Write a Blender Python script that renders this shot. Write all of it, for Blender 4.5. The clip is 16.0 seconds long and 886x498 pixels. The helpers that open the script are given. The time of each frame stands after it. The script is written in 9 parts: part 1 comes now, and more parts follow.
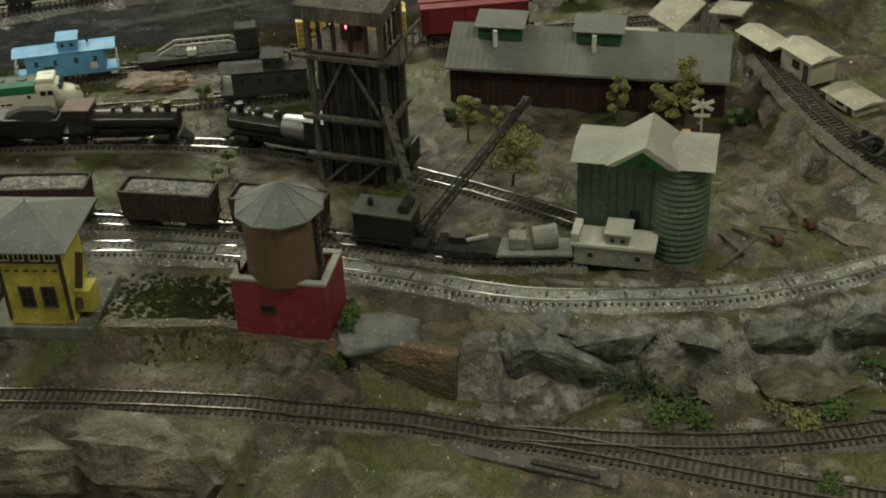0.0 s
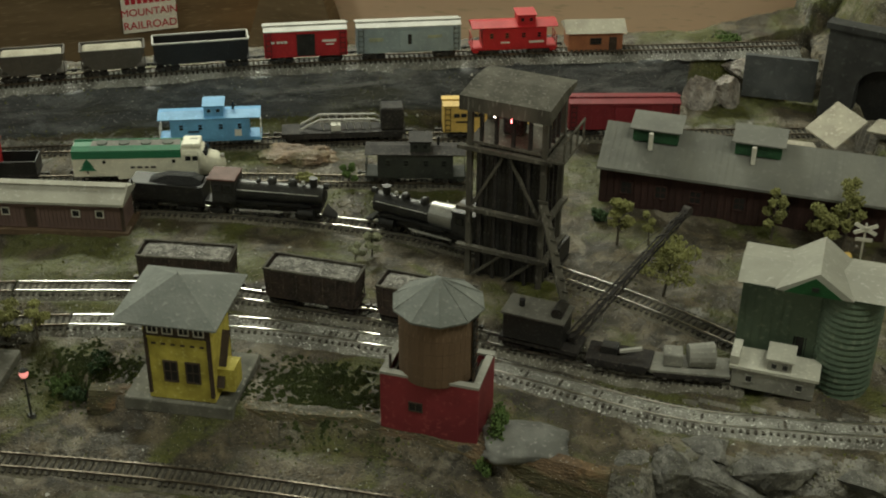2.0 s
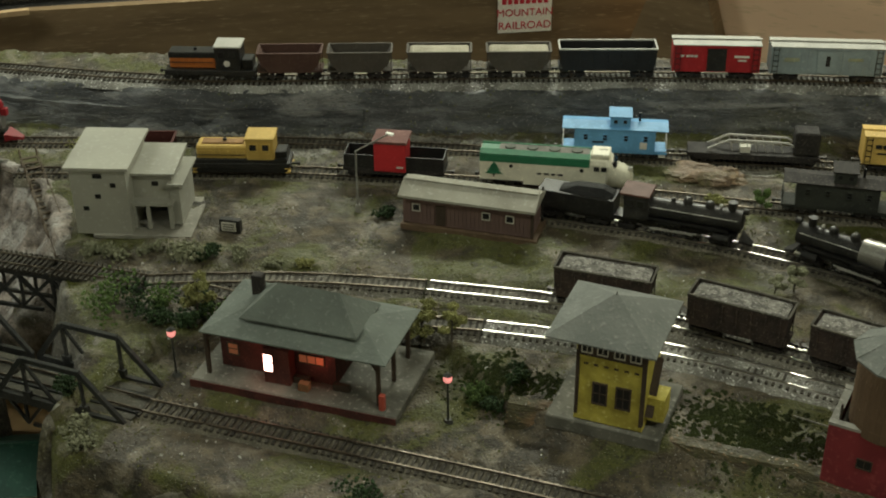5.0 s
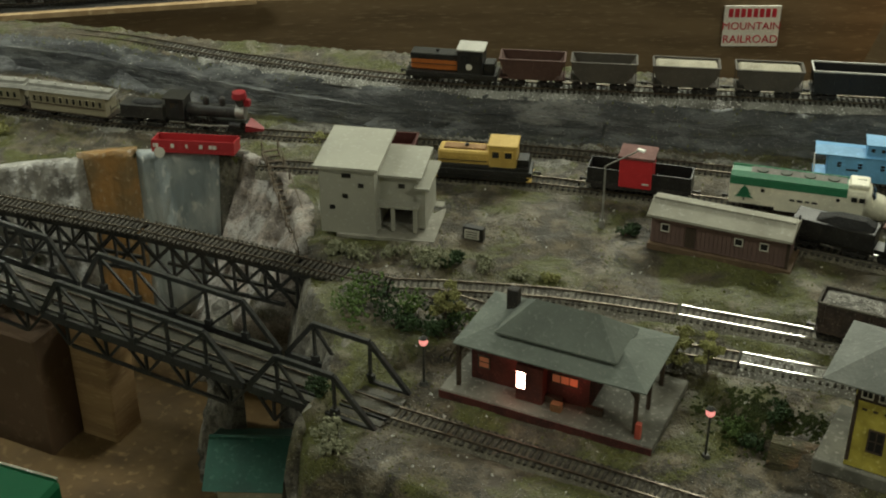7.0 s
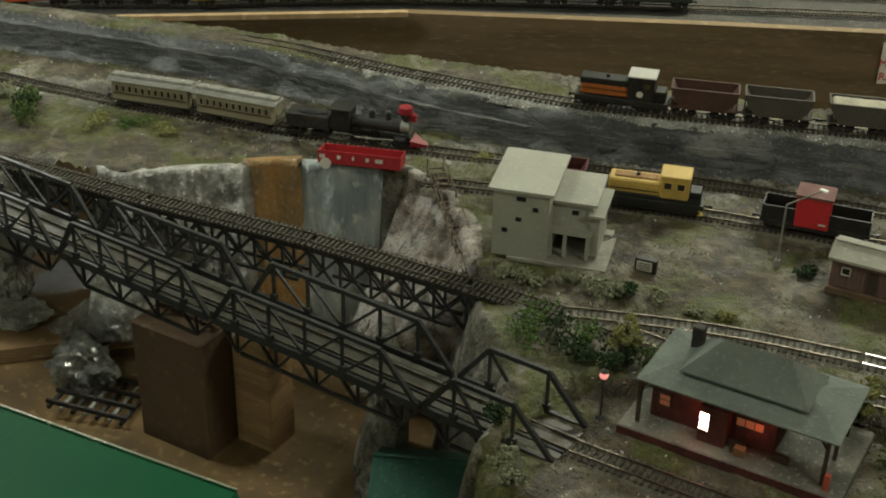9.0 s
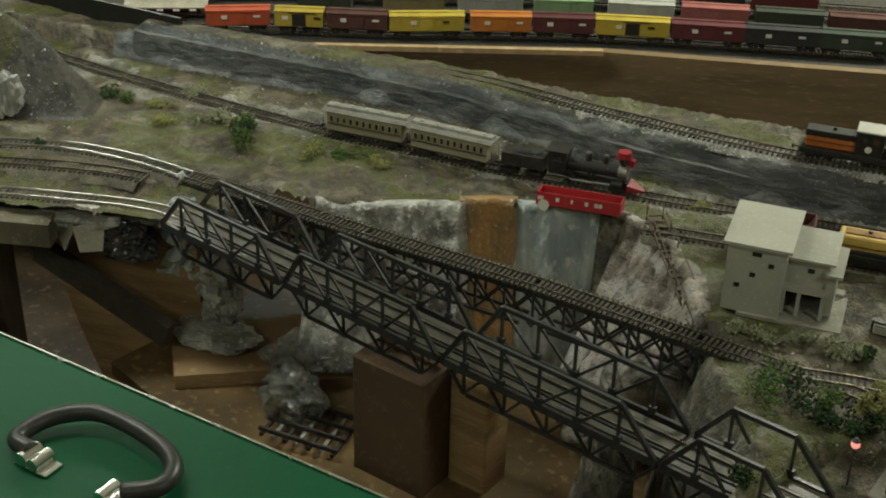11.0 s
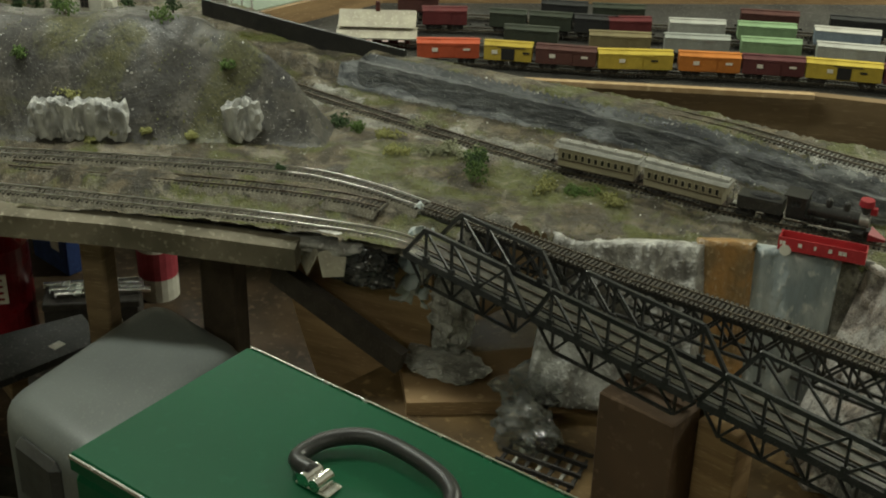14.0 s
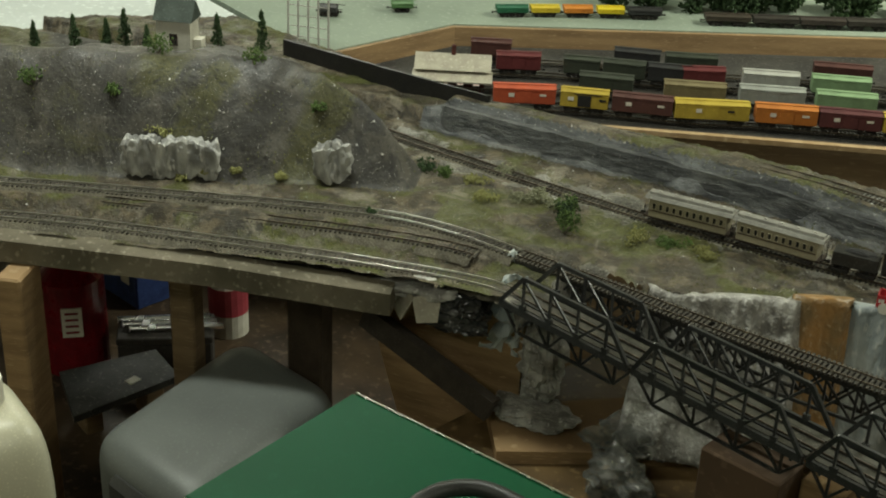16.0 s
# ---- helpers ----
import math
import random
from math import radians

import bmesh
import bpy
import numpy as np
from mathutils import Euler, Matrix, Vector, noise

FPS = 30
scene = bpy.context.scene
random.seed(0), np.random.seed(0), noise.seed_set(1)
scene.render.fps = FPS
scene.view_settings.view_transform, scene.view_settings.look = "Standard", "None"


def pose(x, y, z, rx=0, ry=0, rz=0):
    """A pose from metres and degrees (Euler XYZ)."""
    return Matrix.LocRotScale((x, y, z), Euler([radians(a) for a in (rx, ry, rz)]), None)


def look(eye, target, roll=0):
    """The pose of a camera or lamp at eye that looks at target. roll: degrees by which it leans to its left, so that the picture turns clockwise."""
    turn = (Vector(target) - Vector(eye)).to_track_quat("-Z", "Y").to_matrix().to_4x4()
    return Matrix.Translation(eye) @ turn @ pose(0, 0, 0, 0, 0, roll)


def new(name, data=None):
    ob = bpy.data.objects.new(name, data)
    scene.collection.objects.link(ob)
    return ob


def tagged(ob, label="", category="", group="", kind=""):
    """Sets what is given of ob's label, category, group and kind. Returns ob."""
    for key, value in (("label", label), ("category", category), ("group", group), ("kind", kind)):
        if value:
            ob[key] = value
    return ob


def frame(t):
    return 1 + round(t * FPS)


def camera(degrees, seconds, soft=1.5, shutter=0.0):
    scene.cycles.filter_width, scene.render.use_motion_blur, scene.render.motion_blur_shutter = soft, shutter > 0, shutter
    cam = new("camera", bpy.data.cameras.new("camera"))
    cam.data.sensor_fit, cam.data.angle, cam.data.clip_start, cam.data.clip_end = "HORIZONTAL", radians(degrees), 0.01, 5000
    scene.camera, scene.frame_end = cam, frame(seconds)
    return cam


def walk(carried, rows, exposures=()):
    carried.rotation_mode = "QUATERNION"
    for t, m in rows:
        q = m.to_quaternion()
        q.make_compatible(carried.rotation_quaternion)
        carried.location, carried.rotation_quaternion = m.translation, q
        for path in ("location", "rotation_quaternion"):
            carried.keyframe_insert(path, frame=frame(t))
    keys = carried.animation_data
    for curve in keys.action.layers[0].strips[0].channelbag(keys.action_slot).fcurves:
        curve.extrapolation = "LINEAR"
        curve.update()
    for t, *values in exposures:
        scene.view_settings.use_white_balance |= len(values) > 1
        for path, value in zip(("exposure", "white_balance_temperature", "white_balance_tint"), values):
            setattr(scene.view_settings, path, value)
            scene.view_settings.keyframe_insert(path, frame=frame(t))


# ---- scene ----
cam = camera(36.58, 16.0, soft=2.0)
PATH = [
    (0, (0.3449, 0.0717, 0.7459), (0.1425, 0.8795, 0.1923), -2.81),
    (0.5, (0.2997, 0.0916, 0.7440), (0.0700, 0.9007, 0.2031), -2.07),
    (1, (0.2842, 0.1133, 0.7513), (0.0477, 0.9302, 0.2253), -1.46),
    (1.5, (0.2707, 0.1121, 0.7543), (0.0362, 0.9359, 0.2381), 0.39),
    (2, (0.2490, 0.0977, 0.7522), (-0.0063, 0.9196, 0.2429), 0.55),
    (2.5, (0.2273, 0.0926, 0.7461), (-0.0623, 0.9005, 0.2328), -0.33),
    (3, (0.2030, 0.0953, 0.7487), (-0.1138, 0.8975, 0.2427), -0.14),
    (3.5, (0.1765, 0.0969, 0.7411), (-0.1850, 0.8821, 0.2383), -0.48),
    (4, (0.1548, 0.0936, 0.7421), (-0.2273, 0.8654, 0.2338), -0.44),
    (4.5, (0.1187, 0.0939, 0.7429), (-0.2857, 0.8557, 0.2368), -0.32),
    (5, (0.0839, 0.0895, 0.7374), (-0.3543, 0.8319, 0.2306), -0.59),
    (5.2, (0.0755, 0.0838, 0.7410), (-0.3644, 0.8231, 0.2312), -0.30),
    (7.3, (-0.0397, 0.0585, 0.7410), (-0.5764, 0.7330, 0.2340), -0.24),
    (7.5, (-0.0472, 0.0576, 0.7380), (-0.5877, 0.7306, 0.2332), -0.11),
    (8, (-0.0704, 0.0503, 0.7383), (-0.6216, 0.7120, 0.2300), 0.12),
    (8.5, (-0.0920, 0.0356, 0.7433), (-0.6544, 0.6898, 0.2377), 0.84),
    (9, (-0.1148, 0.0143, 0.7438), (-0.6913, 0.6591, 0.2419), 1.16),
    (9.5, (-0.1381, 0.0006, 0.7475), (-0.7283, 0.6347, 0.2480), 0.98),
    (10, (-0.1719, -0.0071, 0.7509), (-0.7842, 0.6095, 0.2561), 0.88),
    (10.2, (-0.1834, -0.0145, 0.7513), (-0.8051, 0.5933, 0.2572), 0.90),
    (12.3, (-0.2704, -0.1269, 0.7593), (-0.9365, 0.4481, 0.2843), 1.59),
    (12.5, (-0.2774, -0.1313, 0.7557), (-0.9517, 0.4347, 0.2815), 1.33),
    (13, (-0.2852, -0.1476, 0.7555), (-0.9669, 0.4022, 0.2727), 1.39),
    (13.5, (-0.2979, -0.1697, 0.7672), (-0.9903, 0.3742, 0.2931), 1.51),
    (14, (-0.3124, -0.1863, 0.7658), (-1.0147, 0.3478, 0.2950), 1.31),
    (14.5, (-0.3304, -0.1934, 0.7682), (-1.0388, 0.3344, 0.2997), 1.85),
    (15, (-0.3482, -0.2079, 0.7698), (-1.0667, 0.3116, 0.3073), 2.14),
    (15.5, (-0.3578, -0.2309, 0.7790), (-1.0786, 0.2866, 0.3177), 1.95),
    (16, (-0.3750, -0.2617, 0.7783), (-1.0950, 0.2681, 0.3299), 2.47),
]
walk(cam, [(t, look(eye, target, roll)) for t, eye, target, roll in PATH])
# ---------------------------------------------------------------- light
world = bpy.data.worlds.new("room_air")
world.use_nodes = True
world.node_tree.nodes["Background"].inputs[0].default_value = (0.55, 0.56, 0.40, 1)
world.node_tree.nodes["Background"].inputs[1].default_value = 0.05
scene.world = world


def strip_lamp(x, y, z, length, width, power, turn=0, colour=(0.97, 1.0, 0.81)):
    data = bpy.data.lights.new("ceiling_tube", "AREA")
    data.shape, data.size, data.size_y = "RECTANGLE", length, width
    data.energy, data.color = power, colour
    ob = new("ceiling_tube", data)
    ob.matrix_world = pose(x, y, z, 0, 0, turn)
    return ob


# Unseen lamps: the first two give rail glints, the rest are added fill.
strip_lamp(-1.05, 2.75, 1.38, 1.2, 0.16, 61, 30)
strip_lamp(-4.40, 1.90, 1.38, 1.3, 0.45, 30, 45, (0.95, 1.0, 0.86))
strip_lamp(0.85, 0.80, 1.38, 1.2, 0.16, 14, 20)
strip_lamp(-2.2, 0.3, 1.38, 1.2, 0.16, 22, 40, (0.95, 1.0, 0.86))
strip_lamp(-0.7, -1.1, 1.38, 1.2, 0.16, 9, 20)

# ---------------------------------------------------------------- helpers
UP = Vector((0, 0, 1))


def mat(name, a, b=None, c=None, rough=0.75, metal=0.0, scale=40.0, fine=400.0, bump=0.25, depth=0.002, jitter=0.12,
        moss=None, moss_scale=9.0, moss_at=0.56, spec=0.35, streak=None):
    """Mottled paint: colours a, b and specks of c over two noise sizes, with relief and some change from piece to piece."""
    m = bpy.data.materials.new(name)
    m.use_nodes = True
    nt = m.node_tree
    n, link = nt.nodes, nt.links.new
    p = n["Principled BSDF"]
    p.inputs["Roughness"].default_value, p.inputs["Metallic"].default_value = rough, metal
    p.inputs["Specular IOR Level"].default_value = spec
    b = b or tuple(v * 0.72 for v in a)
    c = c or tuple(min(1, v * 1.25 + 0.01) for v in a)
    co = n.new("ShaderNodeTexCoord")
    src = co.outputs["Object"]
    if streak:
        mp = n.new("ShaderNodeMapping")
        mp.inputs["Scale"].default_value = streak
        link(src, mp.inputs[0])
        src = mp.outputs[0]

    def noise_tex(s, detail=3.0):
        t = n.new("ShaderNodeTexNoise")
        t.inputs["Scale"].default_value, t.inputs["Detail"].default_value = s, detail
        link(src, t.inputs["Vector"])
        return t.outputs["Fac"]

    def ramp(fac, lo, hi):
        r = n.new("ShaderNodeMapRange")
        r.inputs["From Min"].default_value, r.inputs["From Max"].default_value = lo, hi
        link(fac, r.inputs["Value"])
        return r.outputs["Result"]

    def mix(fac, x, y):
        k = n.new("ShaderNodeMix")
        k.data_type = "RGBA"
        link(fac, k.inputs[0])
        for sock, v in ((k.inputs[6], x), (k.inputs[7], y)):
            if isinstance(v, tuple):
                sock.default_value = (*v, 1)
            else:
                link(v, sock)
        return k.outputs[2]

    coarse, small = noise_tex(scale, 4), noise_tex(fine, 2)
    col = mix(ramp(coarse, 0.38, 0.62), a, b)
    if moss:
        col = mix(ramp(noise_tex(moss_scale, 5), moss_at, moss_at + 0.07), col, moss)
    col = mix(ramp(small, 0.58, 0.72), col, c)
    if jitter:
        info, hsv = n.new("ShaderNodeObjectInfo"), n.new("ShaderNodeHueSaturation")
        r = n.new("ShaderNodeMapRange")
        r.inputs["To Min"].default_value, r.inputs["To Max"].default_value = 1 - jitter, 1 + jitter
        link(info.outputs["Random"], r.inputs["Value"])
        link(r.outputs["Result"], hsv.inputs["Value"])
        link(col, hsv.inputs["Color"])
        col = hsv.outputs["Color"]
    link(col, p.inputs["Base Color"])
    if bump:
        bp = n.new("ShaderNodeBump")
        bp.inputs["Strength"].default_value, bp.inputs["Distance"].default_value = bump, depth
        link(small, bp.inputs["Height"])
        link(bp.outputs[0], p.inputs["Normal"])
    rr = n.new("ShaderNodeMapRange")
    rr.inputs["To Min"].default_value, rr.inputs["To Max"].default_value = max(0.04, rough - 0.12), min(1, rough + 0.12)
    link(coarse, rr.inputs["Value"])
    link(rr.outputs["Result"], p.inputs["Roughness"])
    return m


def glow(name, colour, strength):
    m = bpy.data.materials.new(name)
    m.use_nodes = True
    p = m.node_tree.nodes["Principled BSDF"]
    p.inputs["Base Color"].default_value = (*colour, 1)
    p.inputs["Emission Color"].default_value, p.inputs["Emission Strength"].default_value = (*colour, 1), strength
    return m


def glass(name, colour=(0.02, 0.02, 0.02), rough=0.08):
    m = bpy.data.materials.new(name)
    m.use_nodes = True
    p = m.node_tree.nodes["Principled BSDF"]
    p.inputs["Base Color"].default_value, p.inputs["Roughness"].default_value = (*colour, 1), rough
    return m


def clear_film(name):
    m = bpy.data.materials.new(name)
    m.use_nodes = True
    p = m.node_tree.nodes["Principled BSDF"]
    p.inputs["Base Color"].default_value = (0.55, 0.56, 0.53, 1)
    p.inputs["Roughness"].default_value, p.inputs["Transmission Weight"].default_value, p.inputs["IOR"].default_value = 0.1, 0.85, 1.3
    return m


def earth(name, base, dark, moss, dust, bump=0.7, moss_at=0.5, dust_at=0.6, folds=0.0, rough=(0.55, 0.95), stretch=(1, 1, 1)):
    """Glued scenery ground: soil, damp stains, turf and dust, each with an outline of its own, over three sizes of relief."""
    m = bpy.data.materials.new(name)
    m.use_nodes = True
    nt = m.node_tree
    n, link = nt.nodes, nt.links.new
    p = n["Principled BSDF"]
    p.inputs["Specular IOR Level"].default_value = 0.5
    co = n.new("ShaderNodeTexCoord").outputs["Object"]

    def tex(s, detail=4.0, warp=0.0, off=0.0):
        mp = n.new("ShaderNodeMapping")
        mp.inputs["Location"].default_value, mp.inputs["Scale"].default_value = (off, off * 0.7, 0), stretch
        link(co, mp.inputs[0])
        t = n.new("ShaderNodeTexNoise")
        t.inputs["Scale"].default_value, t.inputs["Detail"].default_value, t.inputs["Distortion"].default_value = s, detail, warp
        link(mp.outputs[0], t.inputs["Vector"])
        return t.outputs["Fac"]

    def ramp(fac, lo, hi, a=0.0, b=1.0):
        r = n.new("ShaderNodeMapRange")
        for k, v in (("From Min", lo), ("From Max", hi), ("To Min", a), ("To Max", b)):
            r.inputs[k].default_value = v
        link(fac, r.inputs["Value"])
        return r.outputs["Result"]

    def mix(fac, x, y):
        k = n.new("ShaderNodeMix")
        k.data_type = "RGBA"
        link(fac, k.inputs[0])
        for sock, v in ((k.inputs[6], x), (k.inputs[7], y)):
            if isinstance(v, tuple):
                sock.default_value = (*v, 1)
            else:
                link(v, sock)
        return k.outputs[2]

    def add(x, y, ky):
        k = n.new("ShaderNodeMath")
        k.operation = "MULTIPLY_ADD"
        link(y, k.inputs[0])
        k.inputs[1].default_value = ky
        link(x, k.inputs[2])
        return k.outputs[0]

    grain, grit, clod = tex(420, 2), tex(900, 1), tex(70, 4, 0.6)
    col = mix(ramp(tex(7, 6, 0.8), 0.36, 0.62), base, dark)
    col = mix(ramp(tex(38, 5, 0.4, 3), 0.48, 0.62, 0, 0.9), col, tuple(v * 1.75 for v in base))
    turf = add(tex(9, 7, 1.2, 7), grain, 0.12)
    shade = mix(ramp(clod, 0.35, 0.65), moss, tuple(v * f for v, f in zip(moss, (0.55, 0.55, 0.6))))
    col = mix(ramp(turf, moss_at + 0.05, moss_at + 0.14, 0, 0.9), col, shade)
    col = mix(ramp(add(tex(12, 7, 1.5, 13), clod, 0.25), dust_at + 0.10, dust_at + 0.24, 0, 0.85), col, dust)
    # Relief put into colour: high grain and grit lighter, low clods and grain darker.
    col = mix(ramp(grain, 0.62, 0.72, 0, 0.55), col, tuple(min(1, v * 2.6 + 0.03) for v in base))
    col = mix(ramp(clod, 0.42, 0.30, 0, 0.75), col, tuple(v * 0.6 for v in dark))
    col = mix(ramp(grain, 0.42, 0.32, 0, 0.8), col, tuple(v * 0.5 for v in dark))
    col = mix(ramp(grit, 0.735, 0.76, 0, 0.9), col, (0.72, 0.71, 0.66))
    link(col, p.inputs["Base Color"])
    link(ramp(tex(16, 5, 0.5, 21), 0.35, 0.65, *rough), p.inputs["Roughness"])
    rel = add(add(clod, grain, 0.35), grit, 0.12)
    if folds:
        rel = add(rel, tex(11, 5, 1.8, 5), folds)
    bp = n.new("ShaderNodeBump")
    bp.inputs["Strength"].default_value, bp.inputs["Distance"].default_value = bump, 0.006
    link(rel, bp.inputs["Height"])
    link(bp.outputs[0], p.inputs["Normal"])
    return m


GROUND = earth("dirt_and_turf", (0.070, 0.056, 0.034), (0.028, 0.023, 0.014), (0.088, 0.096, 0.014), (0.21, 0.185, 0.14), 1.0, 0.495, 0.585, 0.0, (0.36, 0.92))
ROCK = earth("painted_plaster_rock", (0.15, 0.14, 0.115), (0.062, 0.057, 0.046), (0.10, 0.092, 0.036), (0.30, 0.29, 0.26), 0.8, 0.56, 0.56, 0.8, (0.5, 0.9))
DARKROCK = earth("dark_coal_rock", (0.062, 0.065, 0.065), (0.026, 0.028, 0.030), (0.065, 0.066, 0.045), (0.20, 0.20, 0.19), 0.55, 0.58, 0.56, 0.7, (0.28, 0.7), (0.45, 0.45, 2.0))
PALEROCK = mat("white_plaster_rock", (0.46, 0.45, 0.42), (0.19, 0.18, 0.165), (0.62, 0.61, 0.58), rough=0.55, scale=42, fine=160, bump=0.7, depth=0.005)
ORANGEROCK = mat("ochre_plaster_rock", (0.36, 0.20, 0.075), (0.22, 0.15, 0.075), (0.45, 0.33, 0.20), rough=0.32, scale=26, fine=120, bump=0.6, depth=0.005)
BLUEROCK = mat("blue_grey_plaster_rock", (0.42, 0.45, 0.44), (0.22, 0.26, 0.27), (0.55, 0.56, 0.53), rough=0.36, scale=26, fine=110, bump=0.6, depth=0.005, streak=(1, 1, 0.45))
# Near-white specks put the ballast's sparkle into its colour.
BALLAST = mat("grey_ballast", (0.27, 0.265, 0.235), (0.11, 0.105, 0.09), (0.80, 0.79, 0.75), rough=0.40, scale=34, fine=430, bump=1.0, depth=0.003, jitter=0.05)
BROWNBALLAST = mat("brown_ballast", (0.14, 0.125, 0.092), (0.085, 0.077, 0.058), (0.28, 0.265, 0.22), rough=0.95, scale=45, fine=520, bump=1.0, depth=0.003, jitter=0.05)
TIE = mat("tie_plastic", (0.048, 0.042, 0.032), (0.030, 0.026, 0.020), (0.13, 0.12, 0.095), rough=0.85, scale=90, fine=500, jitter=0.25)
RAIL = mat("nickel_rail", (0.72, 0.70, 0.65), (0.60, 0.58, 0.53), (0.8, 0.78, 0.74), rough=0.34, metal=1.0, scale=60, fine=300, bump=0.05, jitter=0)
RUSTRAIL = mat("dull_rail", (0.20, 0.17, 0.13), (0.11, 0.09, 0.07), (0.33, 0.30, 0.26), rough=0.5, metal=0.8, scale=60, fine=300, bump=0.1, jitter=0)
BLACK = mat("black_plastic", (0.012, 0.012, 0.012), (0.020, 0.019, 0.017), (0.05, 0.048, 0.045), rough=0.42, scale=60, fine=500, bump=0.1, jitter=0.2)
WEATHERBLACK = mat("weathered_black", (0.028, 0.024, 0.021), (0.016, 0.014, 0.013), (0.09, 0.078, 0.065), rough=0.75, scale=70, fine=420, bump=0.25, jitter=0.15)
STEELDARK = mat("dark_wheel_steel", (0.05, 0.047, 0.043), (0.03, 0.027, 0.024), (0.14, 0.13, 0.12), rough=0.45, metal=0.6, scale=80, fine=400, bump=0.1)
WOODPLANK = mat("pine_wood", (0.34, 0.22, 0.11), (0.24, 0.15, 0.075), (0.42, 0.29, 0.16), rough=0.65, scale=6, fine=60, bump=0.15, streak=(1, 1, 10))
OLDWOOD = mat("brown_stained_board", (0.20, 0.137, 0.074), (0.14, 0.095, 0.05), (0.26, 0.19, 0.11), rough=0.6, scale=4, fine=40, bump=0.12, streak=(1, 1, 9), jitter=0.06)
WALLPAINT = mat("cream_wall_paint", (0.60, 0.57, 0.46), (0.53, 0.50, 0.41), rough=0.85, scale=3, fine=90, bump=0.1, jitter=0)
FLOORMAT = mat("worn_concrete_floor", (0.20, 0.17, 0.13), (0.13, 0.11, 0.085), (0.27, 0.24, 0.19), rough=0.8, scale=4, fine=70, bump=0.3, jitter=0)


def box(bm, x, y, z, sx, sy, sz, turn=None, bevel=0.0):
    """A box by its middle and size."""
    m = Matrix.Translation((x, y, z)) @ (turn.to_4x4() if turn else Matrix()) @ Matrix.Diagonal((sx, sy, sz, 1))
    made = bmesh.ops.create_cube(bm, size=1, matrix=m)["verts"]
    if bevel:
        edges = list({e for v in made for e in v.link_edges})
        bmesh.ops.bevel(bm, geom=edges, offset=bevel, segments=1, affect="EDGES")
    return bm


def rod(bm, a, b, r, r2=None, seg=8, caps=True):
    a, b = Vector(a), Vector(b)
    d = b - a
    m = Matrix.Translation((a + b) / 2) @ d.to_track_quat("Z", "Y").to_matrix().to_4x4()
    bmesh.ops.create_cone(bm, cap_ends=caps, segments=seg, radius1=r, radius2=r if r2 is None else r2, depth=d.length, matrix=m)
    return bm


def beam(bm, a, b, w, h):
    """A square bar from a to b."""
    a, b = Vector(a), Vector(b)
    d = b - a
    side = d.cross(UP)
    side = Vector((1, 0, 0)) if side.length < 1e-6 else side.normalized()
    up = side.cross(d).normalized()
    turn = Matrix((d.normalized(), -side, up)).transposed()
    c = (a + b) / 2
    return box(bm, c.x, c.y, c.z, d.length, w, h, turn)


def ball(bm, x, y, z, r, sx=1, sy=1, sz=1, seg=10):
    bmesh.ops.create_uvsphere(bm, u_segments=seg, v_segments=max(5, seg // 2 + 1), radius=r,
                              matrix=Matrix.Translation((x, y, z)) @ Matrix.Diagonal((sx, sy, sz, 1)))
    return bm


def slab(bm, corners, low, high):
    """A prism over a plan polygon."""
    bot = [bm.verts.new((x, y, low)) for x, y in corners]
    top = [bm.verts.new((x, y, high)) for x, y in corners]
    bm.faces.new(top)
    bm.faces.new(bot[::-1])
    for i in range(len(corners)):
        j = (i + 1) % len(corners)
        bm.faces.new((bot[i], bot[j], top[j], top[i]))
    return bm


def loft(bm, rings, close=True):
    """Skins a row of rings with equal counts of points; ends are capped."""
    made = [[bm.verts.new(p) for p in ring] for ring in rings]
    k = len(made[0])
    for r0, r1 in zip(made, made[1:]):
        for i in range(k if close else k - 1):
            j = (i + 1) % k
            bm.faces.new((r0[i], r0[j], r1[j], r1[i]))
    if close:
        bm.faces.new(made[0][::-1])
        bm.faces.new(made[-1])
    return bm


def new_bm():
    return bmesh.new()


def part(name, bm, material, parent=None, label="", smooth=False):
    """Links a bmesh as one mesh object under a thing or a part."""
    bmesh.ops.recalc_face_normals(bm, faces=bm.faces)
    me = bpy.data.meshes.new(name)
    bm.to_mesh(me)
    bm.free()
    if smooth:
        for f in me.polygons:
            f.use_smooth = True
    me.materials.append(material)
    ob = new(name, me)
    if parent is not None:
        ob.parent = parent
    if label:
        tagged(ob, label)
    return ob


def again(ob, parent, m):
    """Another part on the same mesh."""
    o = new(ob.name.split(".")[0], ob.data)
    o.parent = parent
    o.matrix_basis = m
    for child in ob.children:
        again(child, o, child.matrix_basis.copy())
    return o


def thing(name, label, category, m, group="", kind=""):
    ob = new(name)
    ob.empty_display_size = 0.02
    ob.matrix_world = m
    return tagged(ob, label, category, group, kind)


def structure(name, bm, material, label, category, smooth=False, kind="structure"):
    return tagged(part(name, bm, material, None, "", smooth), label, category, "", kind)


# ---------------------------------------------------------------- plan of the layout
MAIN = [(-0.75, 0.975), (-0.606, 1.0), (-0.443, 1.062), (-0.275, 1.112), (-0.113, 1.125), (-0.013, 1.120), (0.15, 1.100), (0.256, 1.112),
        (0.36, 1.136), (0.466, 1.187), (0.57, 1.275), (0.66, 1.39)]
SIDING = [(-0.794, 0.964), (-0.748, 0.994), (-0.645, 1.052), (-0.53, 1.10), (-0.41, 1.139), (-0.33, 1.157), (-0.22, 1.164), (-0.10, 1.166), (0.02, 1.160),
          (0.10, 1.154), (0.16, 1.162), (0.22, 1.172)]
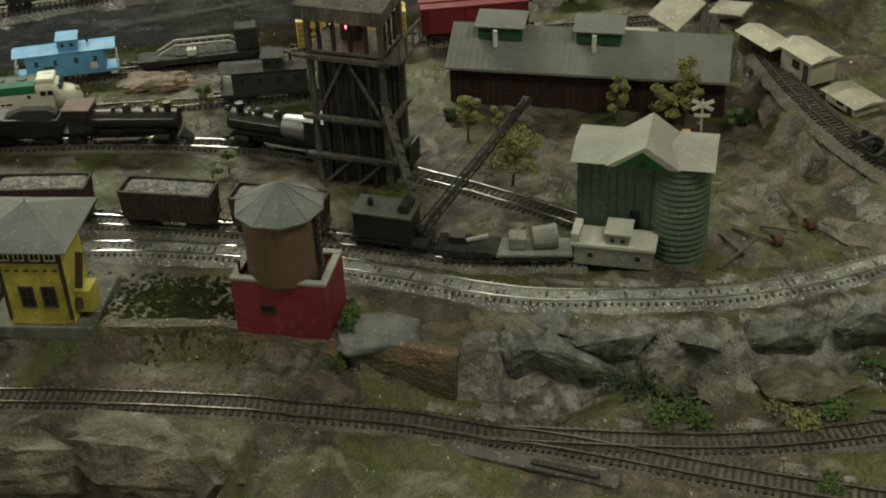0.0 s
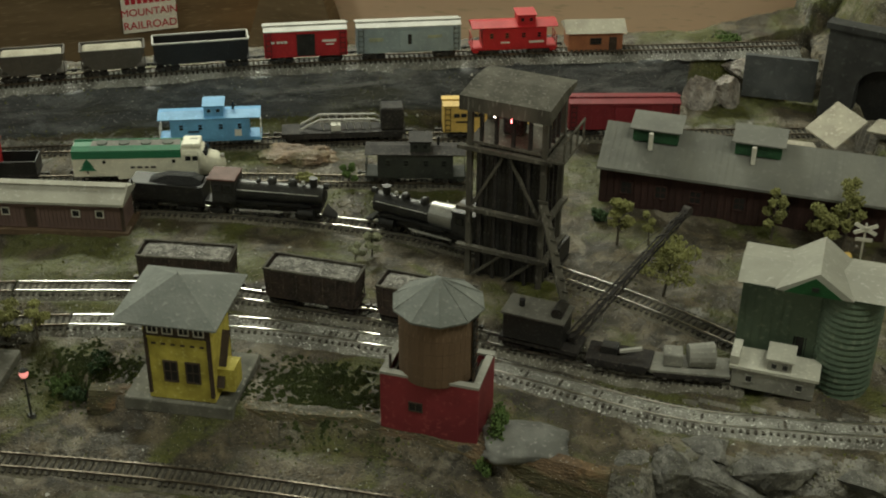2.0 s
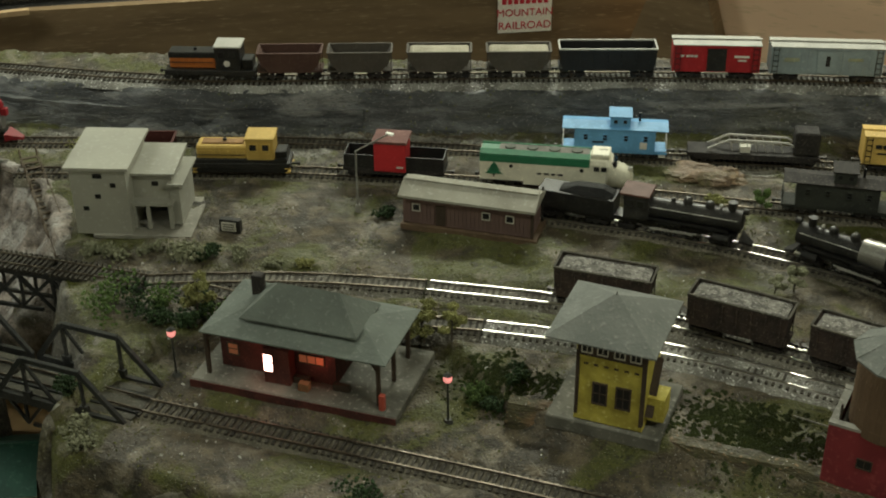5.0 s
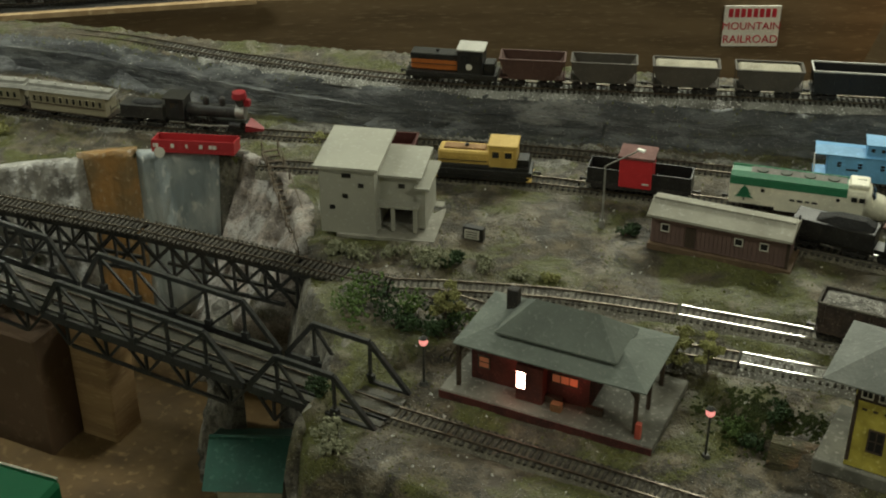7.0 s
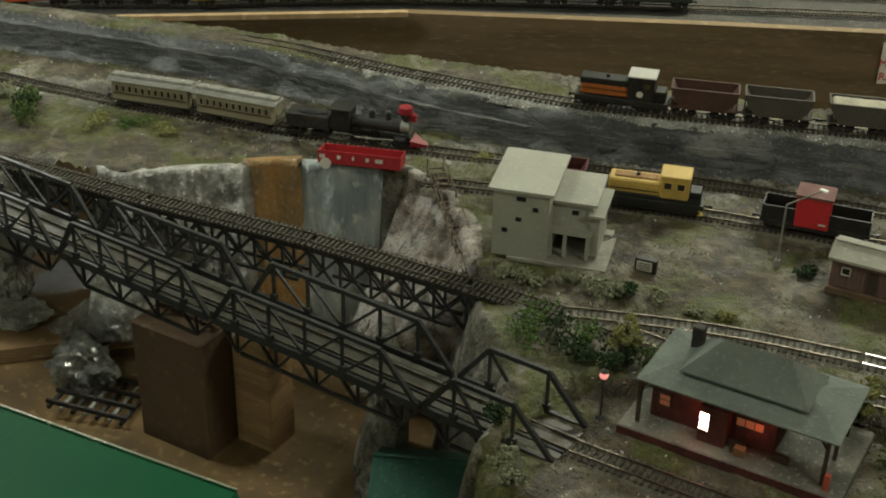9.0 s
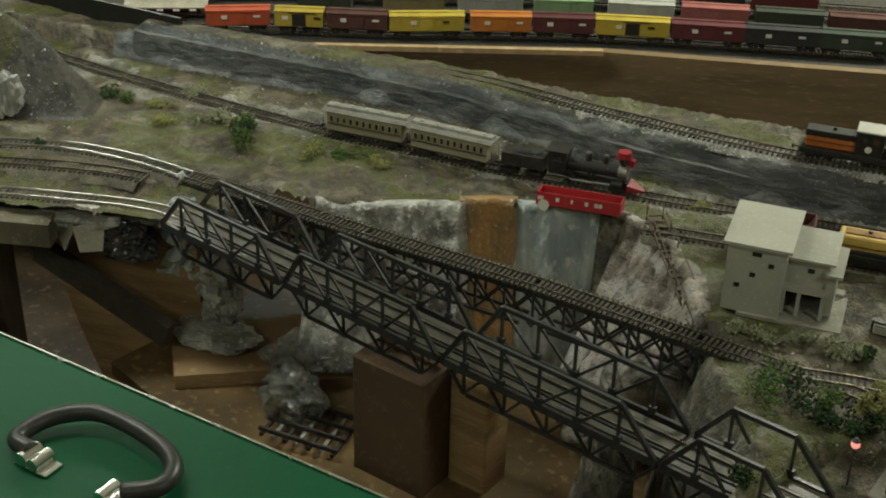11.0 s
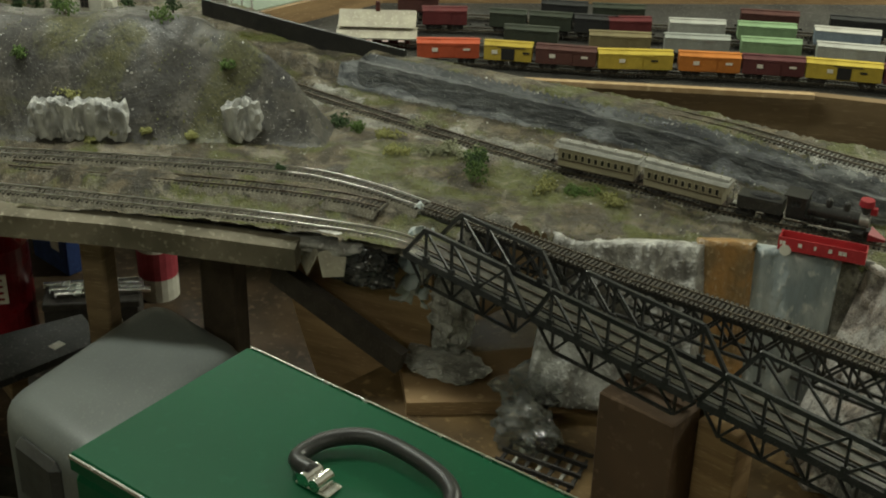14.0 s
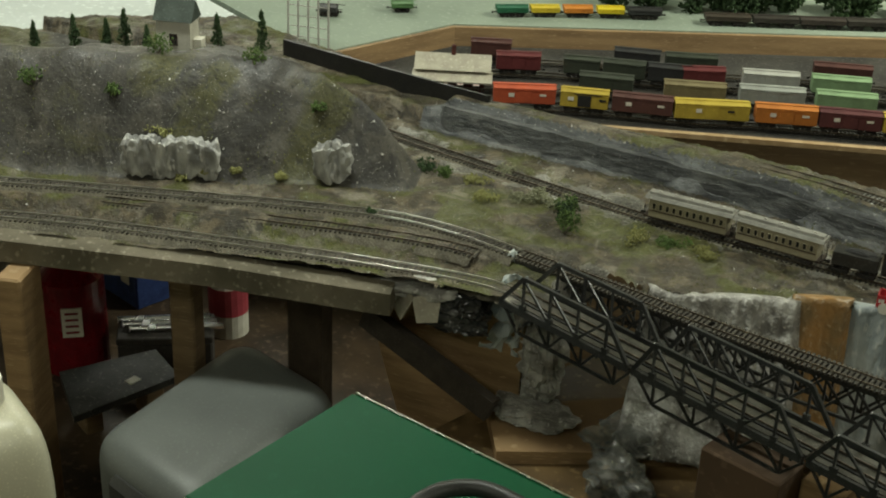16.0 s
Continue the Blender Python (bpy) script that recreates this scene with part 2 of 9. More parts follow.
DECK = [(-1.565, 0.739), (-1.518, 0.755), (-1.30, 0.82), (-1.09, 0.889), (-0.90, 0.938), (-0.794, 0.964)]
DECKLEFT = [(-2.42, -0.12), (-2.113, 0.262), (-1.9, 0.504), (-1.80, 0.61), (-1.733, 0.670), (-1.65, 0.712), (-1.565, 0.739)]
RAW_FRONT = [(-0.668, 0.815), (-0.566, 0.836), (-0.445, 0.861), (-0.281, 0.893), (-0.153, 0.911), (-0.021, 0.921), (0.10, 0.924), (0.23, 0.926), (0.37, 0.945),
         (0.494, 0.984), (0.64, 1.05)]
FRONTLEFT = [(-2.33, -0.13), (-2.026, 0.230), (-1.747, 0.508), (-1.637, 0.608), (-1.56, 0.668), (-1.50, 0.695)]
RAW_SPUR = [(0.10, 0.924), (0.20, 0.920), (0.278, 0.914), (0.372, 0.904), (0.49, 0.896), (0.62, 0.89)]
ENGINE = [(-0.60, 1.268), (-0.477, 1.298), (-0.38, 1.320), (-0.284, 1.333), (-0.18, 1.338), (-0.105, 1.328), (0.0, 1.308), (0.1, 1.277), (0.2, 1.236), (0.30, 1.19)]
DIESEL = [(-1.10, 1.08), (-1.0, 1.138), (-0.905, 1.193), (-0.804, 1.247), (-0.757, 1.268), (-0.632, 1.318), (-0.517, 1.364), (-0.431, 1.394), (-0.30, 1.432), (-0.15, 1.478)]
MIDDLE = [(-2.35, 0.74), (-2.12, 0.80), (-1.9, 0.858), (-1.588, 0.957), (-1.47, 1.008), (-1.338, 1.062), (-1.164, 1.150), (-1.0, 1.242), (-0.842, 1.327), (-0.675, 1.400),
          (-0.386, 1.525), (-0.10, 1.640), (0.12, 1.718), (0.30, 1.785), (0.42, 1.82)]
TOP = [(-1.985, 0.948), (-1.729, 1.078), (-1.493, 1.180), (-1.27, 1.235), (-1.035, 1.312), (-0.788, 1.450), (-0.495, 1.617), (-0.244, 1.737), (-0.12, 1.794), (0.05, 1.866), (0.2, 1.93)]
SPURLEFT = [(-2.0, 0.35), (-1.83, 0.515), (-1.74, 0.60), (-1.66, 0.665), (-1.60, 0.70)]


def front_z(x):
    """Height of the front track: it falls towards the rocky end."""
    return np.interp(x, [-0.05, 0.16], [-0.019, -0.046])


def lowered(line):
    """Plan points slid back as the track falls."""
    k = [(0.746 - float(front_z(x))) / 0.765 for x, _ in line]
    return [(0.345 + (x - 0.345) * f, 0.072 + (y - 0.072) * f) for (x, y), f in zip(line, k)]


FRONT, SPUR = lowered(RAW_FRONT), lowered(RAW_SPUR)


def curve_through(pts, step=0.006):
    """Even points along a smooth line through pts."""
    p = np.array(pts, float)
    p = np.vstack([2 * p[0] - p[1], p, 2 * p[-1] - p[-2]])
    out = []
    for i in range(1, len(p) - 2):
        s = np.linspace(0, 1, 40, endpoint=False)[:, None]
        a, b, c, d = p[i - 1], p[i], p[i + 1], p[i + 2]
        out.append(0.5 * (2 * b + (c - a) * s + (2 * a - 5 * b + 4 * c - d) * s**2 + (3 * b - a - 3 * c + d) * s**3))
    out = np.vstack([*out, p[-2:-1]])
    run = np.r_[0, np.cumsum(np.hypot(*np.diff(out, axis=0).T))]
    want = np.arange(0, run[-1], step)
    return np.c_[np.interp(want, run, out[:, 0]), np.interp(want, run, out[:, 1])]


def dist_to(pts, X, Y):
    """Distance from a line, and the side (left of its way is positive)."""
    best = np.full(X.shape, 9.0)
    side = np.zeros(X.shape)
    for (ax, ay), (bx, by) in zip(pts, pts[1:]):
        dx, dy = bx - ax, by - ay
        s = np.clip(((X - ax) * dx + (Y - ay) * dy) / (dx * dx + dy * dy), 0, 1)
        d = np.hypot(X - ax - s * dx, Y - ay - s * dy)
        near = d < best
        best = np.where(near, d, best)
        side = np.where(near, np.sign(dx * (Y - ay) - dy * (X - ax)), side)
    return best, side


def inside(poly, X, Y):
    hit = np.zeros(X.shape, bool)
    for (ax, ay), (bx, by) in zip(poly, poly[1:] + poly[:1]):
        cross = (ay > Y) != (by > Y)
        hit ^= cross & (X < (bx - ax) * (Y - ay) / (by - ay + 1e-12) + ax)
    return hit


LATTICE = np.random.RandomState(5).rand(64, 64)


def lumps(X, Y, size):
    """Smooth value noise from -1 to 1."""
    u, v = X / size + 31.7, Y / size + 17.3
    i, j = np.floor(u).astype(int), np.floor(v).astype(int)
    f, g = u - i, v - j
    f, g = f * f * (3 - 2 * f), g * g * (3 - 2 * g)
    at = lambda a, b: LATTICE[a % 64, b % 64]
    return 2 * ((at(i, j) * (1 - f) + at(i + 1, j) * f) * (1 - g) + (at(i, j + 1) * (1 - f) + at(i + 1, j + 1) * f) * g) - 1


def ease(v):
    v = np.clip(v, 0, 1)
    return v * v * (3 - 2 * v)


CREST = [(-2.0, 0.905), (-1.72, 1.035), (-1.49, 1.135), (-1.27, 1.19), (-1.05, 1.265), (-0.80, 1.40), (-0.51, 1.567), (-0.26, 1.687), (-0.13, 1.745), (0.02, 1.81), (0.10, 1.90)]
BANK = [(-0.70, 0.90), (-0.60, 0.985), (-0.47, 1.035), (-0.395, 0.99), (-0.345, 0.962), (-0.32, 0.960), (-0.2, 0.978), (-0.1, 0.994), (0.01, 0.998), (0.09, 0.992), (0.15, 1.005), (0.165, 1.05), (0.24, 1.066), (0.3, 1.078), (0.42, 1.112),
        (0.52, 1.168), (0.7, 1.32)]
GORGE = [(-1.56, 0.60), (-1.49, 0.70), (-1.50, 0.80), (-1.44, 0.812), (-1.38, 0.84), (-1.335, 0.905), (-1.285, 0.962), (-1.245, 1.012), (-1.165, 1.072), (-1.10, 1.085), (-1.0, 1.045), (-0.94, 0.99),
         (-0.86, 0.91), (-0.79, 0.872), (-0.745, 0.81), (-0.70, 0.70), (-0.70, 0.40), (-1.6, 0.40)]
EDGE = [(-2.55, -0.48), (-1.99, 0.185), (-1.66, 0.515), (-1.56, 0.60), (-1.55, 0.42), (-0.70, 0.42), (-0.70, 0.60), (0.95, 0.62), (1.0, 2.2), (0.28, 2.2), (0.05, 1.96), (-0.2, 1.845), (-0.5, 1.70), (-0.9, 1.48), (-1.10, 1.38),
        (-1.30, 1.30), (-1.6, 1.19), (-2.0, 0.985), (-2.6, 0.86), (-2.95, 0.2)]
MOUNTAIN = [(-2.55, -0.20), (-2.16, 0.28), (-2.05, 0.40), (-1.96, 0.52), (-1.875, 0.645), (-1.80, 0.73), (-1.86, 0.79), (-2.08, 0.76), (-2.45, 0.72), (-2.9, 0.4)]


def height(X, Y):
    fine = 0.0016 * lumps(X, Y, 0.011) + 0.0028 * lumps(X, Y, 0.034)
    h = -0.0045 + 0.0035 * lumps(X, Y, 0.12) + fine
    h += 0.006 * ease(1.7 - np.hypot(X + 0.277, Y - 1.012) / 0.06)
    # the front level, below a bank
    d, side = dist_to(BANK, X, Y)
    s = -d * side
    rocky = ease((X - 0.10) / 0.12)
    low = ease((s + 0.004 + 0.010 * rocky * lumps(X, Y, 0.03)) / (0.016 + 0.022 * rocky))
    drop = -0.021 + (front_z(X) + 0.019) - 0.004 * rocky * ease(lumps(X, Y, 0.06) + 0.4)
    h = np.where((X > -0.72) & (s > -0.02), h * (1 - low) + low * (drop + 0.6 * fine), h)
    h += rocky * ease(1 - np.abs(s - 0.035) / 0.05) * (0.022 * lumps(X, Y, 0.045) + 0.012 * lumps(X, Y, 0.02))
    # outcrops before the front track
    d, side = dist_to(FRONT, X, Y)
    ahead = np.where(side < 0, d, 0) * (X > -0.72)
    out = ease((ahead - 0.016) / 0.03) * (X < -0.03) * ease((0.2 - np.abs(X + 0.21)) / 0.06 + 0.6)
    h += out * (0.016 + 0.012 * lumps(X, Y, 0.07) + 0.006 * lumps(X, Y, 0.03)) * ease((0.20 - ahead) / 0.06)
    h -= ease((ahead - 0.075 - 0.02 * lumps(X, Y, 0.08)) / 0.03) * 0.10 * ease((-X - 0.03) / 0.012)
    # the ridge that carries the top track
    d, side = dist_to(CREST, X, Y)
    s = d * side + 0.010 * lumps(X, Y, 0.06)
    top = np.interp(X, [-2.0, -1.6, -1.2, -0.9], [0.026, 0.034, 0.043, 0.044])
    h += ease((s + 0.012) / 0.024) * top
    # wooded hill round the tunnel
    d, side = dist_to([(0.20, 2.12), (0.25, 1.90), (0.42, 1.80), (0.62, 1.50), (0.75, 1.2)], X, Y)
    s = d * side
    h += ease((s + 0.01) / 0.09) * (0.13 + 0.05 * lumps(X, Y, 0.16))
    # embankment of the upper right spur
    d, side = dist_to([(0.36, 1.56), (0.40, 1.44), (0.45, 1.33), (0.55, 1.24), (0.7, 1.2)], X, Y)
    s = d * side + 0.015 * lumps(X, Y, 0.05)
    h += ease((s + 0.02) / 0.05) * (0.028 + 0.006 * lumps(X, Y, 0.05))
    # the left mountain
    inm = inside(MOUNTAIN, X, Y)
    d, _ = dist_to(MOUNTAIN + MOUNTAIN[:1], X, Y)
    back, side = dist_to([(-2.40, 0.05), (-2.24, 0.30), (-2.16, 0.50), (-2.0, 0.66), (-1.90, 0.735)], X, Y)
    behind = np.where(side > 0, back, 0)
    rise = 0.148 * ease(d / 0.12) ** 0.72 + 0.010 * lumps(X, Y, 0.13) * ease(d / 0.05) + 0.006 * lumps(X, Y, 0.04) * ease(d / 0.03)
    rise = np.minimum(rise, 0.152 - 0.34 * behind + 0.006 * lumps(X, Y, 0.07))
    rise = np.maximum(rise, 0.03 * ease(d / 0.05))
    h += np.where(inm, rise, 0)
    # the gorge
    ing = inside(GORGE, X, Y)
    d, _ = dist_to(GORGE, X, Y)
    h += np.where(ing, -0.30 * ease((d + 0.006 * lumps(X, Y, 0.03)) / 0.075) ** 0.8 + 0.012 * lumps(X, Y, 0.035) * ease(d / 0.02), 0)
    # track beds are even
    for line, z, wide in ((MAIN, -0.010, 0.02), (SIDING, -0.010, 0.02), (FRONT, front_z(X) - 0.0075, 0.02), (SPUR, front_z(X) - 0.0075, 0.018), (MIDDLE, -0.0125, 0.016), (DIESEL, -0.0085, 0.016),
                          (ENGINE, -0.0085, 0.016), (DECKLEFT, -0.009, 0.018), (FRONTLEFT, -0.0205, 0.036), (TOP, 0.0395, 0.02)):
        d, _ = dist_to(line, X, Y)
        k = ease(1.6 - d / wide)
        h = h * (1 - k) + k * (z + 0.3 * fine)
    return h


STEP = 0.0048
xs, ys = np.arange(-2.95, 1.0, STEP), np.arange(-0.48, 2.2, STEP)
GX, GY = np.meshgrid(xs, ys, indexing="ij")
GZ = height(GX, GY)


def ground_z(x, y):
    return float(height(np.array([x]), np.array([y]))[0])


def sheet(name, keep, material, label, category):
    """The ground's faces for which keep holds."""
    nx, ny = GX.shape
    idx = np.arange(nx * ny).reshape(nx, ny)
    quads = np.stack([idx[:-1, :-1], idx[1:, :-1], idx[1:, 1:], idx[:-1, 1:]], -1)[keep]
    used, flat = np.unique(quads, return_inverse=True)
    me = bpy.data.meshes.new(name)
    pts = np.c_[GX.ravel(), GY.ravel(), GZ.ravel()][used]
    me.from_pydata(pts.tolist(), [], flat.reshape(-1, 4).tolist())
    me.polygons.foreach_set("use_smooth", np.ones(len(me.polygons), bool))
    me.materials.append(material)
    return tagged(new(name, me), label, category, "", "structure")


mid = lambda A: (A[:-1, :-1] + A[1:, 1:]) / 2
CX, CY = mid(GX), mid(GY)
on = inside(EDGE, CX, CY)
steep = np.maximum(np.abs(np.diff(GZ, axis=0)[:, :-1]), np.abs(np.diff(GZ, axis=1)[:-1])) / STEP
dcrest, screst = dist_to(CREST, CX, CY)
ridge_face = on & (np.abs(dcrest * screst) < 0.022) & (CX < 0.06)
mount = on & inside(MOUNTAIN, CX, CY) & ~ridge_face
gorge = on & inside(GORGE, CX, CY) & ~mount & ~((mid(GZ) < -0.045) & (CX < -1.40)) & ~((mid(GZ) < -0.11) & (CX < -1.30)) & ~((mid(GZ) < -0.06) & (CY < 0.72)) & ~((mid(GZ) < -0.2) & (CY < 0.9)) & ~((CY < 0.665) & (CX < -1.40)) & ~(CY < 0.60)
RIM = [(-1.415, 0.822), (-1.375, 0.845), (-1.332, 0.905), (-1.281, 0.962), (-1.243, 1.012), (-1.160, 1.074), (-1.09, 1.088), (-1.03, 1.062), (-0.945, 0.985)]
gorge &= dist_to(RIM, CX, CY)[0] > 0.055
rest = on & ~ridge_face & ~mount & ~inside(GORGE, CX, CY)
dusty_yard = rest & (dist_to(MIDDLE, CX, CY)[0] + 0.022 * lumps(CX, CY, 0.05) + 0.010 * lumps(CX, CY, 0.014) < 0.030) & (CX < 0.16)
cliff = rest & (steep > 0.42) & (CX > 0.10) & (CY < 1.33)
MOUNTMAT = earth("painted_hill_cloth", (0.044, 0.040, 0.032), (0.030, 0.028, 0.025), (0.078, 0.076, 0.020), (0.07, 0.066, 0.055), 0.35, 0.52, 0.70, 4.0, (0.45, 0.8), (0.6, 0.6, 0.6))
DUSTYARD = earth("grey_yard_dust", (0.125, 0.118, 0.096), (0.060, 0.056, 0.044), (0.075, 0.075, 0.03), (0.30, 0.29, 0.255), 1.0, 0.56, 0.54, 0.0, (0.30, 0.8))
sheet("yard_dust", dusty_yard, DUSTYARD, "grey dusty ground along the through track", "ground")
sheet("ground", rest & ~cliff & ~dusty_yard, GROUND, "brown dirt and mossy turf covering the model layout", "ground")
sheet("rock_outcrop", cliff, ROCK, "grey plaster rock faces below the curved track", "rock")
sheet("ridge_face", ridge_face, DARKROCK, "dark coal coloured rock face below the top track", "rock wall")
sheet("mountain", mount, MOUNTMAT, "dark brown cloth hill with mossy patches", "hill")
sheet("gorge", gorge, ROCK, "grey plaster walls of the gorge under the bridges", "gorge")


# ---------------------------------------------------------------- track
def ribbon(bm, pts, profile, z):
    """Sweeps a profile of (across, up) along plan points at height z (a number or one per point)."""
    pts = np.asarray(pts)
    t = np.gradient(pts, axis=0)
    t /= np.hypot(*t.T)[:, None]
    nrm = np.c_[-t[:, 1], t[:, 0]]
    zz = np.broadcast_to(z, len(pts))
    rings = [[(p[0] + n[0] * a, p[1] + n[1] * a, h + u) for a, u in profile] for p, n, h in zip(pts, nrm, zz)]
    return loft(bm, rings)


bm = new_bm()
wall_line = curve_through([(-2.02, 0.962), (-1.985, 0.908), (-1.91, 0.938), (-1.82, 0.978), (-1.72, 1.024), (-1.49, 1.122), (-1.27, 1.177), (-1.05, 1.252), (-0.80, 1.392)], 0.006)
ribbon(bm, wall_line, [(-0.004, -0.016), (0.024, -0.016), (0.024, 0.031), (0.006, 0.033)], np.linspace(0.0, -0.014, len(wall_line)))
for v in bm.verts:
    v.co += Vector((0.003 * noise.noise(v.co * 40), 0.003 * noise.noise(v.co * 40 + Vector((5, 0, 0))), 0.002 * noise.noise(v.co * 60)))
structure("ridge_end_wall", bm, DARKROCK, "dark slate coloured end wall of the ridge", "rock wall")

GAUGE = 0.0165


def track(name, line, z, material=BALLAST, rail=RAIL, label="", bed=0.017, ties=True, pieces=False, deep=0.0006):
    root = thing(name, label, "railway track", Matrix(), "tracks of the layout", "structure")
    pts = curve_through(line)
    zz = z(pts[:, 0]) if callable(z) else np.interp(np.linspace(0, 1, len(pts)), np.linspace(0, 1, len(z)), z) if isinstance(z, (list, tuple)) else np.full(len(pts), z)
    for s in (-1, 1):
        a = s * (GAUGE / 2 + 0.0006)
        part("rail", ribbon(new_bm(), pts, [(a - 0.0008, -0.0021), (a + 0.0008, -0.0021), (a + 0.00085, 0.0), (a - 0.00085, 0.0)], zz), rail, root)
    if bed:
        k = len(pts)
        rng = np.random.RandomState(k)
        bm = new_bm()
        t = np.gradient(pts, axis=0)
        t /= np.hypot(*t.T)[:, None]
        nrm = np.c_[-t[:, 1], t[:, 0]]
        cols = [(-1.5, -0.0115), (-1.0, -0.0048), (-0.6, -0.0026 - deep), (-0.2, -0.0030 - deep), (0.2, -0.0030 - deep), (0.6, -0.0026 - deep), (1.0, -0.0048), (1.5, -0.0115)]
        rings = [[(p[0] + n[0] * a * bed * (1 + rng.normal(0, 0.05)), p[1] + n[1] * a * bed * (1 + rng.normal(0, 0.05)), h + u + rng.normal(0, 0.0006)) for a, u in cols]
                 for p, n, h in zip(pts, nrm, zz)]
        loft(bm, rings, close=False)
        tagged(part("ballast", bm, material, root, "", True), "", "", "", "stuff")
    if ties:
        tp = curve_through(line, 0.0068)
        tz = np.interp(np.linspace(0, 1, len(tp)), np.linspace(0, 1, len(zz)), zz)
        rng = np.random.RandomState(len(tp))
        t = np.gradient(tp, axis=0)
        ang = np.arctan2(t[:, 1], t[:, 0]) + rng.normal(0, 0.02, len(tp))
        if pieces:
            bm = new_bm()
            box(bm, 0, 0, 0, 0.0027, 0.030, 0.0022)
            first = part("tie", bm, TIE, root)
            first.matrix_basis = pose(tp[0, 0], tp[0, 1], tz[0] - 0.0031, 0, 0, math.degrees(ang[0]))
            for p, h, a in zip(tp[1:], tz[1:], ang[1:]):
                again(first, root, pose(p[0], p[1], h - 0.0031, 0, 0, math.degrees(a)))
        else:
            vs, fs = [], []
            cube = np.array([(x, y, u) for x in (-0.00135, 0.00135) for y in (-0.015, 0.015) for u in (-0.0011, 0.0011)])
            for i, (p, h, a) in enumerate(zip(tp, tz, ang)):
                c, s = math.cos(a), math.sin(a)
                vs += [(p[0] + c * x - s * y, p[1] + s * x + c * y, h - 0.0031 + u) for x, y, u in cube]
                fs += [tuple(8 * i + j for j in f) for f in ((0, 1, 3, 2), (4, 6, 7, 5), (0, 4, 5, 1), (2, 3, 7, 6), (1, 5, 7, 3), (0, 2, 6, 4))]
            me = bpy.data.meshes.new("ties")
            me.from_pydata(vs, [], fs)
            me.materials.append(TIE)
            ob = new("ties", me)
            ob.parent = root
            ob["kind"] = "stuff"
    return root


DULLBALLAST = mat("dull_grey_ballast", (0.155, 0.145, 0.115), (0.075, 0.068, 0.052), (0.42, 0.40, 0.36), rough=0.7, scale=36, fine=430, bump=1.0, depth=0.003, jitter=0.05)
track("track_main", MAIN[2:], 0.0, label="shiny nickel rails on pale grey ballast along the curve", deep=-0.0012)
track("track_main_left", MAIN[:3], 0.0, DULLBALLAST, RUSTRAIL, label="dull rails in dull brown ballast behind the station", deep=-0.0004)
track("track_siding", SIDING[3:], 0.0, DULLBALLAST, label="yard siding with bright rails in dull grey ballast", deep=-0.0006)
track("track_siding_left", SIDING[:4], 0.0, DULLBALLAST, RUSTRAIL, "dull siding rails meeting the bridge", deep=-0.0002)
track("track_deck_left", DECKLEFT, 0.0, BROWNBALLAST, label="bright rails curving along the foot of the hill")
track("track_front", FRONT, front_z, BROWNBALLAST, RUSTRAIL, "dull rails half buried in brown ballast beside the station", pieces=True)
track("track_front_left", FRONTLEFT, [-0.01, -0.01, -0.019], BROWNBALLAST, label="bright rails curving along the table edge")
track("track_spur", SPUR, lambda x: front_z(x) - 0.0002, BROWNBALLAST, RUSTRAIL, "dull rusty spur leaving the front track")
track("track_engine", ENGINE, 0.0, BROWNBALLAST, RAIL, "engine track on brown ballast below the coaling tower")
track("track_diesel", DIESEL, 0.0, BROWNBALLAST, RUSTRAIL, "dull storage track on dirt behind the shed")
track("track_middle", MIDDLE, -0.004, BROWNBALLAST, RUSTRAIL, "through track along the foot of the dark rock face")
track("track_top", TOP, [0.036, 0.04, 0.048, 0.05, 0.05, 0.05], BALLAST, RUSTRAIL, "high track along the crest of the rock ridge")
track("track_spur_left", SPURLEFT, -0.004, BROWNBALLAST, RUSTRAIL, "short dull siding in turf between two tracks")

# ---------------------------------------------------------------- room
structure("floor", box(new_bm(), -1.4, 1.0, -1.02, 7.2, 6.6, 0.04), FLOORMAT, "worn concrete basement floor", "floor")
# Ceiling is unseen; it and the walls are added to enclose and bounce light.
structure("ceiling", box(new_bm(), -1.4, 1.0, 1.44, 7.2, 6.6, 0.04), WALLPAINT, "cream painted ceiling added out of view", "ceiling")
for name, x, y, sx, sy in (("wall_north", -1.4, 4.33, 7.2, 0.06), ("wall_south", -1.4, -2.33, 7.2, 0.06), ("wall_west", -5.03, 1.0, 0.06, 6.6), ("wall_east", 2.23, 1.0, 0.06, 6.6)):
    structure(name, box(new_bm(), x, y, 0.21, sx, sy, 2.42), WALLPAINT, "cream painted basement wall", "wall")

# fascia board and top of the far table
DARKTOP = mat("dark_table_paint", (0.045, 0.042, 0.036), (0.028, 0.026, 0.023), (0.10, 0.095, 0.085), rough=0.85, scale=12, fine=200, bump=0.3, jitter=0)
FAR = [(-2.22, 1.10), (-2.05, 1.24), (-1.68, 1.655), (-1.30, 1.96), (-0.94, 2.235), (-0.40, 2.62), (0.3, 3.05)]
bm = new_bm()
ribbon(bm, FAR, [(-0.008, -0.50), (0.012, -0.50), (0.012, 0.0), (-0.008, 0.0)], -0.086)
structure("far_table_fascia", bm, OLDWOOD, "brown stained plank along the edge of the far table", "fascia board")
slabpts = [(x - 0.0, y + 0.01) for x, y in FAR] + [(0.3, 4.2), (-2.9, 4.2), (-2.9, 1.10)]
structure("far_table_top", slab(new_bm(), slabpts, -0.12, -0.088), DARKTOP, "dark painted far table holding stored trains", "table top")
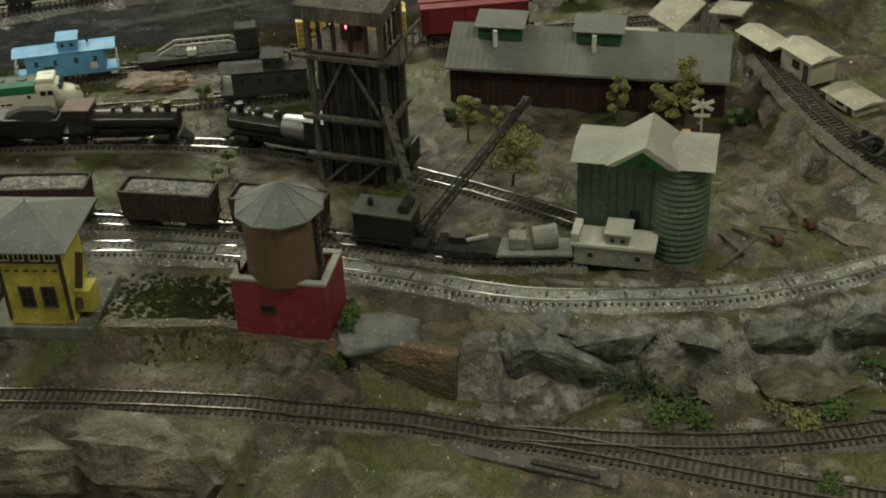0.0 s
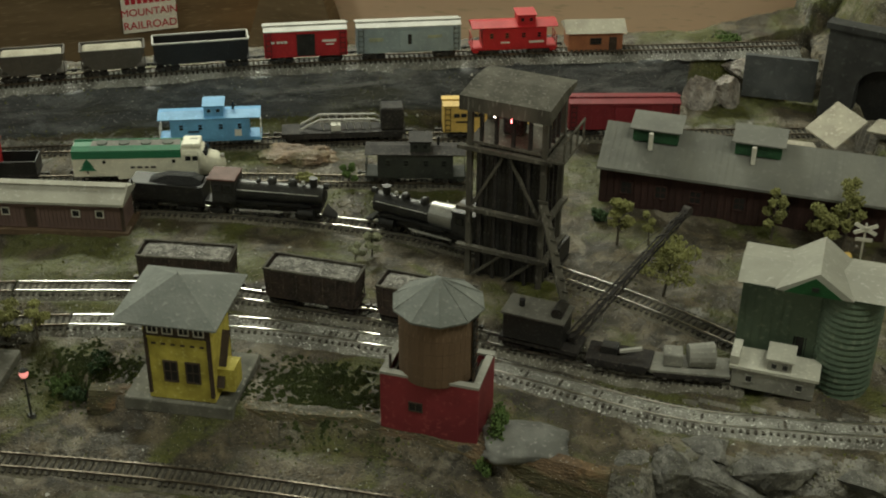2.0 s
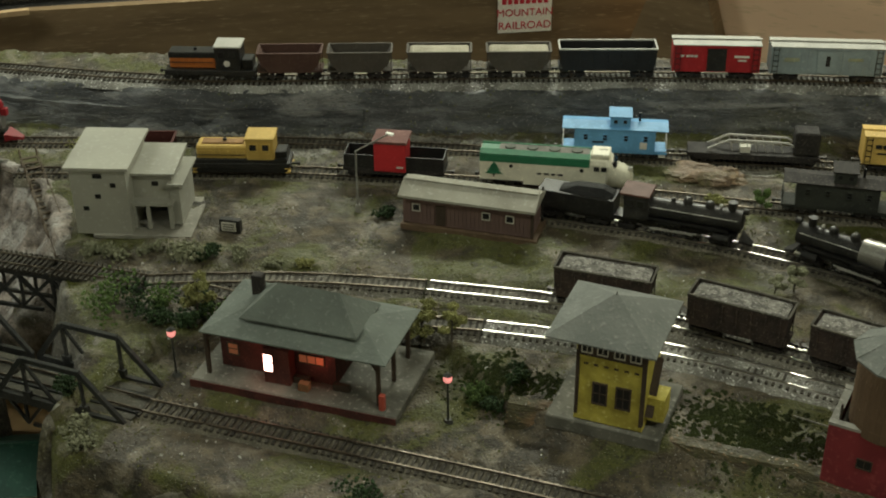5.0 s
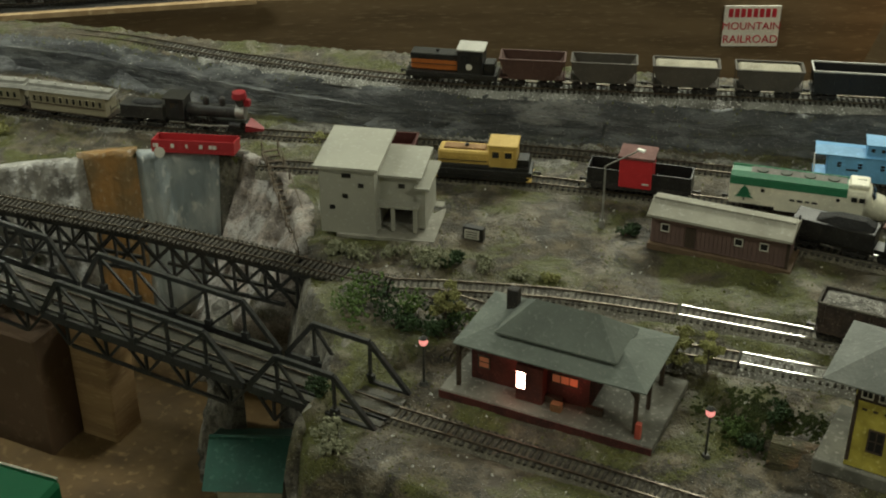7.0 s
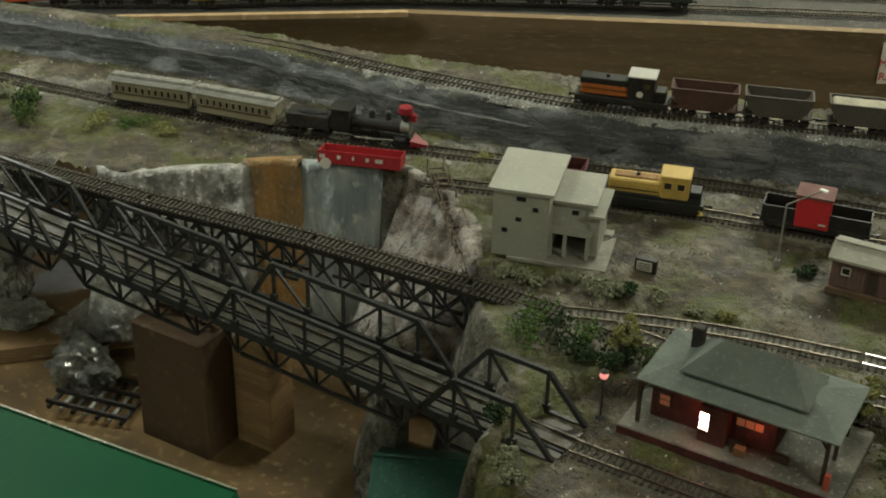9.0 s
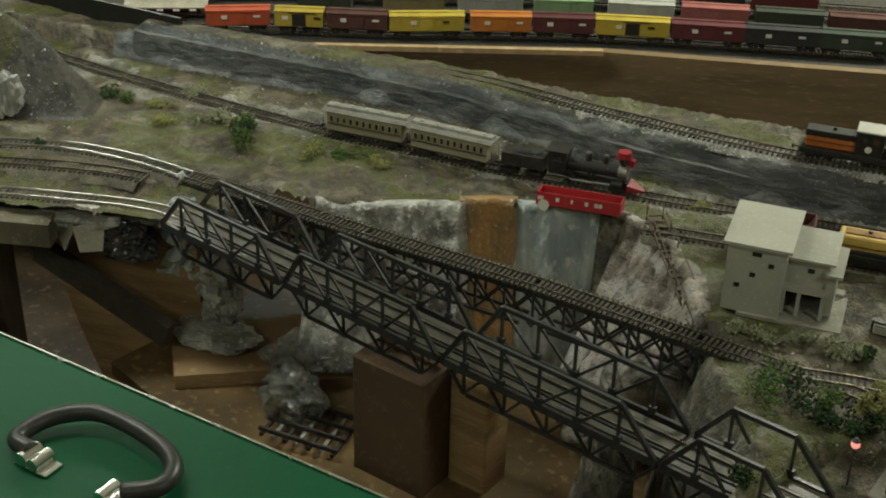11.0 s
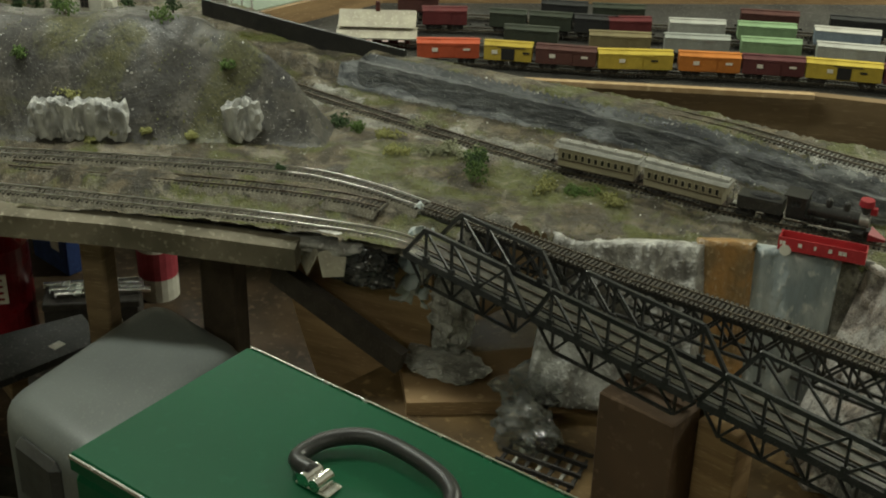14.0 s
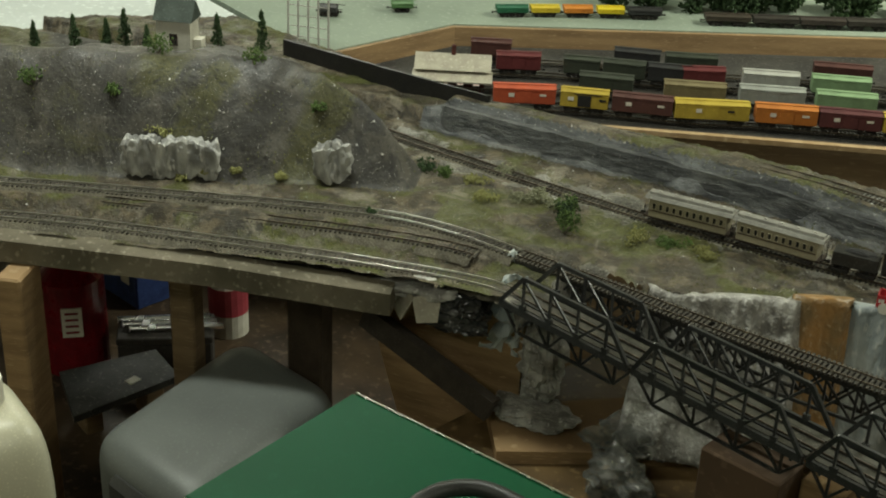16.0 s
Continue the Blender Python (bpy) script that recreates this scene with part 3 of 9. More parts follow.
# pale plywood panel in the far right corner
PLY = mat("bare_plywood", (0.78, 0.55, 0.37), (0.70, 0.49, 0.33), (0.58, 0.42, 0.27), rough=0.7, scale=3, fine=30, bump=0.1, streak=(1, 1, 6), jitter=0.03)
bm = new_bm()
slab(bm, [(-0.72, 2.161), (0.9, 2.40), (0.9, 2.42), (-0.72, 2.181)], -0.35, 0.36)
structure("plywood_panel", bm, PLY, "bare plywood panel standing behind the ridge", "panel")
bm = new_bm()
loft(bm, [[(-0.80, 2.17, -0.3), (-0.52, 2.17, -0.3), (-0.52, 2.13, -0.3), (-0.80, 2.13, -0.3)], [(-0.68, 2.17, 0.06), (-0.64, 2.17, 0.06), (-0.64, 2.13, 0.06), (-0.68, 2.13, 0.06)]])
tagged(part("wooden_brace", bm, OLDWOOD), "dark triangular wooden brace beside the plywood panel", "brace")

# front fascia of the left table and its posts
FASCIA = mat("grey_daubed_board", (0.19, 0.165, 0.12), (0.10, 0.088, 0.06), (0.28, 0.25, 0.19), rough=0.85, scale=12, fine=120, bump=0.4)
bm = new_bm()
ribbon(bm, [(-2.55, -0.49), (-1.985, 0.182), (-1.77, 0.40), (-1.60, 0.565)], [(-0.016, -0.030), (0.012, -0.030), (0.012, 0.0045), (-0.016, 0.001)], [-0.010, -0.010, -0.012, -0.022])
structure("table_fascia", bm, FASCIA, "grey daubed plank along the front table edge", "fascia board")


def post(x, y, w, d, top, turn, material, label):
    bm = new_bm()
    box(bm, 0, 0, (top - 1.0) / 2, w, d, top + 1.0, bevel=0.003)
    ob = part("table_leg", bm, material)
    ob.matrix_world = pose(x, y, 0, 0, 0, turn)
    tagged(ob, label, "table leg", "legs under the layout")


post(-1.928, 0.200, 0.035, 0.062, -0.041, 45, WOODPLANK, "bare pine post under the layout table")
post(-1.90, 0.42, 0.036, 0.036, -0.041, 40, OLDWOOD, "brown stained wooden post under the table")
post(-1.79, 0.555, 0.05, 0.05, -0.041, 40, mat("dark_stained_post", (0.05, 0.035, 0.022), rough=0.7), "dark stained wooden post under the table")
bm = new_bm()
beam(bm, (-1.69, 0.582, -0.105), (-1.498, 0.653, -0.175), 0.016, 0.034)
tagged(part("cross_brace", bm, mat("dark_brace", (0.045, 0.036, 0.028), rough=0.75)), "dark wooden cross brace under the table", "brace")
bm = new_bm()
rings = []
for i in range(15):
    a = i / 14
    x, y, low = -1.72 + 0.20 * a, 0.60 + 0.115 * a, -0.085 - 0.33 * math.sin(min(1, a * 1.6) * math.pi / 2)
    rings.append([(x, y, low), (x - 0.007, y + 0.012, low), (x - 0.007, y + 0.012, -0.042), (x, y, -0.042)])
loft(bm, rings)
tagged(part("curved_riser", bm, WOODPLANK), "curved plywood riser with a rounded cut edge", "riser")
bm = new_bm()
slab(bm, [(-1.547, 0.683), (-1.456, 0.631), (-1.325, 0.83), (-1.46, 0.86)], -0.225, -0.206)
tagged(part("pine_offcut", bm, WOODPLANK), "pale pine board offcut lying under the bridge end", "board")
# lower shelf boards
bm = new_bm()
slab(bm, [(-1.56, 0.60), (-0.72, 0.605), (-0.74, 0.92), (-1.02, 1.05), (-1.60, 0.95)], -0.245, -0.225)
tagged(part("lower_board", bm, mat("dusty_tan_board", (0.17, 0.108, 0.048), (0.085, 0.055, 0.027), (0.23, 0.155, 0.075), rough=0.42, scale=9, fine=90)), "brown plywood board under the bridges", "board")
bm = new_bm()
slab(bm, [(-2.7, 0.0), (-1.2, 0.2), (-0.5, 0.6), (-0.6, 1.2), (-2.9, 1.1)], -0.50, -0.482)
tagged(part("lower_shelf", bm, mat("dusty_shelf_board", (0.105, 0.070, 0.042), (0.045, 0.032, 0.022), (0.17, 0.12, 0.08), rough=0.55, scale=9, fine=70)), "dusty brown shelf board below the layout", "shelf")
post(-2.3, 0.9, 0.05, 0.05, -0.50, 20, OLDWOOD, "brown wooden post below the shelf")

# elevated green table in the far corner, with a pine frame
GREENTOP = mat("pale_green_board", (0.27, 0.32, 0.255), (0.23, 0.275, 0.22), (0.33, 0.37, 0.31), rough=0.8, scale=5, fine=90, bump=0.1, jitter=0)
GA, GB, GC = (-2.50, 0.98), (-2.53, 1.325), (-1.86, 2.33)
bm = new_bm()
slab(bm, [GA, GB, GC, (-1.0, 3.6), (-1.0, 4.2), (-4.6, 4.2), (-4.6, 0.98)], -0.057, -0.045)
structure("green_table_top", bm, GREENTOP, "pale green board table with parked model cars", "table top")
for a, b in ((GA, GB), (GB, GC)):
    bm = new_bm()
    beam(bm, (*a, -0.100), (*b, -0.100), 0.022, 0.104)
    structure("green_table_frame", bm, WOODPLANK, "pine frame board under the green table", "frame board")

bm = new_bm()
slab(bm, [(-2.80, 0.97), (-4.6, 0.97), (-4.6, -0.6), (-3.05, -0.6)], -0.070, -0.050)
structure("white_table_top", bm, mat("white_board", (0.62, 0.66, 0.64), (0.56, 0.60, 0.58), rough=0.7, scale=5, fine=90, bump=0.1, jitter=0), "pale white board table behind the hill", "table top")
bm = new_bm()
beam(bm, (-2.000, 1.268, -0.081), (-1.662, 1.640, -0.081), 0.012, 0.009)
tagged(part("pine_strip", bm, mat("pale_pine_strip", (0.42, 0.30, 0.17), (0.34, 0.23, 0.12), (0.5, 0.37, 0.22), rough=0.6, fine=90)), "pale pine strip lying along the far table edge", "wood strip")

# ---------------------------------------------------------------- bridges
BRIDGE = mat("black_bridge_plastic", (0.030, 0.031, 0.031), (0.018, 0.019, 0.019), (0.085, 0.085, 0.08), rough=0.34, scale=60, fine=420, bump=0.08, jitter=0.25, spec=0.5)
BRIDGEDECK = mat("dusty_bridge_deck", (0.058, 0.054, 0.041), (0.034, 0.032, 0.025), (0.14, 0.13, 0.11), rough=0.36, scale=40, fine=420, bump=0.2, jitter=0.25, spec=0.5)


def truss_bridge(start, end, ends, panels, z, high, wide, name, label):
    """A through truss: two sides with their posts and braces, floor beams and a deck with track, from start to end."""
    a, b = Vector((*start, z)), Vector((*end, z))
    d = b - a
    L = d.length
    root = thing(name, label, "railway bridge", Matrix.Translation(a) @ Matrix.Rotation(math.atan2(d.y, d.x), 4, "Z"), "bridges over the gorge")
    lo, hi = ends
    for s in (-1, 1):
        y = s * wide / 2
        part("top_chord", beam(new_bm(), (lo, y, high), (hi, y, high), 0.0042, 0.0048), BRIDGE, root)
        part("bottom_chord", beam(new_bm(), (0.002, y, 0), (L - 0.002, y, 0), 0.004, 0.009), BRIDGE, root)
        part("end_post", beam(new_bm(), (0.003, y, 0.002), (lo, y, high), 0.004, 0.005), BRIDGE, root)
        part("end_post", beam(new_bm(), (L - 0.003, y, 0.002), (hi, y, high), 0.004, 0.005), BRIDGE, root)
        xs_ = [lo + (hi - lo) * i / panels for i in range(panels + 1)]
        for i, x in enumerate(xs_):
            part("post", beam(new_bm(), (x, y, 0.003), (x, y, high), 0.0026, 0.003), BRIDGE, root)
            part("gusset", box(new_bm(), x, y, 0.006, 0.008, 0.0046, 0.010), BRIDGE, root)
            if i < panels:
                p, q = (x, xs_[i + 1]) if i < panels / 2 else (xs_[i + 1], x)
                part("diagonal", beam(new_bm(), (p, y, high - 0.002), ((p + q) / 2 if panels < 2 else q, y, 0.003), 0.0024, 0.003), BRIDGE, root)
    part("deck", box(new_bm(), L / 2, 0, -0.003, L - 0.004, wide - 0.008, 0.003), BRIDGEDECK, root)
    n = int(L / 0.03)
    for i in range(n):
        part("floor_beam", box(new_bm(), (i + 0.5) * L / n, 0, -0.0075, 0.003, wide - 0.006, 0.007), BRIDGE, root)
    # low truss below the deck
    under = 0.036
    for s in (-1, 1):
        y = s * (wide / 2 - 0.008)
        part("lower_chord", beam(new_bm(), (0.03, y, -under), (L - 0.03, y, -under), 0.003, 0.0035), BRIDGE, root)
        m = max(3, round(L / 0.055))
        for i in range(m):
            x0, x1 = L * i / m, L * (i + 1) / m
            c = (x0 + x1) / 2
            part("lower_brace", beam(new_bm(), (x0 + 0.003, y, -0.008), (c, y, -under), 0.0024, 0.003), BRIDGE, root)
            part("lower_brace", beam(new_bm(), (x1 - 0.003, y, -0.008), (c, y, -under), 0.0024, 0.003), BRIDGE, root)
            part("lower_post", beam(new_bm(), (c, y, -0.008), (c, y, -under), 0.0024, 0.003), BRIDGE, root)
    for s in (-1, 1):
        part("rail", box(new_bm(), L / 2, s * (GAUGE / 2 + 0.0006), 0.0037, L, 0.0011, 0.0022), RUSTRAIL, root)
    for y, w in ((-0.0195, 0.0085), (0.0, 0.0125), (0.0195, 0.0085)):
        part("deck_plank", box(new_bm(), L / 2, y, 0.0005, L - 0.002, w, 0.0030, bevel=0.0004), BRIDGEDECK, root, "dusty grey deck plank")
    for s in (-1, 1):
        part("guard_rail", box(new_bm(), L / 2, s * 0.0125, 0.0012, L - 0.004, 0.0022, 0.0036), BRIDGE, root)
    return root


S0, S1 = Vector((-1.513, 0.692)), Vector((-0.668, 0.8145))
DIR = (S1 - S0).normalized()


def on_span(x):
    return tuple(S0 + DIR * ((x - S0.x) / DIR.x))


for x0, x1, t0, t1, n in ((-1.513, -1.306, -1.473, -1.343, 3), (-1.304, -1.077, -1.274, -1.114, 4), (-1.075, -0.815, -1.043, -0.859, 4), (-0.813, -0.668, -0.776, -0.713, 1)):
    truss_bridge(on_span(x0), on_span(x1), ((t0 - x0) / DIR.x, (t1 - x0) / DIR.x), n, -0.0225, 0.0475, 0.062, "truss_bridge", "black plastic through truss railway bridge span over the gorge")


def deck_truss(p, q, name="deck_bridge"):
    a, b = Vector((*p, 0)), Vector((*q, 0))
    d = b - a
    L = d.length
    root = thing(name, "black deck truss bridge span carrying the upper track", "railway bridge", Matrix.Translation(a) @ Matrix.Rotation(math.atan2(d.y, d.x), 4, "Z"), "bridges over the gorge")
    for s in (-1, 1):
        y = s * 0.013
        part("top_chord", box(new_bm(), L / 2, y, -0.008, L, 0.004, 0.006), BRIDGE, root)
        part("bottom_chord", box(new_bm(), L / 2, y, -0.052, L - 0.03, 0.0034, 0.004), BRIDGE, root)
        n = max(3, round(L / 0.04))
        for i in range(n):
            x0, x1 = L * i / n, L * (i + 1) / n
            part("post", beam(new_bm(), (x0 + 0.002, y, -0.01), (x0 + 0.002, y, -0.052), 0.0026, 0.003), BRIDGE, root)
            part("diagonal", beam(new_bm(), (x0, y, -0.01), (x1, y, -0.052), 0.0024, 0.003), BRIDGE, root)
            part("diagonal", beam(new_bm(), (x1, y, -0.01), (x0, y, -0.052), 0.0024, 0.003), BRIDGE, root)
    for s in (-1, 1):
        part("rail", box(new_bm(), L / 2, s * (GAUGE / 2 + 0.0006), -0.001, L, 0.0011, 0.0021), RUSTRAIL, root)
    first = part("tie", box(new_bm(), 0.003, 0, -0.0034, 0.0034, 0.034, 0.0032), TIE, root)
    for i in range(1, int(L / 0.0062)):
        again(first, root, Matrix.Translation((i * 0.0062, 0, 0)))


for p, q in zip(DECK, DECK[1:]):
    deck_truss(p, q)

# piers below the bridges
CARD = mat("brown_cardboard", (0.11, 0.066, 0.038), (0.085, 0.052, 0.03), (0.14, 0.09, 0.055), rough=0.8, scale=8, fine=90, bump=0.15)
for x, y, w, d, top, material, turn, label in ((-1.150, 0.742, 0.098, 0.056, -0.07, CARD, 12, "brown cardboard box pier under the bridge"),
                                           (-1.085, 0.800, 0.05, 0.045, -0.085, WOODPLANK, 12, "pine block pier under the bridge")):
    bm = new_bm()
    box(bm, 0, 0, (top - 0.30) / 2, w, d, top + 0.30, bevel=0.002)
    ob = part("bridge_pier", bm, material)
    ob.matrix_world = pose(x, y, 0, 0, 0, turn)
    tagged(ob, label, "pier", "piers under the bridges")

# ---------------------------------------------------------------- rocks of the gorge
def rock(x, y, z, sx, sy, sz, material, label, seed, turn=0, rough=0.3, beds=0.0):
    """A broken lump, flattened and creased; beds gives it layered ledges."""
    bm = new_bm()
    bmesh.ops.create_icosphere(bm, subdivisions=4, radius=1)
    for v in bm.verts:
        p = v.co.normalized()
        k = 1 + rough * noise.noise(p * 1.6 + Vector((seed, 0, 0))) + 0.5 * rough * abs(noise.noise(p * 4.2 + Vector((0, seed, 0)))) + 0.2 * rough * noise.noise(p * 11 + Vector((0, 0, seed)))
        q = Vector((max(-0.8, min(0.8, p.x)), max(-0.8, min(0.8, p.y)), max(-0.85, min(0.85, p.z)))) * k
        if beds:
            u = (q.z + 0.25 * noise.noise(q * 1.3 + Vector((seed, seed, 0)))) * 3.2
            grow = 1 + beds * (0.9 * abs(noise.noise(q * 2.3 + Vector((0, 0, seed)))) - (u - math.floor(u)) ** 3)
            q = Vector((q.x * grow, q.y * grow, q.z * (0.85 + 0.5 * beds * noise.noise(q * 2.0))))
        v.co = Vector((q.x * sx, q.y * sy, q.z * sz))
    ob = part("rock", bm, material, None, "", not beds)
    ob.matrix_world = pose(x, y, z, 0, 0, turn)
    return tagged(ob, label, "rock", "rocks of the gorge")


def cliff_face(line, drop, out, material, label, seed, flute=0.010, top=0.004, beds=0.0):
    """A hanging plaster face below a rim line, fluted downwards, with its own thickness behind."""
    pts = curve_through(line, 0.0024)
    t = np.gradient(pts, axis=0)
    t /= np.hypot(*t.T)[:, None]
    rows = 26
    rings = []
    for i, (p, d) in enumerate(zip(pts, t)):
        nx, ny = d[1], -d[0]
        edge = min(1.0, min(i, len(pts) - 1 - i) / 5)
        ring = []
        for r in range(rows + 1):
            v = r / rows
            u = i * 0.0024
            q = Vector((u * 30, v * 1.6, seed))
            w = flute * (1.1 * noise.noise(q) + 0.7 * abs(noise.noise(Vector((u * 75, v * 3.0, seed + 9)))) + 0.35 * noise.noise(Vector((u * 190, v * 16, seed + 4))))
            w += beds * noise.noise(Vector((u * 40, v * 13, seed + 2)))
            o = 0.004 + out * v ** 1.3 + w * edge * (0.35 + 0.65 * min(1, v * 5)) - 0.010 * (1 - edge)
            z = top - drop * v + 0.006 * noise.noise(Vector((u * 40, 0, seed))) * (1 - v)
            ring.append((p[0] + nx * o, p[1] + ny * o, z))
        ring += [(p[0] - nx * 0.016, p[1] - ny * 0.016, top - drop), (p[0] - nx * 0.016, p[1] - ny * 0.016, top - 0.004)]
        rings.append(ring)
    ob = part("rock", loft(new_bm(), rings), material, None, "", True)
    return tagged(ob, label, "rock", "rocks of the gorge")


PALESLOPE = earth("pale_broken_plaster", (0.24, 0.205, 0.175), (0.11, 0.092, 0.078), (0.10, 0.092, 0.05), (0.42, 0.40, 0.37), 0.8, 0.60, 0.50, 0.9, (0.35, 0.8))
cliff_face([(-1.415, 0.822), (-1.375, 0.845), (-1.332, 0.905), (-1.281, 0.962)], 0.20, 0.075, PALEROCK, "pale grey white plaster rock along the gorge rim", 3, 0.014, -0.003, 0.007)
cliff_face([(-1.290, 0.955), (-1.268, 0.985), (-1.243, 1.012)], 0.22, 0.040, ORANGEROCK, "glossy ochre brown plaster rock column", 5, 0.008, 0.002)
cliff_face([(-1.246, 1.008), (-1.205, 1.040), (-1.160, 1.074)], 0.22, 0.030, BLUEROCK, "blue grey plaster cliff with wet streaks", 9, 0.006, -0.002)
cliff_face([(-1.166, 1.070), (-1.150, 1.080), (-1.130, 1.086)], 0.22, 0.045, ROCK, "brown grey plaster cliff column", 12, 0.010, 0.0)
cliff_face([(-1.138, 1.084), (-1.09, 1.088), (-1.03, 1.062), (-0.985, 1.030), (-0.945, 0.985)], 0.20, 0.135, PALESLOPE, "pale broken plaster slope beside the stairs", 15, 0.011, -0.002, 0.009)
rock(-1.270, 0.925, -0.062, 0.012, 0.010, 0.010, PALEROCK, "small rounded white stone below the rim", 8, 20, 0.15)
cliff_face([(-0.985, 0.885), (-0.935, 0.845), (-0.885, 0.805)], 0.19, 0.03, ROCK, "grey streaked plaster buttress under the bridge", 21, 0.010, -0.055)
rock(-0.755, 0.885, -0.06, 0.05, 0.05, 0.055, ROCK, "grey plaster rock beside the bridge end", 23, 0)
rock(-1.56, 0.735, -0.08, 0.05, 0.05, 0.085, BLUEROCK, "dark glossy plaster rock at the bridge end", 27, 0, 0.4, 0.35)
rock(-1.485, 0.715, -0.195, 0.055, 0.032, 0.016, PALEROCK, "pale plaster block below the bridge end", 28, 30, 0.4, 0.3)
rock(-1.505, 0.74, -0.13, 0.032, 0.03, 0.075, PALEROCK, "streaked pale plaster column below the bridge end", 29, 10, 0.3, 0.35)
rock(-1.600, 0.602, -0.030, 0.060, 0.022, 0.010, PALEROCK, "grey plaster ledge spilling over the table edge", 31, 42, 0.3)
rock(-1.565, 0.645, -0.060, 0.040, 0.030, 0.034, mat("black_glossy_plaster", (0.030, 0.031, 0.030), (0.016, 0.016, 0.016), (0.10, 0.10, 0.095), rough=0.18, scale=50, fine=60, bump=0.9, depth=0.006, spec=0.6), "black glossy plaster lump below the track end", 33, 40, 0.4, 0.3)

# plaster boulders of the curve
def boulder(x, y, z, sx, sy, sz, material, label, seed, turn=0, group="boulders of the bank"):
    """A split block: the hull of scattered points with worn, uneven faces."""
    r = random.Random(seed)
    bm = new_bm()
    for _ in range(15):
        d = Vector((r.gauss(0, 1), r.gauss(0, 1), r.gauss(0, 1))).normalized()
        bm.verts.new((d.x, d.y, d.z))
    bmesh.ops.convex_hull(bm, input=bm.verts)
    bmesh.ops.triangulate(bm, faces=bm.faces)
    bmesh.ops.subdivide_edges(bm, edges=bm.edges, cuts=5, use_grid_fill=True)
    for v in bm.verts:
        p = v.co.copy()
        k = 1 + 0.10 * noise.noise(p * 2.4 + Vector((seed, 0, 0))) + 0.07 * noise.noise(p * 6 + Vector((0, seed, 0))) - 0.05 * abs(noise.noise(Vector((p.x * 3, p.y * 3, p.z * 9 + seed))))
        v.co = Vector((p.x * sx * k, p.y * sy * k, p.z * sz * k))
    ob = part("boulder", bm, material, None, "", False)
    ob.matrix_world = pose(x, y, z, 0, 0, turn)
    return tagged(ob, label, "rock", group)


SLATEROCK = earth("slate_plaster_rock", (0.125, 0.120, 0.105), (0.060, 0.057, 0.050), (0.075, 0.075, 0.035), (0.24, 0.235, 0.215), 0.6, 0.58, 0.56, 0.7, (0.4, 0.8))
BROWNROCK = earth("brown_plaster_rock", (0.125, 0.108, 0.078), (0.055, 0.047, 0.034), (0.075, 0.072, 0.03), (0.20, 0.185, 0.15), 0.8, 0.55, 0.58, 0.8, (0.45, 0.85))
for x, y, z, sx, sy, sz, turn, seed in ((0.215, 1.046, -0.030, 0.046, 0.026, 0.030, 6, 41), (0.168, 1.040, -0.026, 0.024, 0.028, 0.030, 30, 42), (0.258, 1.060, -0.014, 0.044, 0.020, 0.015, 10, 43), (0.205, 1.068, -0.010, 0.036, 0.018, 0.011, 4, 44),
                                        (0.330, 1.082, -0.022, 0.062, 0.018, 0.024, 12, 45), (0.415, 1.105, -0.022, 0.060, 0.020, 0.026, 20, 46), (0.50, 1.150, -0.022, 0.060, 0.024, 0.028, 34, 47), (0.135, 1.030, -0.014, 0.022, 0.018, 0.012, 40, 48)):
    boulder(x, y, z, sx, sy, sz, SLATEROCK, "grey plaster boulder in the rocky bank below the curve", seed, turn)
for x, y, z, sx, sy, sz, turn, seed in ((0.300, 1.045, -0.042, 0.030, 0.020, 0.018, 20, 51), (0.355, 1.040, -0.046, 0.022, 0.024, 0.016, 60, 52), (0.43, 1.06, -0.044, 0.055, 0.030, 0.016, 15, 53), (0.395, 1.30, -0.004, 0.045, 0.020, 0.018, 120, 54),
                                        (0.43, 1.40, 0.0, 0.05, 0.022, 0.026, 100, 55), (0.49, 1.25, -0.008, 0.06, 0.03, 0.022, 150, 56), (0.385, 1.49, 0.0, 0.04, 0.018, 0.026, 80, 57), (0.085, 1.795, 0.008, 0.028, 0.020, 0.032, 30, 58), (0.118, 1.815, 0.008, 0.022, 0.020, 0.028, 70, 60), (0.13, 1.87, 0.026, 0.030, 0.030, 0.016, 10, 59)):
    boulder(x, y, z, sx, sy, sz, BROWNROCK if y < 1.6 else PALESLOPE, "brown plaster boulder half buried in the dirt bank", seed, turn)
# dark rocks before the front track
for x, y, z, sx, sy, sz, turn, seed in ((-0.250, 0.830, -0.038, 0.110, 0.045, 0.044, 12, 61), (-0.135, 0.848, -0.037, 0.105, 0.042, 0.047, -6, 62), (-0.066, 0.842, -0.040, 0.055, 0.040, 0.042, -14, 63), (-0.33, 0.81, -0.046, 0.08, 0.035, 0.038, 10, 64),
                                        (-0.45, 0.785, -0.05, 0.07, 0.035, 0.036, 12, 65), (-0.56, 0.765, -0.05, 0.06, 0.032, 0.032, 8, 66)):
    boulder(x, y, z, sx, sy, sz, BROWNROCK, "dark brown plaster rock before the front track", seed, turn, "rocks before the front track")

# sandy bank between the storage track and the through track
SANDY = earth("sandy_red_bank", (0.20, 0.135, 0.085), (0.10, 0.07, 0.045), (0.10, 0.10, 0.03), (0.30, 0.24, 0.17), 0.8, 0.55, 0.56, 0.6)
rock(-0.372, 1.474, -0.012, 0.055, 0.026, 0.026, SANDY, "sandy red dirt bank beside the storage track", 85, 24, 0.3, 0.2)

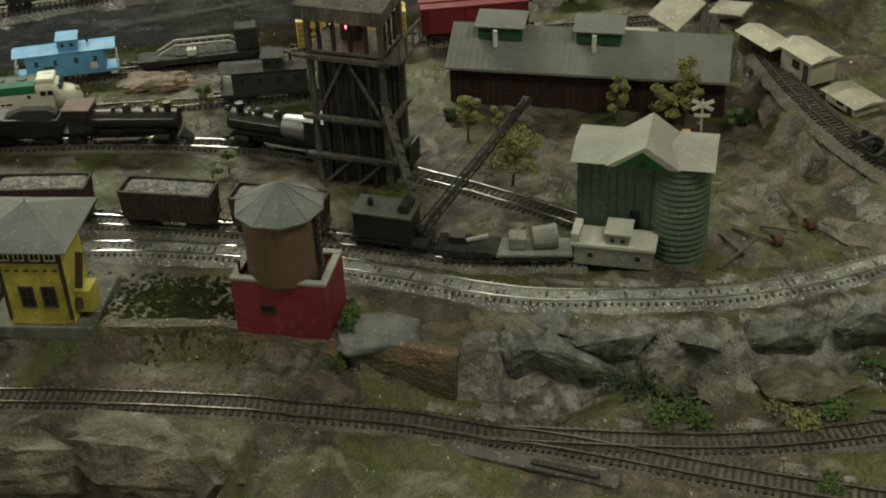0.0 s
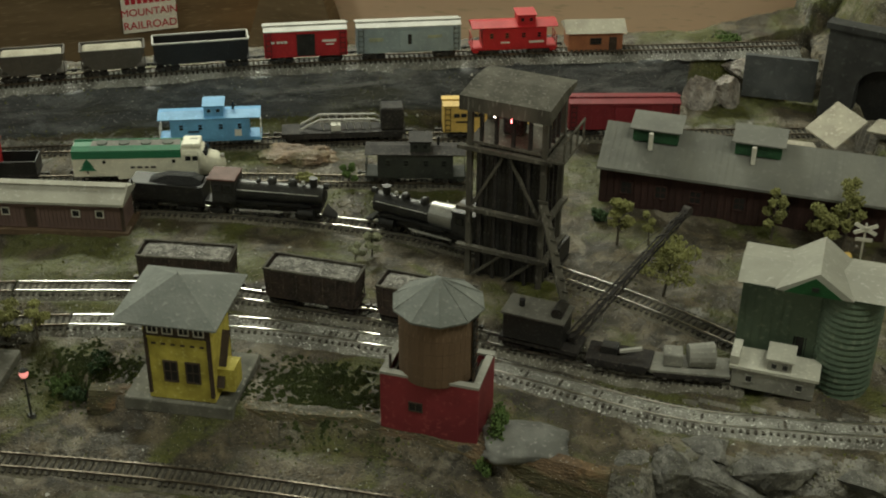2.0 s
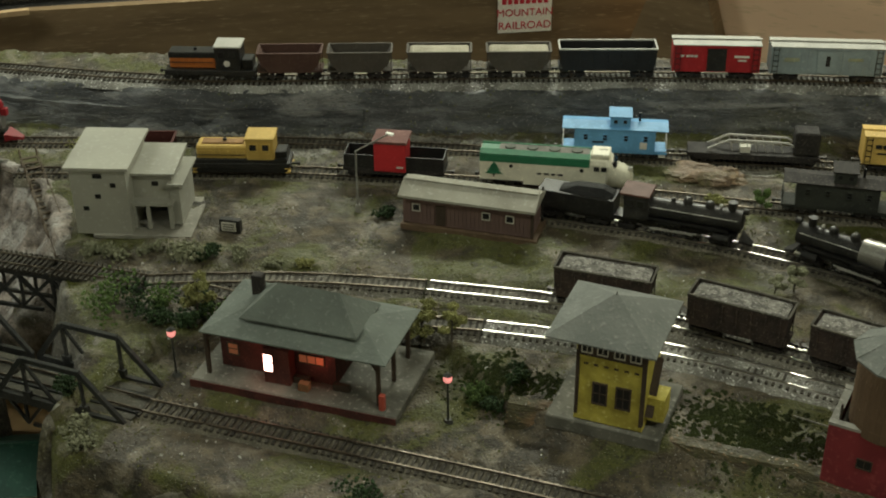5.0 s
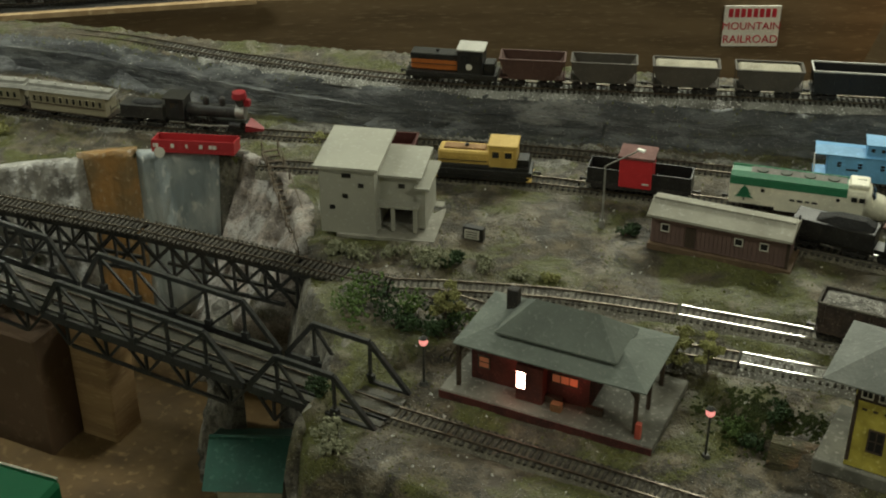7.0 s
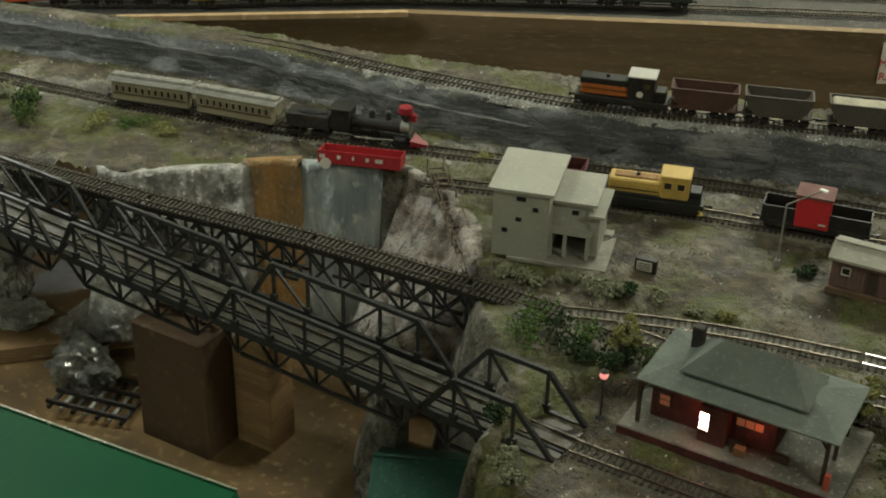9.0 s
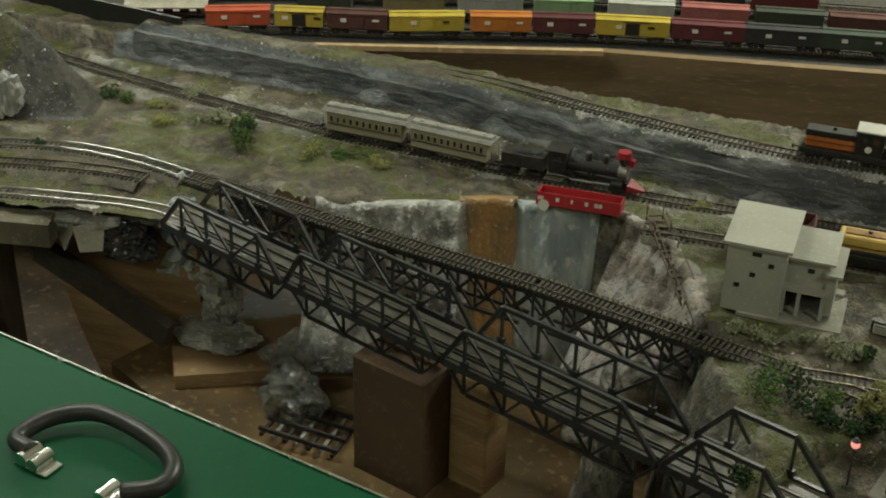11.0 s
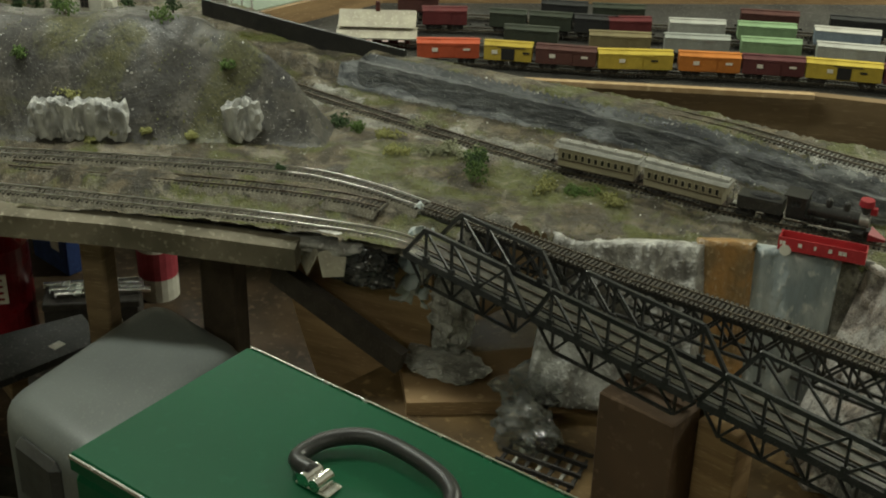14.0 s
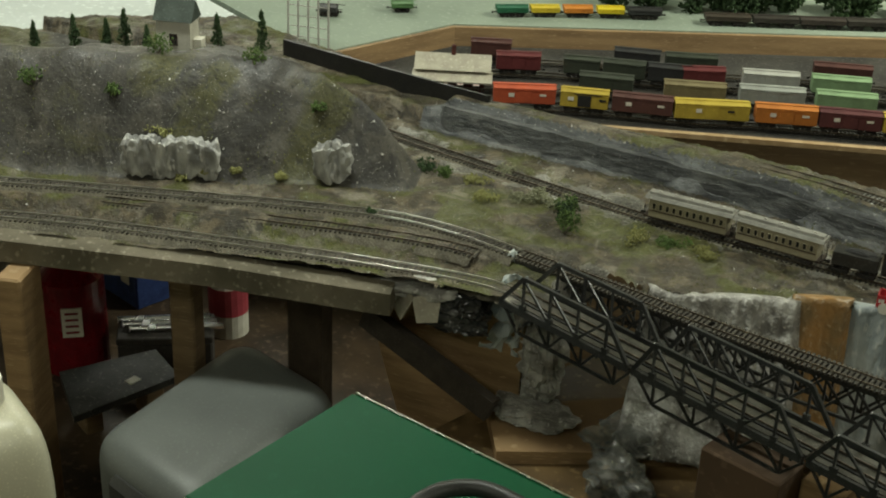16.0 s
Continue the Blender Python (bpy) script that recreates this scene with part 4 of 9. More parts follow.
# white outcrops on the hill
OUTCROP = mat("streaked_white_plaster", (0.44, 0.44, 0.42), (0.20, 0.20, 0.195), (0.58, 0.57, 0.55), rough=0.6, scale=60, fine=150, bump=0.5, depth=0.004, streak=(1, 1, 0.35))
for x, y, n, seed in ((-1.998, 0.448, 6, 61), (-1.866, 0.634, 2, 71)):
    root = thing("pale_outcrop", "white plaster outcrop ringed with moss on the hill side", "rock", pose(x, y, 0.0, 0, 0, 53))
    for i in range(n):
        bm = new_bm()
        bmesh.ops.create_icosphere(bm, subdivisions=3, radius=1)
        for v in bm.verts:
            p = v.co.normalized()
            k = 1 + 0.45 * noise.noise(p * 2.1 + Vector((seed + i, 0, 0))) + 0.3 * abs(noise.noise(p * 4.5 + Vector((0, seed + i, 0))))
            p = Vector((max(-0.75, min(0.75, p.x)), max(-0.6, min(0.6, p.y)), max(-0.85, min(0.75, p.z))))
            v.co = Vector((p.x * 0.019 * k + (i - (n - 1) / 2) * 0.021, p.y * 0.014 * k + 0.019, p.z * 0.031 * k + 0.030 + 0.004 * math.sin(i * 2.3)))
        part("slab", bm, OUTCROP, root)

# brown retaining board of the bank, and the grey outcrop beside the red base
BANKWOOD = earth("brown_bank_board", (0.125, 0.075, 0.036), (0.060, 0.040, 0.022), (0.06, 0.058, 0.02), (0.13, 0.105, 0.07), 0.9, 0.48, 0.58, 0.5, (0.5, 0.9), (0.5, 0.5, 1.6))
bm = new_bm()
ribbon(bm, curve_through([(-0.36, 0.945), (-0.318, 0.955), (-0.222, 0.967), (-0.10, 0.984), (0.01, 0.988), (0.08, 0.980), (0.125, 0.979)], 0.006), [(-0.002, -0.06), (0.014, -0.06), (0.026, 0.001), (0.015, 0.000), (0.007, -0.012)], 0.0)
for v in bm.verts:
    v.co += Vector((0, 0.004 * noise.noise(v.co * 34), 0.003 * noise.noise(v.co * 30 + Vector((3, 0, 0)))))
structure("retaining_board", bm, BANKWOOD, "dirty brown board holding the bank above the front track", "retaining wall")
rock(0.042, 1.017, -0.005, 0.046, 0.030, 0.011, mat("grey_plaster_cloth", (0.20, 0.20, 0.185), (0.13, 0.13, 0.12), (0.30, 0.29, 0.27), rough=0.9, fine=200), "bare grey plaster cloth patch beside the red base", 81, 15, 0.2)


# ---------------------------------------------------------------- buildings
def gable(bm, lx, ly, z0, z1, over=0.0):
    """A gable roof body: ridge along x."""
    a, b = lx / 2 + over, ly / 2 + over
    v = [bm.verts.new(p) for p in ((-a, -b, z0), (a, -b, z0), (a, b, z0), (-a, b, z0), (-a, 0, z1), (a, 0, z1))]
    for f in ((0, 1, 5, 4), (2, 3, 4, 5), (0, 4, 3), (1, 2, 5), (3, 2, 1, 0)):
        bm.faces.new([v[i] for i in f])
    return bm


def hip(bm, lx, ly, z0, z1, ridge=0.0, thick=0.0015):
    a, b = lx / 2, ly / 2
    low = [bm.verts.new(p) for p in ((-a, -b, z0), (a, -b, z0), (a, b, z0), (-a, b, z0))]
    rim = [bm.verts.new(p) for p in ((-a, -b, z0 + thick), (a, -b, z0 + thick), (a, b, z0 + thick), (-a, b, z0 + thick))]
    r = [bm.verts.new((-ridge / 2, 0, z1)), bm.verts.new((ridge / 2, 0, z1))] if ridge else [bm.verts.new((0, 0, z1))] * 2
    bm.faces.new(low[::-1])
    for i in range(4):
        bm.faces.new((low[i], low[(i + 1) % 4], rim[(i + 1) % 4], rim[i]))
    if ridge:
        bm.faces.new((rim[0], rim[1], r[1], r[0]))
        bm.faces.new((rim[2], rim[3], r[0], r[1]))
        bm.faces.new((rim[1], rim[2], r[1]))
        bm.faces.new((rim[3], rim[0], r[0]))
    else:
        for i in range(4):
            bm.faces.new((rim[i], rim[(i + 1) % 4], r[0]))
    return bm


SLATE = mat("grey_shingle_roof", (0.185, 0.195, 0.18), (0.14, 0.15, 0.138), (0.23, 0.235, 0.22), rough=0.8, scale=25, fine=260, bump=0.35, jitter=0.05)
GREENSLATE = mat("grey_green_roof", (0.135, 0.155, 0.135), (0.105, 0.12, 0.105), (0.17, 0.185, 0.165), rough=0.8, scale=25, fine=260, bump=0.3, jitter=0.05)
YELLOW = mat("mustard_wood_siding", (0.55, 0.47, 0.085), (0.37, 0.31, 0.055), (0.66, 0.60, 0.18), rough=0.7, scale=60, fine=260, bump=0.2)
DKBROWN = mat("dark_brown_trim", (0.055, 0.038, 0.026), rough=0.7, scale=50)
CONCRETE = mat("grey_concrete_base", (0.30, 0.295, 0.26), (0.22, 0.215, 0.19), (0.38, 0.37, 0.34), rough=0.85, scale=20, fine=220, bump=0.25)
REDPAINT = mat("brick_red_paint", (0.22, 0.030, 0.036), (0.16, 0.022, 0.028), (0.27, 0.055, 0.055), rough=0.6, scale=20, fine=220, bump=0.15)
DARKRED = mat("dark_maroon_brick", (0.10, 0.028, 0.022), (0.06, 0.02, 0.017), (0.15, 0.05, 0.04), rough=0.8, scale=60, fine=400, bump=0.2)
WHITE = mat("dirty_white_paint", (0.62, 0.60, 0.52), (0.5, 0.48, 0.41), (0.7, 0.68, 0.6), rough=0.6, scale=30, fine=260, bump=0.1)
PANE = glass("dark_window_pane")
GREYWOOD = mat("weathered_grey_wood", (0.092, 0.085, 0.066), (0.055, 0.050, 0.039), (0.16, 0.15, 0.125), rough=0.9, scale=40, fine=300, bump=0.35, streak=(1, 1, 0.25))
BARREL = mat("brown_stave_wood", (0.135, 0.085, 0.050), (0.10, 0.062, 0.036), (0.18, 0.12, 0.075), rough=0.75, scale=40, fine=300, bump=0.3, streak=(1, 1, 0.2))


def window(parent, x, y, z, w, h, axis="y", sign=-1, rows=2, cols=2, frame_mat=None, pane_mat=None, name="window"):
    """A framed window standing a little proud of a wall that faces along the axis."""
    def at(bm, u, v, dx, dz, off, thick):
        if axis == "y":
            return box(bm, x + u, y + sign * off, z + v, dx, thick, dz)
        return box(bm, x + sign * off, y + u, z + v, thick, dx, dz)
    bm = new_bm()
    t = min(w, h) * 0.11
    for v in (-h / 2, h / 2):
        at(bm, 0, v, w + t, t, 0.0006, 0.0014)
    for u in (-w / 2, w / 2):
        at(bm, u, 0, t, h, 0.0006, 0.0012)
    for i in range(1, cols):
        at(bm, -w / 2 + w * i / cols, 0, t * 0.6, h - t, 0.0005, 0.001)
    for i in range(1, rows):
        at(bm, 0, -h / 2 + h * i / rows, w - t, t * 0.6, 0.0005, 0.0008)
    ob = part(name, bm, frame_mat or DKBROWN, parent)
    part("pane", at(new_bm(), 0, 0, w - t, h - t, 0.0001, 0.0006), pane_mat or PANE, ob)
    return ob


def planks(parent, lx, z0, z1, y, sign, material, n, name="plank", axis="y"):
    """Upright boards on a wall face."""
    bm = new_bm()
    w = lx / n
    if axis == "y":
        box(bm, 0, 0, 0, w * 0.86, 0.0009, z1 - z0)
    else:
        box(bm, 0, 0, 0, 0.0009, w * 0.86, z1 - z0)
    first = None
    for i in range(n):
        u = -lx / 2 + (i + 0.5) * w
        m = pose(u, y + sign * 0.0003, (z0 + z1) / 2) if axis == "y" else pose(y + sign * 0.0003, u, (z0 + z1) / 2)
        if first is None:
            first = part(name, bm, material, parent)
            first.matrix_basis = m
        else:
            again(first, parent, m)


def signal_tower():
    root = thing("signal_tower", "mustard yellow wooden signal tower with grey hip roof", "railway building", pose(-0.272, 1.010, 0.004, 0, 0, 8) @ Matrix.Diagonal((1, 1, 1.085, 1)))
    bx, by = -0.003, -0.0155

    def tpart(name, bm, material, parent, label=""):
        bmesh.ops.translate(bm, vec=(bx, by, 0.0) if name not in ("roof", "gutter", "finial") else (-0.0122, -0.0003, -0.002), verts=bm.verts)
        return part(name, bm, material, parent, label)

    part("base_slab", box(new_bm(), -0.0068, -0.0016, -0.0055, 0.104, 0.088, 0.013, bevel=0.001), mat("stained_dark_slab", (0.16, 0.155, 0.13), (0.085, 0.085, 0.07), (0.26, 0.25, 0.22), rough=0.9, scale=30, fine=200), root, "stained dark grey slab")
    walls = tpart("wall", box(new_bm(), 0, 0, 0.038, 0.062, 0.052, 0.072), YELLOW, root)
    tpart("upper_wall", box(new_bm(), 0, 0, 0.073, 0.060, 0.054, 0.015), DKBROWN, root, "dark brown window band under the eaves")
    tpart("belt", box(new_bm(), 0, 0, 0.0645, 0.061, 0.055, 0.002), YELLOW, root)
    for s in (-1, 1):
        for t in (-1, 1):
            tpart("corner_board", box(new_bm(), s * 0.0292, t * 0.0262, 0.0385, 0.003, 0.003, 0.062), DKBROWN, root)
    for x in (-0.0215, -0.0075, 0.0075, 0.0215):
        window(root, x + bx, -0.0270 + by, 0.0735, 0.009, 0.0085, rows=1, cols=2, frame_mat=WHITE)
    for y in (-0.015, 0.002, 0.018):
        window(root, 0.030 + bx, y + by, 0.0735, 0.010, 0.009, axis="x", sign=1, rows=1, cols=2, frame_mat=WHITE)
    for x in (-0.0085, 0.0125):
        window(root, x + bx, -0.0262 + by, 0.031, 0.0125, 0.020, rows=2, cols=2)
    window(root, 0.0292 + bx, 0.006 + by, 0.048, 0.013, 0.021, axis="x", sign=1)
    bm = new_bm()
    for i in range(6):
        box(bm, -0.022 + i * 0.009, -0.0266, 0.058, 0.004, 0.001, 0.0014)
    tpart("dentil", bm, DKBROWN, root)
    tpart("porch", box(new_bm(), 0.038, -0.004, 0.019, 0.017, 0.022, 0.022), YELLOW, root)
    tpart("stair", beam(new_bm(), (0.034, 0.008, 0.056), (0.034, -0.02, 0.014), 0.008, 0.002), DKBROWN, root)
    tpart("gutter", box(new_bm(), 0, -0.046, 0.0805, 0.096, 0.0015, 0.0015), DKBROWN, root)
    tpart("roof", hip(new_bm(), 0.098, 0.097, 0.0805, 0.1045, 0.004), SLATE, root, "grey shingled hip roof")
    tpart("finial", rod(new_bm(), (0, 0, 0.1035), (0, 0, 0.1075), 0.001, 0.0004), SLATE, root)
    tpart("downspout", rod(new_bm(), (0.031, -0.027, 0.08), (0.031, -0.027, 0.01), 0.0009), DKBROWN, root)
    return walls


signal_tower()


def water_tower():
    root = thing("water_tower", "brown wooden water tank on red walled base", "water tower", pose(-0.044, 1.029, -0.014, 0, 0, 1.5))
    w, d, h = 0.090, 0.058, 0.070
    for s, n in ((-1, "front_wall"), (1, "rear_wall")):
        part(n, box(new_bm(), 0, s * (d / 2 - 0.003), h / 2, w, 0.006, h, bevel=0.0006), REDPAINT, root)
    for s in (-1, 1):
        part("side_wall", box(new_bm(), s * (w / 2 - 0.003), 0, h / 2 - 0.0006, 0.0058, d - 0.0122, h - 0.0012), REDPAINT, root)
    bm = new_bm()
    for s in (-1, 1):
        box(bm, 0, s * (d / 2 - 0.003), h + 0.0012, w + 0.001, 0.0066, 0.0026)
        box(bm, s * (w / 2 - 0.003), 0, h + 0.0011, 0.0066, d - 0.014, 0.0024)
    part("coping", bm, CONCRETE, root, "pale stone coping")
    bm = new_bm()
    for i in range(11):
        x = -0.036 + i * 0.0072
        part("joist", box(new_bm(), x, 0, h - 0.006, 0.0028, d - 0.013, 0.005), GREYWOOD, root)
    part("floor", box(new_bm(), 0, 0, h - 0.014, w - 0.013, d - 0.013, 0.003), WEATHERBLACK, root)
    bm.free()
    window(root, -0.012, -d / 2, 0.040, 0.012, 0.009, rows=1, cols=2, frame_mat=DKBROWN)
    tank = part("tank", rod(new_bm(), (0, 0, h - 0.003), (0, 0, h + 0.067), 0.0345, 0.0335, 40), BARREL, root)
    n = 40
    first = part("stave", box(new_bm(), 0.0342, 0, h + 0.031, 0.0012, 0.0053, 0.066), BARREL, tank)
    for i in range(1, n):
        again(first, tank, Matrix.Rotation(2 * math.pi * i / n, 4, "Z"))
    for i in range(5):
        part("hoop", rod(new_bm(), (0, 0, h + 0.006 + i * 0.013), (0, 0, h + 0.0068 + i * 0.013), 0.0351, None, 40), BARREL, tank)
    bm = new_bm()
    loft(bm, [[(r * math.cos(math.pi * (i / 5)), r * math.sin(math.pi * (i / 5)), z) for i in range(10)] for r, z in ((0.041, h + 0.064), (0.0415, h + 0.066), (0.0015, h + 0.090))])
    roof = part("roof", bm, SLATE, root, "grey tin conical roof with seams")
    for i in range(10):
        a = math.pi * i / 5
        part("seam", beam(new_bm(), (0.0413 * math.cos(a), 0.0413 * math.sin(a), h + 0.0664), (0.002, 0.0, h + 0.0905), 0.0009, 0.0008), SLATE, roof)
    part("ladder", box(new_bm(), 0.0352, -0.008, h + 0.032, 0.0016, 0.007, 0.066), STEELDARK, root)
    for i in range(9):
        part("rung", box(new_bm(), 0.037, -0.008, h + 0.004 + i * 0.0072, 0.0012, 0.009, 0.0012), STEELDARK, root)
    for s in (-1, 1):
        part("bracket", beam(new_bm(), (s * 0.038, -0.02, h + 0.002), (s * 0.038, -0.02, h + 0.016), 0.002, 0.002), DKBROWN, root)
    return root


water_tower()
LED = glow("red_lamp_bulb", (1.0, 0.12, 0.12), 22)
WARMLED = glow("white_lamp_bulb", (1.0, 0.82, 0.7), 20)


def coaling_tower():
    root = thing("coaling_tower", "tall weathered grey wooden coaling tower with open top", "coaling tower", pose(-0.046, 1.298, -0.006, 0, 0, -6))
    w, d = 0.080, 0.055
    for sx in (-1, 1):
        for sy in (-1, 1):
            part("corner_post", box(new_bm(), sx * w / 2, sy * d / 2, 0.105, 0.0055, 0.0055, 0.21), GREYWOOD, root)
    for i, x in enumerate((-0.028, -0.012, 0.006, 0.024)):
        part("stud", box(new_bm(), x, -d / 2 + 0.0008, 0.105, 0.0036, 0.0036, 0.20), WEATHERBLACK, root)
    for y in (-0.014, 0.0, 0.014):
        part("stud", box(new_bm(), w / 2 - 0.0005, y, 0.100, 0.0034, 0.0034, 0.19), WEATHERBLACK, root)
    for z in (0.04, 0.086, 0.156):
        part("ledge", box(new_bm(), -0.001, -d / 2 - 0.004, z, w + 0.022, 0.006, 0.0042), GREYWOOD, root, "projecting plank ledge")
        part("ledge", box(new_bm(), w / 2 + 0.005, -0.001, z - 0.0004, 0.0058, d + 0.012, 0.004), GREYWOOD, root)
    part("wall", box(new_bm(), 0, 0.002, 0.077, w - 0.009, d - 0.012, 0.15), WEATHERBLACK, root, "dark planked bin behind the studs")
    planks(root, w - 0.01, 0.003, 0.15, -d / 2 + 0.0062, -1, mat("black_grey_boards", (0.05, 0.048, 0.042), (0.03, 0.028, 0.025), (0.10, 0.096, 0.085), rough=0.9, jitter=0.35), 15)
    for a, b in (((-0.036, 0.004), (0.0, 0.038)), ((0.0, 0.004), (0.036, 0.038)), ((-0.036, 0.09), (-0.004, 0.15)), ((0.036, 0.09), (0.004, 0.15))):
        part("brace", beam(new_bm(), (a[0], -d / 2 - 0.0012, a[1]), (b[0], -d / 2 - 0.0012, b[1]), 0.0026, 0.003), GREYWOOD, root)
    part("floor", box(new_bm(), 0, 0, 0.162, w + 0.004, d + 0.004, 0.003), GREYWOOD, root)
    part("hoist", box(new_bm(), -0.004, 0.004, 0.178, 0.022, 0.016, 0.028, bevel=0.002), WEATHERBLACK, root)
    part("sheave", rod(new_bm(), (-0.004, -0.006, 0.186), (-0.004, 0.0, 0.186), 0.010, None, 16), WEATHERBLACK, root)
    bm = new_bm()
    loft(bm, [[(x, -d / 2 - 0.012, 0.200), (x, d / 2 + 0.012, 0.212), (x, d / 2 + 0.012, 0.217), (x, 0.004, 0.2195), (x, -d / 2 - 0.012, 0.2155)] for x in (-w / 2 - 0.008, w / 2 + 0.008)])
    part("roof", bm, GREYWOOD, root, "grey board roof with deep eave")
    part("hand_rail", box(new_bm(), w / 2 + 0.021, 0, 0.180, 0.002, d + 0.01, 0.002), GREYWOOD, root)
    for y in (-0.03, -0.01, 0.01, 0.03):
        part("rail_post", box(new_bm(), w / 2 + 0.021, y, 0.169, 0.002, 0.002, 0.024), GREYWOOD, root)
    part("platform", box(new_bm(), w / 2 + 0.0125, 0, 0.1582, 0.019, d + 0.012, 0.0026), GREYWOOD, root)
    part("chute", beam(new_bm(), (w / 2 + 0.004, -d / 2 - 0.01, 0.112), (w / 2 + 0.045, -d / 2 - 0.045, 0.022), 0.009, 0.003), GREYWOOD, root, "lattice coal chute arm")
    for i in range(8):
        a = i / 8
        part("chute_rung", box(new_bm(), w / 2 + 0.004 + 0.041 * a, -d / 2 - 0.01 - 0.035 * a, 0.1145 - 0.09 * a, 0.011, 0.002, 0.002), GREYWOOD, root)
    lamp = part("lamp", ball(new_bm(), 0.004, -d / 2 + 0.004, 0.190, 0.0026), LED, root, "small glowing red lamp")
    part("lamp", ball(new_bm(), -0.014, -d / 2 + 0.004, 0.191, 0.0022), WARMLED, root, "small glowing white lamp")
    return lamp


coaling_tower()
light = bpy.data.lights.new("tower_bulb", "POINT")
light.energy, light.color, light.shadow_soft_size = 0.004, (1, 0.45, 0.4), 0.004
new("tower_bulb", light).location = (-0.046, 1.245, 0.185)


def depot():
    root = thing("station", "red brick country station with grey green double roof", "railway station", pose(-0.562, 0.937, -0.021, 0, 0, 12))
    part("platform", box(new_bm(), 0.0, 0.0, 0.004, 0.208, 0.112, 0.010, bevel=0.001), mat("stained_dark_platform", (0.15, 0.145, 0.12), (0.08, 0.078, 0.064), (0.24, 0.23, 0.20), rough=0.8, scale=26, fine=220), root, "grey stone platform")
    part("platform_edge", box(new_bm(), 0, -0.0565, 0.0035, 0.208, 0.0012, 0.009), DARKRED, root)
    w, d = 0.118, 0.062
    ox = -0.025
    walls = part("wall", box(new_bm(), ox, 0.005, 0.0335, w, d, 0.051), DARKRED, root)
    part("bay", box(new_bm(), ox + 0.005, -0.032, 0.028, 0.026, 0.016, 0.040), DARKRED, root)
    lit, dim = glow("lit_window", (1.0, 0.62, 0.5), 9.0), glow("warm_lit_window", (0.42, 0.15, 0.07), 0.14)
    window(root, ox - 0.003, -0.040, 0.032, 0.010, 0.020, rows=2, cols=1, frame_mat=DARKRED, pane_mat=lit)
    window(root, ox + 0.035, -0.026, 0.034, 0.026, 0.010, rows=1, cols=3, pane_mat=dim)
    window(root, ox - 0.046, -0.026, 0.030, 0.011, 0.013, rows=2, cols=1, pane_mat=dim)
    window(root, ox + 0.059, 0.005, 0.030, 0.012, 0.018, axis="x", sign=1)
    for x, y in ((0.083, -0.042), (0.083, 0.038), (0.083, -0.002), (-0.09, -0.042), (-0.09, 0.038)):
        part("post", box(new_bm(), x, y, 0.034, 0.0036, 0.0036, 0.050), DKBROWN, root)
        part("bracket", beam(new_bm(), (x, y, 0.046), (x - 0.008 * (1 if x > 0 else -1), y, 0.057), 0.002, 0.002), DKBROWN, root)
    part("lower_roof", hip(new_bm(), 0.186, 0.098, 0.0585, 0.074, 0.10), GREENSLATE, root, "wide grey green lower roof")
    part("upper_roof", hip(new_bm(), 0.118, 0.062, 0.0690, 0.096, 0.062), GREENSLATE, root)
    part("chimney", box(new_bm(), -0.060, 0.016, 0.078, 0.011, 0.010, 0.026, bevel=0.0008), WEATHERBLACK, root)
    for x in (-0.01, 0.03):
        part("bench", box(new_bm(), x + 0.012, -0.032, 0.0135, 0.016, 0.005, 0.007), DKBROWN, root)
    part("trunk", box(new_bm(), 0.008, -0.041, 0.0135, 0.010, 0.007, 0.008), mat("tan_crate", (0.28, 0.13, 0.06), rough=0.7), root)
    part("post_box", box(new_bm(), 0.088, -0.047, 0.017, 0.005, 0.005, 0.016), mat("faded_red_box", (0.45, 0.09, 0.06), rough=0.5), root)
    return walls


depot()
for x, y, z, e in ((-0.585, 0.892, 0.012, 0.035), (-0.535, 0.905, 0.014, 0.012)):
    light = bpy.data.lights.new("station_bulb", "POINT")
    light.energy, light.color, light.shadow_soft_size = e * 0.3, (1.0, 0.22, 0.14), 0.006
    new("station_bulb", light).location = (x, y, z)


